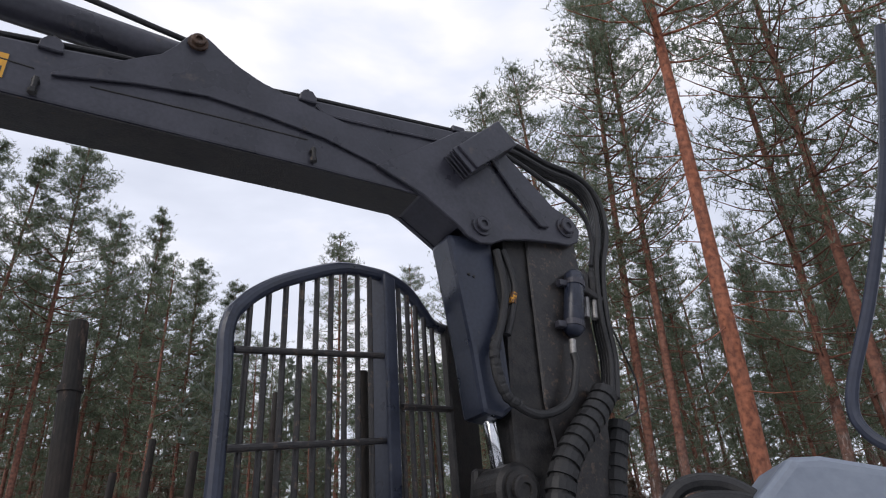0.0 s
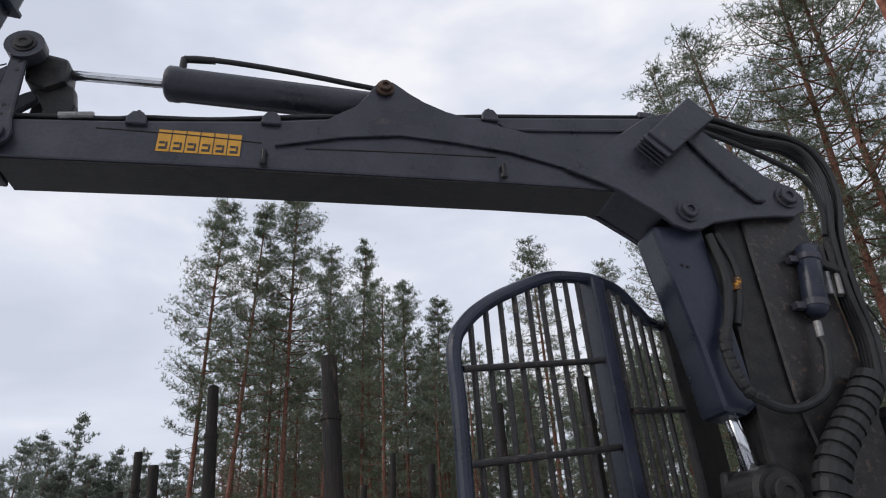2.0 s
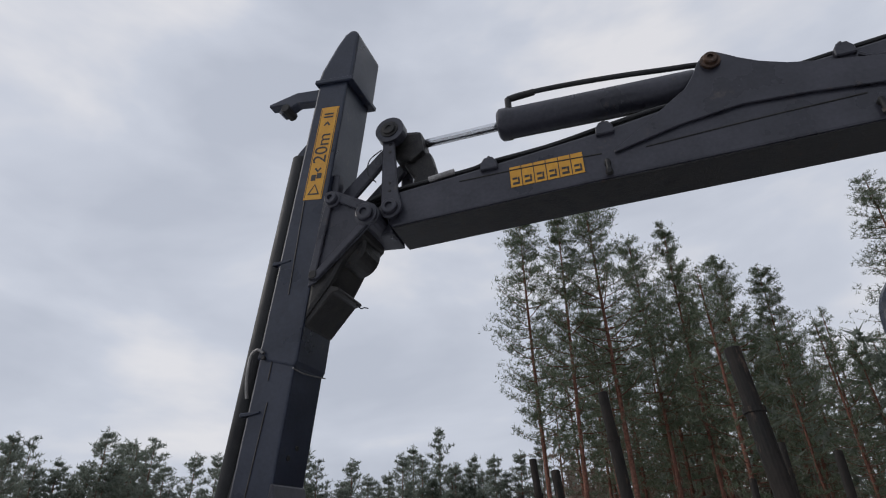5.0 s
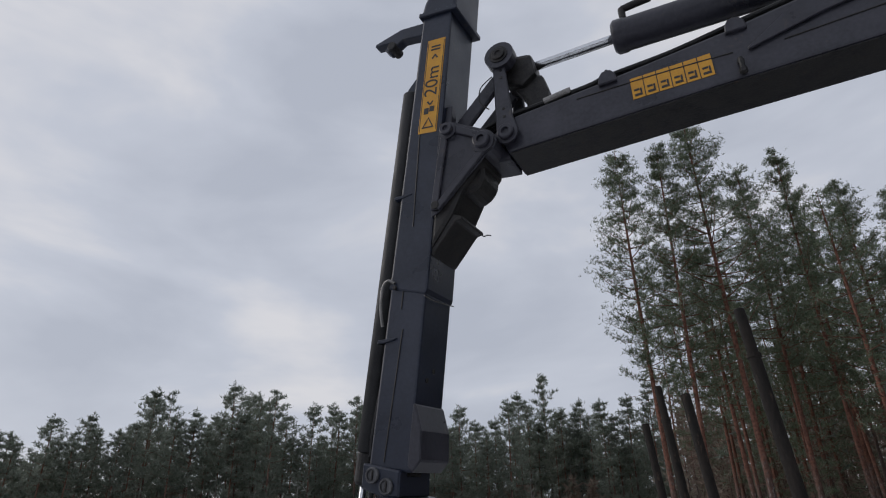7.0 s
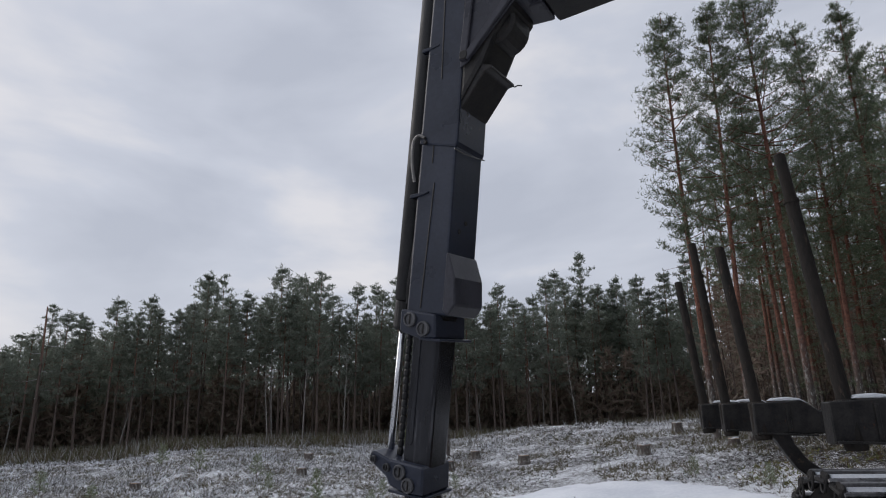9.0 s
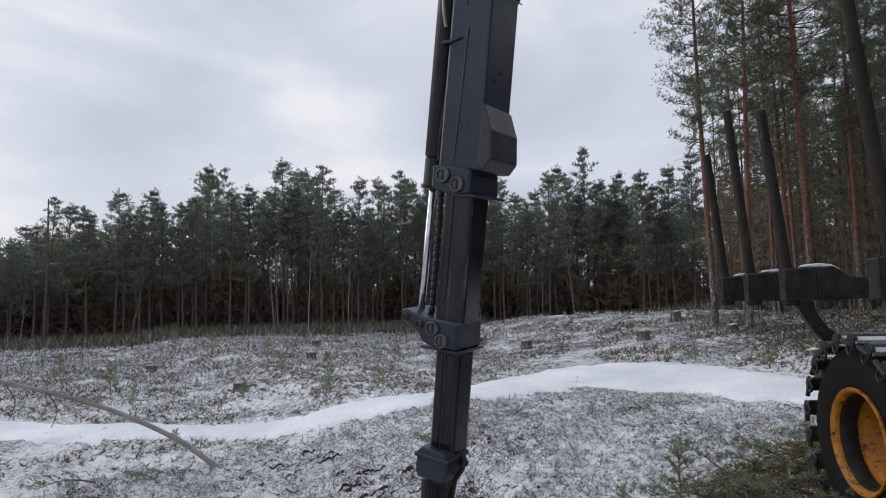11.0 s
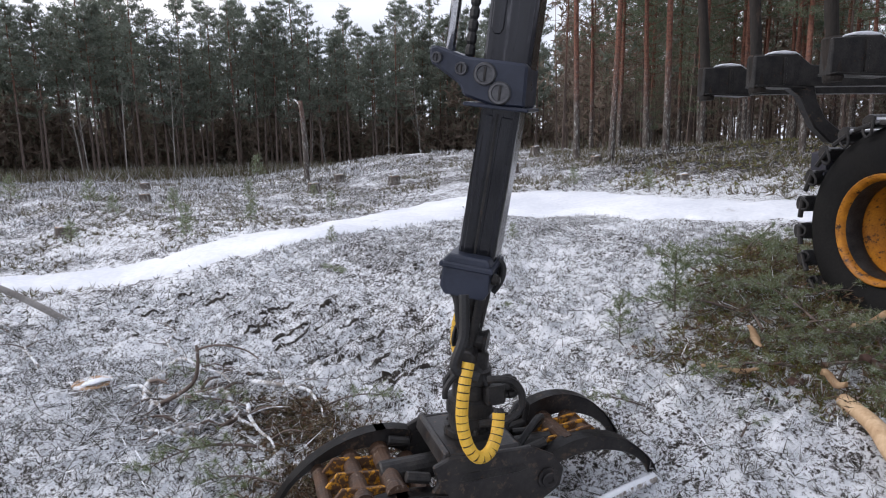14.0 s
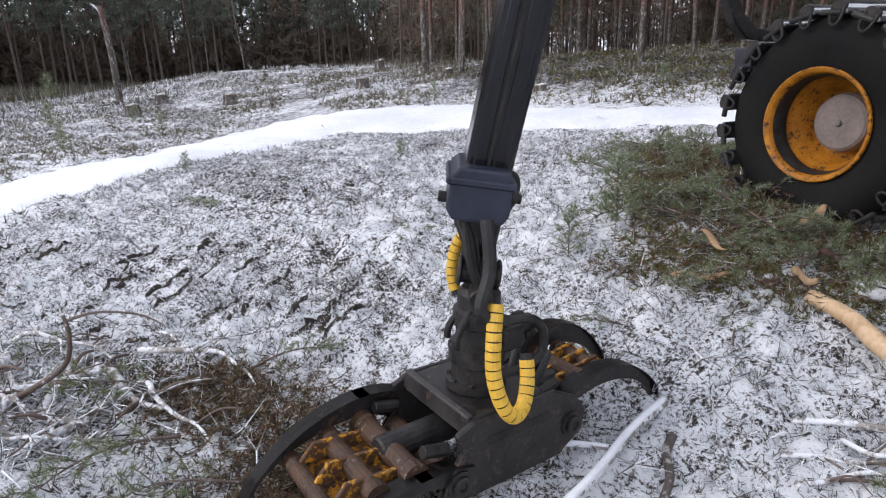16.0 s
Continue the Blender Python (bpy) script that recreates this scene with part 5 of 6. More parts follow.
    for y in (-0.225, 0.20):
        s = part("side_plate", prism(side, y, y + 0.025, 0.006), DARKSTEEL, body)
        part("slot", prism([(-0.13, 0.235), (-0.10, 0.265), (0.16, 0.262), (0.19, 0.235), (0.14, 0.225), (-0.10, 0.222)], y - 0.004 if y < 0 else y + 0.024, y + 0.002 if y < 0 else y + 0.03, 0.003), GREASY, s)
        for x, z in ((-0.235, 0.13), (0.28, 0.17)):
            part("pivot_pin", pin((x, y if y < 0 else y + 0.025, z), (0, -1 if y < 0 else 1, 0), 0.05, 0.025), DARKSTEEL, s)
    # claws: two curved plates each, joined by rollers and worn yellow webs
    for sgn in (-1, 1):
        claw = part("claw", rod((sgn * 0.26, -0.19, 0.15), (sgn * 0.26, 0.19, 0.15), 0.045, 14), RUST, g, "open grapple claw with worn yellow inside", B)
        outer_ = [(0.20, 0.20), (0.30, 0.27), (0.42, 0.325), (0.56, 0.335), (0.70, 0.29), (0.81, 0.20), (0.88, 0.10), (0.90, 0.0)]
        inner_ = [(0.875, 0.0), (0.845, 0.09), (0.775, 0.165), (0.67, 0.215), (0.55, 0.235), (0.42, 0.215), (0.31, 0.165), (0.24, 0.11)]
        if sgn < 0:      # this one lies open and flat
            outer_ = [(0.18, 0.25), (0.30, 0.285), (0.44, 0.285), (0.58, 0.25), (0.70, 0.19), (0.80, 0.11), (0.86, 0.03), (0.87, 0.0)]
            inner_ = [(0.845, 0.0), (0.825, 0.03), (0.765, 0.10), (0.67, 0.155), (0.56, 0.19), (0.44, 0.205), (0.31, 0.185), (0.24, 0.14)]
        outer_, inner_ = ([(p.x, p.y) for p in smooth_path([(x, z, 0) for x, z in side_], 3)] for side_ in (outer_, inner_))
        ys = (-0.125, 0.185) if sgn > 0 else (-0.205, 0.225)
        outline = [(sgn * x, z) for x, z in outer_ + inner_]
        for y in ys:
            flat = (0.74 if y < 0 else 1.08) if sgn < 0 else (0.86 if y < 0 else 1.10)
            part("claw_plate", prism([(x, z * flat) for x, z in outline], y - 0.011, y + 0.011, 0.004), DARKSTEEL, claw)
            edge_ = [(sgn * x, y, z * flat) for x, z in outer_]
            bm = bmesh.new()
            lo = [bm.verts.new((p[0], y - 0.036, p[2])) for p in edge_]
            hi = [bm.verts.new((p[0], y + 0.036, p[2])) for p in edge_]
            for i in range(len(edge_) - 1):
                bm.faces.new((lo[i], hi[i], hi[i + 1], lo[i + 1]))
            bmesh.ops.solidify(bm, geom=bm.faces[:], thickness=0.012)
            part("claw_edge", bm, DARKSTEEL, claw)
        y0, y1 = ys[0] + 0.012, ys[1] - 0.012
        for x, z, r in ((0.58, 0.235, 0.036), (0.45, 0.240, 0.042), (0.33, 0.20, 0.036)) if sgn > 0 else ((0.66, 0.150, 0.030), (0.52, 0.190, 0.038), (0.38, 0.200, 0.042)):
            part("roller", lathe([(0, r * 1.15), (0.10, r * 1.15), (0.13, r), (0.87, r), (0.90, r * 1.15), (1, r * 1.15)], (sgn * x, y0, z), (sgn * x, y1, z), 16), RUST, claw, "rusty steel cross tube")
        for y in (y0 + 0.07, (y0 + y1) / 2, y1 - 0.07):
            part("web", prism([(sgn * x, z if sgn > 0 else z - 0.05) for x, z in ((0.27, 0.17), (0.38, 0.26), (0.60, 0.285), (0.66, 0.22), (0.45, 0.19), (0.30, 0.13))], y - 0.009, y + 0.009, 0.003), YELLOW_WORN, claw, "worn yellow web plate")
        bm = bmesh.new()
        strip = [(0.27, 0.14), (0.36, 0.17), (0.46, 0.175), (0.57, 0.160), (0.66, 0.125)] if sgn < 0 else [(0.27, 0.16), (0.36, 0.21), (0.46, 0.235), (0.57, 0.24), (0.66, 0.215)]
        lo = [bm.verts.new((sgn * x, y0, z)) for x, z in strip]
        hi = [bm.verts.new((sgn * x, y1, z)) for x, z in strip]
        for i in range(len(strip) - 1):
            bm.faces.new((lo[i], hi[i], hi[i + 1], lo[i + 1]))
        bmesh.ops.solidify(bm, geom=bm.faces[:], thickness=0.014)
        part("yellow_lining", bm, YELLOW_WORN, claw)
        for y in (y0 + 0.03, y1 - 0.03):
            part("hose_fitting", rod((sgn * 0.24, y, 0.235), (sgn * 0.34, y, 0.26), 0.024, 10), GREASY, claw)
    cyl = part("grab_cylinder", rod((-0.42, 0.0, 0.20), (0.42, 0.02, 0.20), 0.055, 18), GREASY, g, "black grapple cylinder", B)
    part("hose", tube([(0.20, -0.10, 0.28), (0.30, -0.06, 0.36), (0.36, 0.0, 0.34), (0.34, 0.06, 0.26), (0.26, 0.10, 0.24)], 0.016, 8, 6), RUBBER, cyl)
    part("hose", tube([(0.18, 0.02, 0.30), (0.26, 0.06, 0.39), (0.34, 0.12, 0.36), (0.34, 0.14, 0.27)], 0.016, 8, 6), RUBBER, cyl)
    return g


grapple()


# ---- the forwarder ----
def forwarder():
    X, Y = Vector((-0.79, 0.613, 0)).normalized(), Vector((0.613, 0.79, 0)).normalized()      # to the rear, to the far side
    # x to the rear, y to the near side
    F = Matrix((X, -Y, (0, 0, 1))).transposed().to_4x4()
    F.translation = (-3.392, 3.856, 0)
    f = thing("forwarder", F, "dark grey forestry forwarder with stakes, bunks and a tracked yellow-rimmed wheel", "forwarder")
    far = -2.2
    # bunks with their stakes: place along the machine, height of the stake
    for s, ztop, bunk, inset in ((-2.26, 3.53, False, -0.30), (-1.12, 3.66, True, -0.06), (0.0, 3.38, True, 0.0), (0.70, 3.60, True, 0.0), (1.33, 3.38, True, 0.0)):
        if bunk:
            b = part("bunk", prism([(0.06, 2.222), (-0.26, 2.240), (-0.37, 2.165), (-0.62, 2.155), (far + 0.62, 2.155), (far + 0.37, 2.165), (far + 0.26, 2.240), (far - 0.06, 2.222), (far - 0.06, 2.01), (far + 0.30, 2.015), (far + 0.8, 2.02), (-0.8, 2.02), (-0.30, 2.015), (0.06, 2.01)], -0.05, 0.05, 0.006), GREASY, f, "steel load bunk with snow on its end", Matrix.Translation((s, 0, 0)) @ Matrix.Rotation(math.pi / 2, 4, "Z"))
            part("bunk_rib", prism([(-0.15, 2.03), (-0.15, 2.21), (-0.17, 2.21), (-0.17, 2.03)], 0.05, 0.066, 0.002), GREASY, b)
            part("snow_crust", prism([(-0.06, 2.238), (-0.09, 2.256), (-0.17, 2.262), (-0.25, 2.252), (-0.31, 2.218), (-0.25, 2.236)], -0.045, 0.045, 0.006), CRUST, b, "dusting of snow")
            part("bunk_lip", prism([(0.05, 2.015), (-0.33, 2.00), (-0.33, 2.012), (0.05, 2.028)], -0.07, 0.07, 0.003), GREASY, b)
        for y in (0.0, far):
            out = 0.10 if y == 0 else -0.10
            shift = inset if y == 0 else -inset
            base, tip = Vector((s, y + shift, 1.72 if not bunk else 1.985)), Vector((s + 0.07, y + shift + out, ztop if y == 0 else ztop + 0.12))
            k, fat = 0.30, 1.0 if bunk else 1.2
            joint = tip + (base - tip).normalized() * k
            st = part("stake", lathe([(0, 0.038 * fat), (0.99, 0.036 * fat), (1, 0.033 * fat)], base, joint if ztop > 3.5 else tip, 18), STAKE, f, "black round steel load stake")
            if ztop > 3.5:
                part("stake_tip", lathe([(0, 0.033 * fat), (0.98, 0.032 * fat), (1, 0.028 * fat)], joint, tip, 18), STAKE, st)
                part("stake_ring", lathe([(0, 0.042 * fat), (1, 0.042 * fat)], joint - Vector((0, 0, 0.012)), joint + Vector((0, 0, 0.012)), 18), STAKE, st)
            part("stake_socket", lathe([(0, 0.050), (0.06, 0.056), (0.95, 0.056), (1, 0.046)], base - Vector((0, 0, 0.01)), base + (tip - base).normalized() * 0.25, 18), STAKE, st)
    # frame
    part("rear_frame", block(-3.6, 0.3, far / 2 - 0.2, far / 2 + 0.2, 1.35, 1.68, 0.02), DARKSTEEL, f, "box-section rear frame beam")
    part("bunk_leg", prism([(-0.20, 2.02), (-0.42, 2.02), (-0.45, 1.91), (-0.53, 1.79), (-0.66, 1.70), (-0.95, 1.66), (-0.95, 1.58), (-0.57, 1.62), (-0.44, 1.73), (-0.37, 1.84), (-0.31, 1.95)], -0.04, 0.04, 0.010), DARKSTEEL, f, "curved bunk support arm", Matrix.Translation((0.70, 0, 0)) @ Matrix.Rotation(math.pi / 2, 4, "Z"))
    part("bunk_leg", prism([(-0.20, 2.02), (-0.42, 2.02), (-0.45, 1.91), (-0.53, 1.79), (-0.66, 1.70), (-0.95, 1.66), (-0.95, 1.58), (-0.57, 1.62), (-0.44, 1.73), (-0.37, 1.84), (-0.31, 1.95)], -0.04, 0.04, 0.010), DARKSTEEL, f, "", Matrix.Translation((-1.15, 0, 0)) @ Matrix.Rotation(math.pi / 2, 4, "Z"))
    box = part("side_box", block(0.42, 0.56, -0.50, -0.34, 1.42, 1.56, 0.012), PAINT, f, "steel box under the bunk")
    part("box_lip", block(0.41, 0.57, -0.51, -0.33, 1.40, 1.424, 0.004), PAINT, box)
    # headboard: bent frame with upright bars
    hb = part("headboard", tube([(-2.7, -0.60, 1.8), (-2.7, -0.60, 3.1), (-2.7, -0.59, 3.46), (-2.7, -0.67, 3.61), (-2.7, -0.82, 3.74), (-2.7, -1.02, 3.86), (-2.7, -1.27, 3.985), (-2.7, -1.50, 4.04), (-2.7, -1.68, 4.06), (-2.7, -1.87, 4.03), (-2.7, -2.02, 3.93), (-2.7, -2.15, 3.865), (-2.7, -2.5, 3.90)], 0.036, 12, 7), PAINT_BLUE, f, "curved steel headboard grille")
    part("headboard_post", prism([(-1.70, 1.8), (-1.60, 1.8), (-1.60, 4.06), (-1.70, 4.05)], -0.07, 0.05, 0.014, 2), PAINT_BLUE, hb, "broad blue-grey upright", Matrix.Translation((-2.7, 0, 0)) @ Matrix.Rotation(math.pi / 2, 4, "Z"))

    def crown(y):
        return float(np.interp(-y, [0.58, 0.67, 0.82, 1.02, 1.27, 1.50, 1.68, 1.87, 2.02, 2.15, 2.5], [3.4, 3.61, 3.74, 3.86, 3.985, 4.04, 4.06, 4.03, 3.93, 3.865, 3.90]))

    for k in range(9):
        y = -0.70 - k * 0.102
        part("grille_bar", rod((-2.7, y, 1.8), (-2.7, y, crown(y)), 0.015, 10), DARKSTEEL, hb)
    for k in range(5):
        y = -1.78 - k * 0.082
        part("grille_bar", rod((-2.7, y, 1.8), (-2.7, y, crown(y)), 0.015, 10), DARKSTEEL, hb)
    for z0, z1 in ((3.365, 3.545), (2.95, 3.08)):
        part("grille_rail", rod((-2.72, -0.62, z0), (-2.72, -1.60, z1), 0.017, 10), DARKSTEEL, hb)
    part("grille_rail", rod((-2.72, -1.75, 3.28), (-2.72, -2.48, 3.36), 0.020, 10), DARKSTEEL, hb)
    part("headboard_plate", block(-2.74, -2.68, -2.52, -2.22, 1.8, 3.89, 0.012), GREASY, hb, "black sheet at the grille's end")
    part("headboard_foot", block(-2.85, -2.55, -2.45, -0.55, 1.6, 1.82, 0.015), DARKSTEEL, hb)
    return f, F


FORW, FORW_M = forwarder()


def wheel():
    """The rear wheel: tyre, dished yellow rim, hub and the steel track that runs round it."""
    c = FORW_M.inverted() @ Vector((-3.10, 4.02, 1.09))
    m = Matrix.Translation(c)
    R = 0.63
    prof = [(0.0, 0.335), (0.02, 0.385), (0.035, 0.47), (0.03, 0.54), (-0.01, 0.60), (-0.06, 0.628), (-0.30, 0.635), (-0.54, 0.628), (-0.60, 0.58), (-0.62, 0.45), (-0.60, 0.33)]
    bm = bmesh.new()
    loops = []
    n = 56
    for y, r in prof:
        loops.append([bm.verts.new((r * math.cos(k * math.tau / n), y, r * math.sin(k * math.tau / n))) for k in range(n)])
    for p, q in zip(loops, loops[1:]):
        for k in range(n):
            bm.faces.new((p[k], q[k], q[(k + 1) % n], p[(k + 1) % n]))
    w = part("wheel", bm, TYRE, FORW, "large black forestry tyre", m, True)
    rim_prof = [(0.005, 0.335), (0.022, 0.345), (0.028, 0.325), (0.0, 0.308), (-0.03, 0.298), (-0.10, 0.288), (-0.13, 0.296), (-0.15, 0.272), (-0.30, 0.245), (-0.33, 0.205), (-0.34, 0.05)]
    bm = bmesh.new()
    loops = [[bm.verts.new((r * math.cos(k * math.tau / n), y, r * math.sin(k * math.tau / n))) for k in range(n)] for y, r in rim_prof]
    for p, q in zip(loops, loops[1:]):
        for k in range(n):
            bm.faces.new((p[k], q[k], q[(k + 1) % n], p[(k + 1) % n]))
    part("rim", bm, YELLOW, w, "deep dished yellow rim with chipped edge", smooth=True)

    def open_ring(profile):
        b = bmesh.new()
        rows = [[b.verts.new((r * math.cos(k * math.tau / n), y, r * math.sin(k * math.tau / n))) for k in range(n)] for y, r in profile]
        for p, q in zip(rows, rows[1:]):
            for k in range(n):
                b.faces.new((p[k], q[k], q[(k + 1) % n], p[(k + 1) % n]))
        return b

    part("rim_lip", open_ring([(0.010, 0.342), (0.026, 0.344), (0.031, 0.338), (0.029, 0.330), (0.012, 0.322)]), YELLOW, w, "worn bright rim edge", smooth=True)
    # black band painting the shadow between the lip and the dish
    part("rim_shade_ring", open_ring([(-0.012, 0.302), (-0.030, 0.2945), (-0.10, 0.2845), (-0.125, 0.2925)]), GREASY, w, "black ring for the shade inside the deep rim", smooth=True)
    part("hub", lathe([(0, 0.18), (0.5, 0.185), (0.9, 0.172), (1, 0.155)], (0, -0.34, 0), (0, -0.21, 0), 30), HUB, w, "dirty white round hub cover")
    part("hub_bolt", hex_bolt((0, -0.21, 0), (0, 1, 0), 0.022, 0.015), STEEL, w)
    # track: plates with hooked ends round the tyre
    def track_plate():
        bm = prism([(-0.060, 0.004), (-0.045, 0.024), (-0.020, 0.030), (-0.012, 0.066), (0.012, 0.066), (0.020, 0.030), (0.045, 0.024), (0.060, 0.004), (0.050, -0.006), (-0.050, -0.006)], -0.64, 0.045, 0.004)
        return solid(bm, "track_plate", TRACK)

    def lug():
        bm = tube([(-0.034, 0.046, 0.03), (-0.031, 0.058, -0.035), (-0.014, 0.060, -0.066), (0.014, 0.060, -0.066), (0.031, 0.058, -0.035), (0.034, 0.046, 0.03)], 0.009, 7, 4)
        return solid(bm, "track_hook", GREASY)

    def side_plate():
        bm = prism([(-0.048, 0.045), (-0.02, 0.062), (0.02, 0.062), (0.048, 0.045), (0.040, -0.012), (-0.040, -0.012)], 0.030, 0.050, 0.005)
        return solid(bm, "shoe_end", GREASY)

    plate, lug_me, end_me = track_plate(), lug(), side_plate()
    snow = solid(prism([(-0.045, 0.018), (-0.02, 0.045), (0.02, 0.047), (0.045, 0.018)], -0.60, 0.02, 0.004), "snow_crust", CRUST)
    count = 21
    for k in range(count):
        a = k * math.tau / count + 0.1
        q = Matrix.Rotation(-a, 4, "Y") @ Matrix.Translation((0, 0, R + 0.012))
        for nm, me in (("track_plate", plate), ("track_hook", lug_me), ("shoe_end", end_me)) + ((("snow_crust", snow),) if abs((a + math.pi) % math.tau - math.pi) < 0.75 else ()):
            o = new(nm, me)
            o.parent, o.matrix_basis = w, q
        a2 = a + math.pi / count
        for y in (0.05, -0.60):
            p0 = Vector(((R + 0.0) * math.sin(a + 0.05), y, (R + 0.0) * math.cos(a + 0.05)))
            p1 = Vector(((R + 0.0) * math.sin(a2 + 0.1), y, (R + 0.0) * math.cos(a2 + 0.1)))
            part("track_link", rod(p0 * 1.02, p1 * 1.02, 0.017, 8), GREASY, w)


wheel()


def cab_parts():
    """What is seen of the machine's front: a grey-blue hood corner, hoses, and a bent mirror arm."""
    h = thing("engine_hood", pose(0.95, 1.86, 2.40), "smooth grey-blue plastic engine hood corner", "hood")
    ang = Matrix.Rotation(radians(-18), 4, "Z")
    part("hood_shell", prism([(-0.16, -0.2), (-0.15, 0.16), (-0.02, 0.275), (0.06, 0.27), (0.40, 0.17), (0.44, -0.2)], -0.03, 0.45, 0.03, 3), HOOD, h, "", ang)
    part("hood_latch", block(0.34, 0.46, -0.06, -0.01, 0.05, 0.15, 0.012), RUST, h, "", ang)
    part("hood_seam", block(-0.10, 0.30, -0.036, -0.028, 0.10, 0.108, 0.001), GREASY, h, "", ang)
    for k in range(3):
        part("hose", tube([(-0.38, 0.10 + 0.05 * k, 0.02), (-0.28, 0.10 + 0.05 * k, 0.12 + 0.05 * k), (-0.12, 0.08 + 0.05 * k, 0.13 + 0.05 * k), (0.0, 0.1, 0.1)], 0.026, 10, 6), RUBBER, h)
    part("hood_pedestal", block(-0.1, 0.4, 0.02, 0.4, -1.7, -0.18, 0.02), GREASY, h)
    mirror = thing("mirror_arm", pose(0, 0, 0), "bent blue-grey steel tube mirror arm beside the cab", "mirror arm")
    part("arm_tube", tube([(1.12, 1.19, 3.60), (1.035, 1.26, 3.25), (0.935, 1.345, 2.95), (0.855, 1.41, 2.75), (0.85, 1.41, 2.665), (0.90, 1.37, 2.61), (1.02, 1.29, 2.565), (1.5, 1.0, 2.5)], 0.013, 10, 7), PAINT_BLUE, mirror)
    part("arm_bracket", block(1.46, 1.54, 0.92, 1.06, 0.3, 2.62, 0.01), PAINT_BLUE, mirror)


HOOD = material("grey_blue_hood_plastic", (0.14, 0.165, 0.21), (0.19, 0.22, 0.27), 0.42, 0, 3, 50, 0.05, (0.24, 0.26, 0.30), 0.72)
cab_parts()


# ---- things lying on the moor ----
def rest(x, y, dz=0.0):
    return Vector((x, y, bumpy(x, y) + dz))


def pine_branch_meshes(seed, ln=0.9):
    """A cut pine bough: a bowed stem with side twigs and bundles of long needles."""
    rng = np.random.default_rng(seed)
    bm = bmesh.new()
    stem = [Vector((ln * t, 0.06 * math.sin(t * 3 + seed), 0.05 + 0.12 * math.sin(t * 2.6))) for t in np.linspace(0, 1, 6)]
    tube(stem, 0.014, 6, 3, bm, 0.004)
    centres = []
    for k in range(11):
        t = 0.22 + 0.75 * k / 10
        a = Vector((ln * t, 0.06 * math.sin(t * 3 + seed), 0.05 + 0.12 * math.sin(t * 2.6)))
        s = 1 if k % 2 else -1
        e = a + Vector((rng.uniform(0.05, 0.22), s * rng.uniform(0.12, 0.34) * (1.2 - t), rng.uniform(-0.04, 0.12)))
        tube([a, a.lerp(e, 0.5) + Vector((0, 0, 0.02)), e], 0.006, 4, 2, bm, 0.002)
        for j in range(6):
            f = rng.uniform(0.3, 1.05)
            p = a.lerp(e, f)
            centres.append((p.x + rng.normal() * 0.02, p.y + rng.normal() * 0.02, p.z + rng.normal() * 0.015))
    v, f = tufts(rng, centres, 18, 0.062, 0.0026, 0.35)
    return solid(bm, "stem", TWIG, True), mesh_from("needles", v, f, NEEDLES_GREEN)


BOUGHS = [pine_branch_meshes(s) for s in (1, 2, 3, 4)]


def bough(x, y, turn, scale, lift=0.0, tilt=0.0):
    p = rest(x, y, lift)
    t = thing("pine_bough", Matrix.LocRotScale(p, Euler((radians(tilt), radians(tilt * 0.6), radians(turn))), (scale,) * 3), "cut green pine bough lying on the ground", "branch", "cut pine boughs")
    stem, needles = BOUGHS[int(abs(x * 13 + y * 7)) % 4]
    for nm, me in (("stem", stem), ("needles", needles)):
        o = new(nm, me)
        o.parent = t


rng = random.Random(21)
made = 0
while made < 66:
    x, y = rng.uniform(-4.75, -2.1), rng.uniform(2.55, 6.6)
    edge = -4.05 - 0.13 * (y - 3) + 0.35 * noise.noise((y * 1.3, 2, 2))
    if x < edge or (y < 3.3 and x < -3.6 + rng.uniform(-.3, .3)) or (y < 2.95 and x > -3.4) or (x > -3.5 and 4.0 < y):
        continue
    bough(x, y, rng.uniform(0, 360), rng.uniform(0.35, 0.75), rng.uniform(-0.03, 0.05), rng.uniform(-14, 14))
    made += 1
for x, y, s in ((-5.72, 3.12, .5), (-5.35, 1.05, .6), (-5.1, .75, .65), (-5.75, 1.35, .6), (-6.7, 1.6, .55), (-5.5, 1.6, .5), (-7.9, 3.35, .5), (-4.95, 1.0, .5), (-3.35, 2.55, .45), (-3.0, 1.9, .55), (-2.75, 1.95, .5), (-4.3, 3.6, .4), (-9.1, -.2, .7), (-8.8, .4, .6), (-8.2, -0.9, .7), (-3.9, 2.6, .35)):
    bough(x, y, rng.uniform(0, 360), s, 0.0, rng.uniform(-8, 8))


def low_litter():
    """Brown bark crumbs, broken twigs and needles pressed into the brush mat and the scraped spots."""
    r = np.random.default_rng(8)
    pts = []
    while len(pts) < 9000:
        k = len(pts) % 5
        if k < 3:
            x, y = r.uniform(-4.4, -1.9), r.uniform(2.95, 6.2)
            if x < -4.2 + 0.3 * noise.noise((y, 1, 1)):
                continue
        elif k == 3:
            x, y = -5.45 + r.normal() * 0.30, 1.38 + r.normal() * 0.16
        else:
            x, y = -4.75 + r.normal() * 0.22, 1.15 + r.normal() * 0.18
        pts.append((x, y, bumpy(x, y) + r.uniform(0, 0.10 if k < 3 else 0.03)))
    v, f = tufts(r, pts, 7, 0.042, 0.0034, 0.2, 1.6)
    tagged(new("bark_litter", mesh_from("bark_litter", v, f, LITTER)), "brown bark crumbs, twigs and torn needles", "litter", kind="stuff")


LITTER = island_material("bark_and_needle_litter", [(0.035, 0.024, 0.016), (0.085, 0.05, 0.03), (0.15, 0.075, 0.045), (0.07, 0.075, 0.03), (0.20, 0.16, 0.11), (0.28, 0.24, 0.20)])
low_litter()


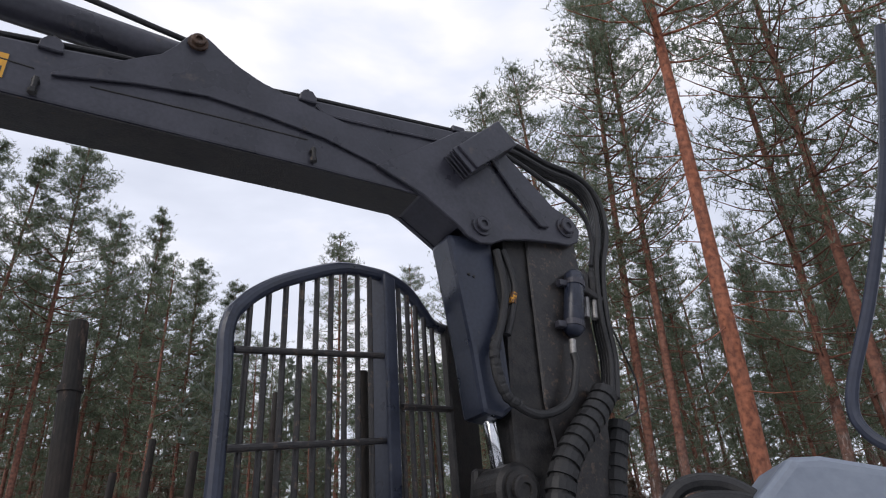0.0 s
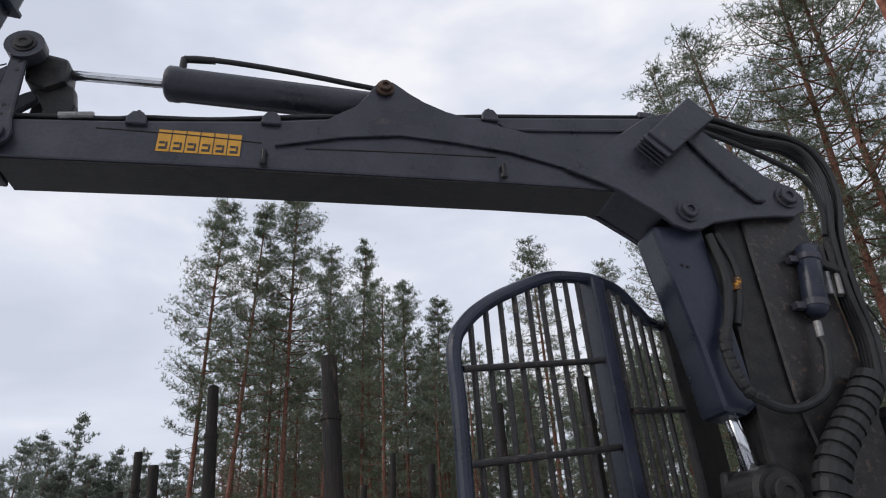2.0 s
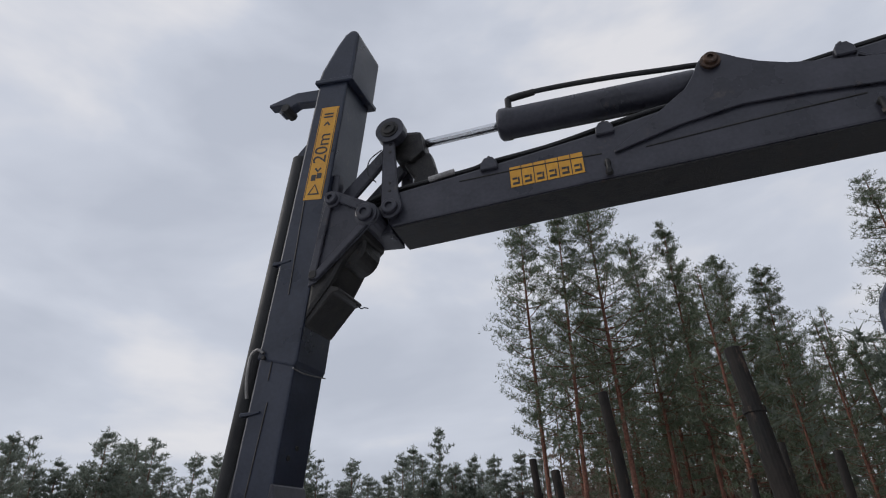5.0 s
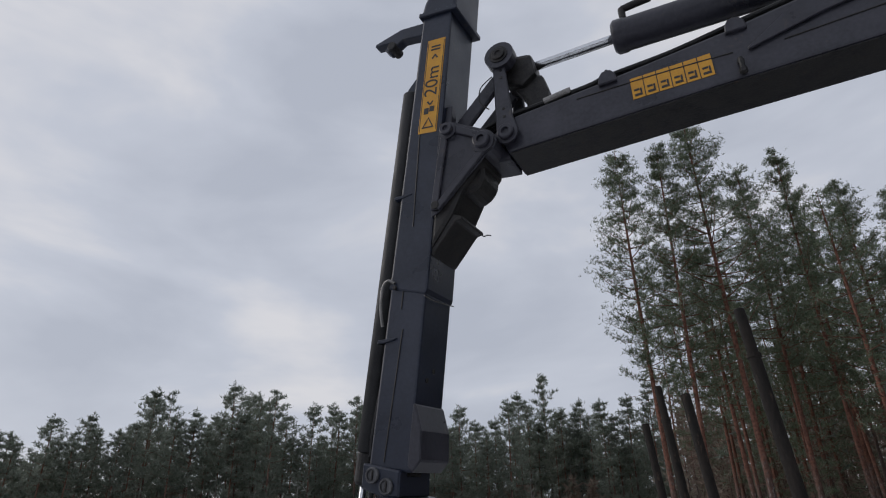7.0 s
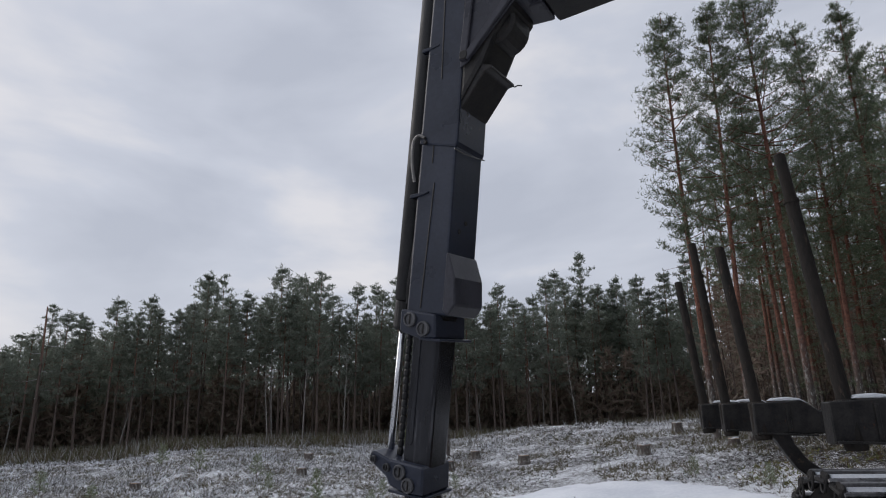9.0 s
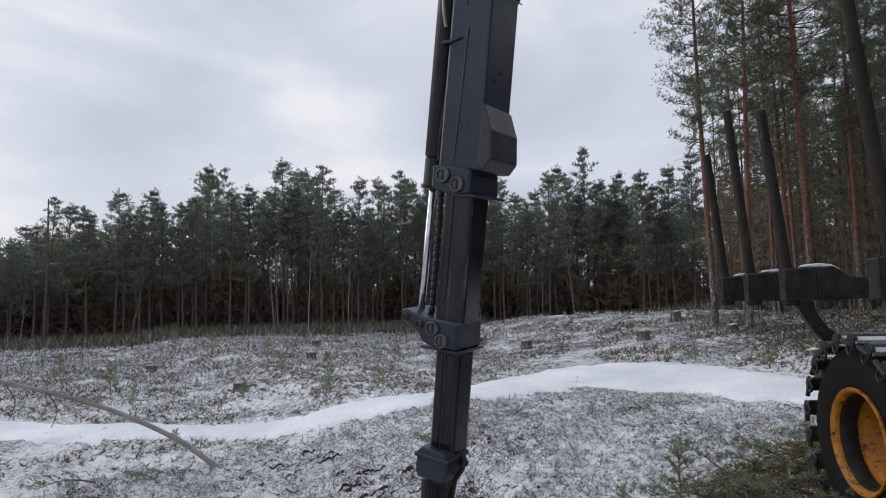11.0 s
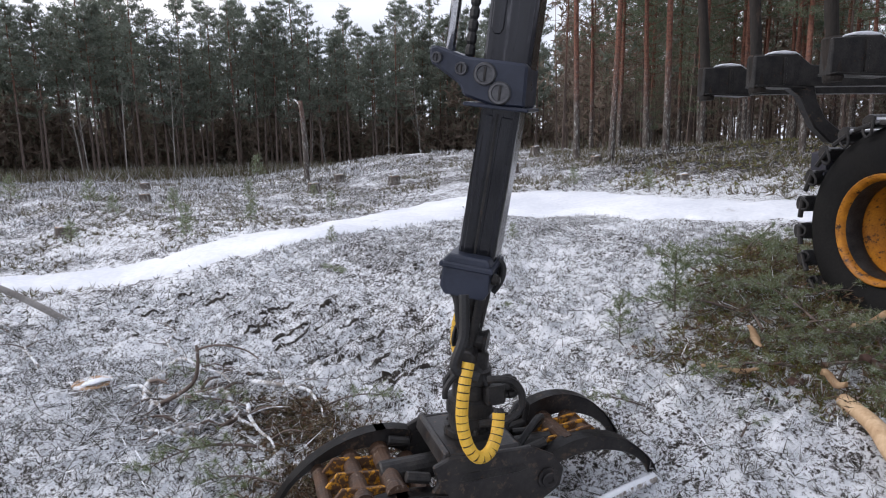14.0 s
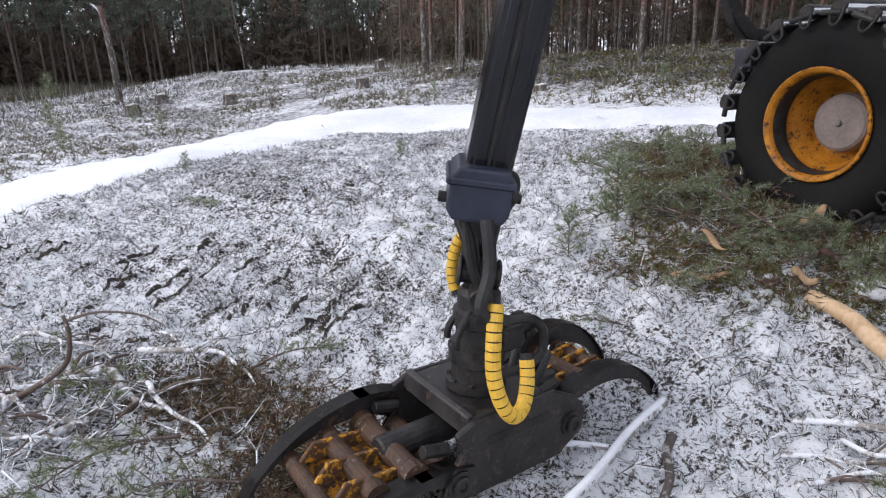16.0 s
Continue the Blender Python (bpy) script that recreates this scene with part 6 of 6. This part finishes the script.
def dead_branch(x, y, turn, ln, seed, mat=DEADWOOD, r=0.016, lift=0.0):
    """A bleached forked branch with a few side twigs."""
    rg = random.Random(seed)
    t = thing("dead_branch", Matrix.LocRotScale(rest(x, y, r + lift), Euler((0, 0, radians(turn))), None), "bleached dead branch with a crust of snow", "branch", "dead branches")
    pts = [Vector((ln * k / 5, rg.uniform(-.07, .07) * ln, rg.uniform(0, .10) * ln * math.sin(k * 0.7))) for k in range(6)]
    pts[0] = Vector((0, 0, 0))
    part("limb", tube(pts, r, 7, 4, None, r * 0.35), mat, t, "", None, True)
    for k in range(rg.randint(3, 6)):
        i = rg.randint(1, 4)
        e = pts[i] + Vector((rg.uniform(.1, .4), rg.choice((-1, 1)) * rg.uniform(.12, .4), rg.uniform(-.03, .14))) * ln * 0.6
        m = pts[i].lerp(e, 0.5) + Vector((0, 0, rg.uniform(-.02, .05)))
        part("twig", tube([pts[i], m, e], r * 0.5, 5, 4, None, r * 0.18), mat if k % 2 else TWIG, t, "", None, True)


for k, (x, y, a, ln) in enumerate([(-6.9, 1.1, -20, .9), (-6.6, 1.35, -35, 1.0), (-6.3, 1.55, 10, .9), (-6.75, .8, 30, .8), (-6.1, .9, 130, .8), (-6.0, 1.25, -8, .8), (-5.95, .7, 80, .7), (-6.4, .6, 20, .9), (-5.9, 1.0, 200, .8), (-7.2, 1.2, 15, .9),
                                   (-6.5, 1.8, -15, .7), (-7.5, 1.5, 160, 1.0), (-6.2, .45, 60, .7), (-5.6, .55, 110, .6), (-3.15, 2.0, 10, .7), (-2.95, 2.15, -20, .6), (-3.1, 1.85, 25, .6), (-3.65, 2.95, 75, .5), (-3.85, 3.1, 100, .5), (-7.9, .6, 170, 1.1), (-8.4, .2, 150, 1.2), (-5.9, 3.2, 40, .5), (-9.6, 8.9, 70, .4)]):
    dead_branch(x, y, a, ln, 100 + k, r=(0.024, 0.017, 0.020, 0.013)[k % 4] if k < 10 else 0.012)
for x, y, a, ln, seed in ((-6.85, 1.15, -30, 0.75, 140), (-6.45, 0.85, 55, 0.6, 141), (-6.3, 1.3, -12, 0.7, 142)):
    dead_branch(x, y, a, ln, seed, r=0.03, lift=0.03)
hook = thing("dead_branch", Matrix.Translation(rest(-6.05, 1.0, 0.02)), "upright crooked dead branch in the brush heap", "branch", "dead branches")
part("limb", tube([(-0.35, -0.12, 0), (-0.18, -0.05, 0.10), (-0.02, 0.03, 0.22), (0.03, 0.05, 0.36), (0.0, 0.06, 0.46)], 0.017, 8, 6, None, 0.008), TWIG, hook, "", None, True)
part("twig", tube([(0.0, 0.06, 0.43), (0.16, 0.12, 0.48), (0.34, 0.2, 0.47), (0.45, 0.24, 0.42)], 0.008, 6, 5, None, 0.003), TWIG, hook, "", None, True)


def stump(x, y, r, h, snow=True):
    t = thing("tree_stump", Matrix.Translation(rest(x, y, -0.03)), "snow-capped cut pine stump in the clearing", "stump", "stumps in the clearing")
    rg = random.Random(int(x * 31 + y * 17))
    bm = bmesh.new()
    n = 14
    loops = []
    for z, s in ((0, 1.35), (0.4 * h, 1.08), (h, 1.0)):
        loops.append([bm.verts.new((r * s * (1 + rg.uniform(-.09, .09)) * math.cos(k * math.tau / n), r * s * (1 + rg.uniform(-.09, .09)) * math.sin(k * math.tau / n), z)) for k in range(n)])
    for p, q in zip(loops, loops[1:]):
        for k in range(n):
            bm.faces.new((p[k], p[(k + 1) % n], q[(k + 1) % n], q[k]))
    bm.faces.new(loops[-1])
    part("stump_bark", bm, BARK, t)
    part("cut_face", lathe([(0, r * 0.93), (1, r * 0.9)], (0, 0, h), (0, 0, h + 0.012), 14), STUMP_TOP, t, "orange cut face")
    if snow:
        part("snow_cap", lathe([(0, r * 0.7), (0.5, r * 0.62), (1, r * 0.3)], (r * 0.2, 0.01, h + 0.006), (0.02, 0.01, h + 0.035), 14), CRUST, t, "cap of snow", None, True)


for x, y, r, h in [(-7.02, .73, .14, .09), (-17.0, 9.3, .16, .28), (-18.0, 10.9, .15, .25), (-15.3, 10.8, .16, .25), (-12.7, 12.8, .17, .28), (-15.7, 2.75, .14, .22), (-14.7, 16.6, .16, .3), (-20.5, 6.0, .15, .25), (-23, 1.5, .16, .25), (-19, -2.5, .15, .25), (-26, 8, .17, .28), (-11.0, 14.2, .15, .25), (-7.5, 11.5, .12, .14)]:
    stump(x, y, r, h)


def seedling(x, y, h, which=0):
    t = thing("pine_seedling", Matrix.LocRotScale(rest(x, y, -0.02), Euler((0, 0, x * 7)), (h,) * 3), "small green pine seedling on the moor", "seedling", "pine seedlings")
    for nm, me in zip(("stem", "needles"), SEEDLINGS[which % 3]):
        o = new(nm, me)
        o.parent = t


def seedling_meshes(seed):
    """One metre tall; scaled where it stands."""
    r = np.random.default_rng(seed)
    bm = bmesh.new()
    tube([(0, 0, 0), (0.02, 0.01, 0.5), (0.0, 0.02, 1.0)], 0.016, 6, 4, bm, 0.005)
    centres = []
    for k in range(17):
        z = 0.15 + 0.8 * k / 17
        a = k * 2.4
        ln = 0.34 * (1.1 - z) + 0.06
        e = Vector((ln * math.cos(a), ln * math.sin(a), z + 0.16))
        tube([(0.01, 0.01, z), e], 0.007, 4, 2, bm, 0.003)
        for j in range(7):
            f = r.uniform(0.25, 1.05)
            p = Vector((0.01, 0.01, z)).lerp(e, f)
            centres.append((p.x, p.y, p.z))
    v, f = tufts(r, centres, 12, 0.13, 0.0045, 0.5)
    return solid(bm, "seedling_stem", TWIG), mesh_from("seedling_needles", v, f, NEEDLES_GREEN)


SEEDLINGS = [seedling_meshes(s) for s in (5, 6, 7)]
for k, (x, y, h) in enumerate([(-4.15, 3.55, .5), (-4.35, 3.15, .32), (-11.9, 3.5, .4), (-12.8, 3.9, .5), (-14.6, 2.6, .45), (-15.1, .5, .45), (-18.5, .2, .6), (-14.4, 6.0, .4), (-15.5, 4.8, .6), (-16.8, 4.0, .5), (-13.8, 7.6, .4), (-17.5, 7.6, .6), (-20.5, 4.6, .7), (-24, 3.5, .8), (-22.5, -1, .7), (-16.0, 8.6, .4), (-9.4, 10.6, .4), (-7.6, 10.3, .4), (-5.2, 11.6, .4), (-12.3, 4.8, .35), (-10.7, .8, .3), (-8.9, 4.1, .22), (-6.9, 5.3, .22), (-25, 12, .9), (-30, 3, .9)]):
    seedling(x, y, h, k)


def bark_strip(a, b, width, curl, label, mat=WOODCHIP):
    """A torn strip of bark or wood: a long curled sheet with ragged ends."""
    a, b = Vector(a), Vector(b)
    d = b - a
    s = d.cross(Vector((0, 0, 1))).normalized()
    rg = random.Random(int(a.x * 97))
    bm = bmesh.new()
    rows = []
    for i in range(9):
        t = i / 8
        c = a + d * t
        w = width * (0.35 + 0.65 * math.sin(math.pi * min(1, max(0.0, t * 0.9 + 0.08)))) * (1 + rg.uniform(-.2, .2))
        rows.append([bm.verts.new(c + s * (w * f) + Vector((0, 0, curl * (1 - f * f) + 0.015 * math.sin(t * 7)))) for f in (-1, -.5, 0, .5, 1)])
    for p, q in zip(rows, rows[1:]):
        for j in range(4):
            bm.faces.new((p[j], p[j + 1], q[j + 1], q[j]))
    bmesh.ops.solidify(bm, geom=bm.faces[:], thickness=0.008)
    c = (a + b) / 2
    for v in bm.verts:
        v.co -= c
    ob = new("bark_strip", solid(bm, "bark_strip", mat, True))
    ob.location = c
    return tagged(ob, label, "bark strip", "torn bark strips")


def on(x, y, dz=0.03):
    return tuple(rest(x, y, dz))


bark_strip(on(-3.72, 2.91, 0.05), on(-3.45, 3.03, 0.07), 0.042, 0.012, "pale orange strip of torn pine bark on the snow")
bark_strip(on(-3.62, 3.36, 0.16), on(-3.47, 3.13, 0.18), 0.024, 0.008, "long narrow splinter of fresh pine wood")
bark_strip(on(-3.12, 3.49, 0.16), on(-3.01, 3.74, 0.18), 0.040, 0.008, "white splinter of fresh wood on the brush")
bark_strip(on(-3.29, 2.98, 0.10), on(-3.21, 2.89, 0.12), 0.03, 0.02, "torn brown bark flake beside the log", BARK_RED)
bark_strip(on(-3.16, 3.04, 0.12), on(-3.04, 3.00, 0.14), 0.03, 0.03, "small orange bark chip on the brush")
bark_strip(on(-3.04, 3.26, 0.12), on(-2.89, 3.26, 0.14), 0.04, 0.03, "curled red-brown flake of bark on the brush", BARK_RED)
bark_strip(on(-3.38, 2.90, 0.04), on(-3.33, 2.88, 0.06), 0.02, 0.01, "small reddish bark chip on the snow", BARK_RED)


def log_piece(a, b, r, mat, label, snow=False):
    a, b = Vector(a), Vector(b)
    t = thing("split_log", Matrix.Translation(a), label, "log")
    pts = [Vector((0, 0, 0)), (b - a) * 0.35 + Vector((0.02, 0, 0.015)), (b - a) * 0.7 + Vector((-0.01, 0.01, 0)), b - a]
    part("log_body", tube(pts, r * 0.75, 10, 5, None, r), mat, t, "", None, True)
    if snow:
        part("snow_crust", tube([p + Vector((0, 0, r * 0.45)) for p in pts], r * 0.7, 8, 5, None, r * 0.8), CRUST, t, "snow along its top", None, True)


log_piece(on(-3.06, 3.06, .03), on(-2.66, 2.55, .05), 0.05, WOODCHIP, "peeled orange pine log with torn bark")
log_piece(on(-3.86, 1.20, .02), on(-3.60, 2.10, .03), 0.022, DEADWOOD, "snow-covered birch pole lying beside the grapple", True)
log_piece(on(-4.0, 1.66, .02), on(-3.74, 1.72, .02), 0.013, DEADWOOD, "short stick covered with fresh snow", True)
log_piece(on(-3.52, 1.55, .0), on(-3.54, 1.98, .0), 0.020, BARK, "rotten brown stick sunk in the heather")
log_piece(on(-3.12, 2.14, .05), on(-2.7, 2.2, .06), 0.016, DEADWOOD, "bent birch branch with pink bark")
log_piece(on(-2.86, 3.16, .0), on(-2.6, 3.1, .03), 0.06, DEADWOOD, "snowy broken tree butt at the edge of the brush", True)

# bent birch stem that leans out of the ground
lean = thing("leaning_stem", Matrix.Translation(rest(-9.3, 1.18)), "thin bare birch stem bent over the moor", "stem")
part("stem_pole", tube([(0, 0.05, -0.05), (-0.02, -0.5, 0.42), (-0.06, -1.1, 0.78), (-0.08, -1.65, 1.03), (-0.06, -2.4, 1.29), (0.0, -3.2, 1.48), (0.1, -4.6, 1.6)], 0.034, 9, 6, None, 0.018), BIRCH, lean, "", None, True)
for k, (y, z) in enumerate(((-1.9, 1.12), (-2.3, 1.25), (-3.0, 1.43))):
    part("twig", tube([(-0.06, y, z), (-0.05, y + 0.1, z - 0.2), (-0.02, y + 0.05, z - 0.4)], 0.008, 5, 4, None, 0.003), TWIG, lean)

snag = thing("dead_snag", Matrix.Translation(rest(-19.7, 10.85)), "broken leaning grey dead pine snag", "snag")
part("snag_trunk", tube([(0, 0, -0.2), (0.05, -0.02, 1.0), (0.04, -0.06, 1.9), (0.0, -0.10, 2.55)], 0.10, 10, 4, None, 0.07), BARK, snag, "", None, True)
part("snag_stub", tube([(0.0, -0.10, 2.40), (-0.16, -0.15, 2.56), (-0.28, -0.15, 2.60)], 0.035, 6, 3, None, 0.02), DEADWOOD, snag)

tall_dead = thing("dead_pine", Matrix.Translation(rest(-43, -2.5)), "tall bare dead pine in front of the forest", "dead tree")
part("dead_trunk", tube([(0, 0, -0.2), (0.1, 0.05, 4), (0, 0, 7), (-0.1, -0.05, 8.6)], 0.10, 9, 4, None, 0.03), BARK_FAR, tall_dead, "", None, True)
for k in range(9):
    z = 3.4 + k * 0.5
    a = k * 2.4
    part("dead_limb", tube([(0, 0, z), (0.5 * math.cos(a), 0.5 * math.sin(a), z - 0.12), (1.0 * math.cos(a), 1.0 * math.sin(a), z - 0.1)], 0.02, 5, 3, None, 0.006), DEADWOOD, tall_dead)


def tyre_prints():
    """Short dark furrows that the tyre lugs pressed through the snow, row beside row."""
    rg = np.random.default_rng(12)
    v, f = [], []
    for x0, y0, x1, y1 in PRINTS:
        n = 14
        b = len(v)
        d = Vector((x1 - x0, y1 - y0, 0))
        s = Vector((-d.y, d.x, 0)).normalized()
        for i in range(n):
            t = i / (n - 1)
            p = Vector((x0, y0, 0)) + d * t + s * rg.normal() * 0.012
            w = 0.012 * math.sin(math.pi * (0.06 + 0.88 * t)) * rg.uniform(0.4, 1.5) + 0.003
            for o, h in ((-1, -0.01), (-0.4, 0.012), (0.5, 0.018), (1, -0.01)):
                q = p + s * (o * w + rg.normal() * 0.003)
                v.append((q.x, q.y, bumpy(q.x, q.y) + h + rg.uniform(0, 0.006)))
        for i in range(n - 1):
            for k in range(3):
                f.append((b + i * 4 + k, b + (i + 1) * 4 + k, b + (i + 1) * 4 + k + 1, b + i * 4 + k + 1))
    tagged(new("tyre_prints", mesh_from("tyre_prints", v, f, PEAT)), "dark tyre lug prints pressed through the snow", "tyre prints", kind="stuff")


PEAT = material("bare_black_peat", (0.022, 0.018, 0.015), (0.060, 0.048, 0.038), 0.9, 0, 14, 90, 0.6, (0.16, 0.13, 0.11), 0.66)
PRINTS = [(-6.99, 2.1, -6.94, 2.42), (-6.71, 2.07, -6.77, 2.64), (-6.28, 2.07, -6.28, 2.28), (-5.81, 2.17, -5.8, 2.41), (-5.6, 2.15, -5.62, 2.51), (-5.38, 2.27, -5.37, 2.42), (-7.34, 2.03, -7.37, 2.29), (-7.63, 2.36, -7.61, 2.71), (-7.09, 2.55, -7.13, 2.85), (-6.5, 2.47, -6.53, 2.73), (-6.16, 2.41, -6.17, 2.65), (-7.86, 2.17, -7.9, 2.42), (-5.45, 2.08, -5.46, 2.18), (-6.04, 2.2, -6.06, 2.35)]
rp = random.Random(77)
for row in range(2):      # fainter rows beside the deep ones
    x = -9.2 + 0.1 * row
    while x < -5.3:
        y = 1.62 + 0.44 * row + rp.uniform(-.06, .06) - 0.05 * (x + 7)
        PRINTS.append((x, y, x + rp.uniform(-.05, .05), y + rp.uniform(0.12, 0.34)))
        x += rp.uniform(0.22, 0.5)
tyre_prints()


def snowy_twigs():
    """A tangle of thin whitened twigs where the brush was dropped, and loose ones along the mat."""
    r = np.random.default_rng(31)
    pts = []
    while len(pts) < 620:
        x, y = (-6.3 + r.normal() * 0.45, 0.85 + r.normal() * 0.38) if len(pts) % 4 else (-4.0 + r.normal() * 0.45, 3.6 + r.normal() * 0.9)
        pts.append((x, y, bumpy(x, y) + r.uniform(0.0, 0.06)))
    v, f = tufts(r, pts, 6, 0.15, 0.0036, 0.25, 1.8)
    tagged(new("snowy_twigs", mesh_from("snowy_twigs", v, f, HEATHER)), "tangle of thin snow-whitened twigs", "twigs", kind="stuff")


snowy_twigs()
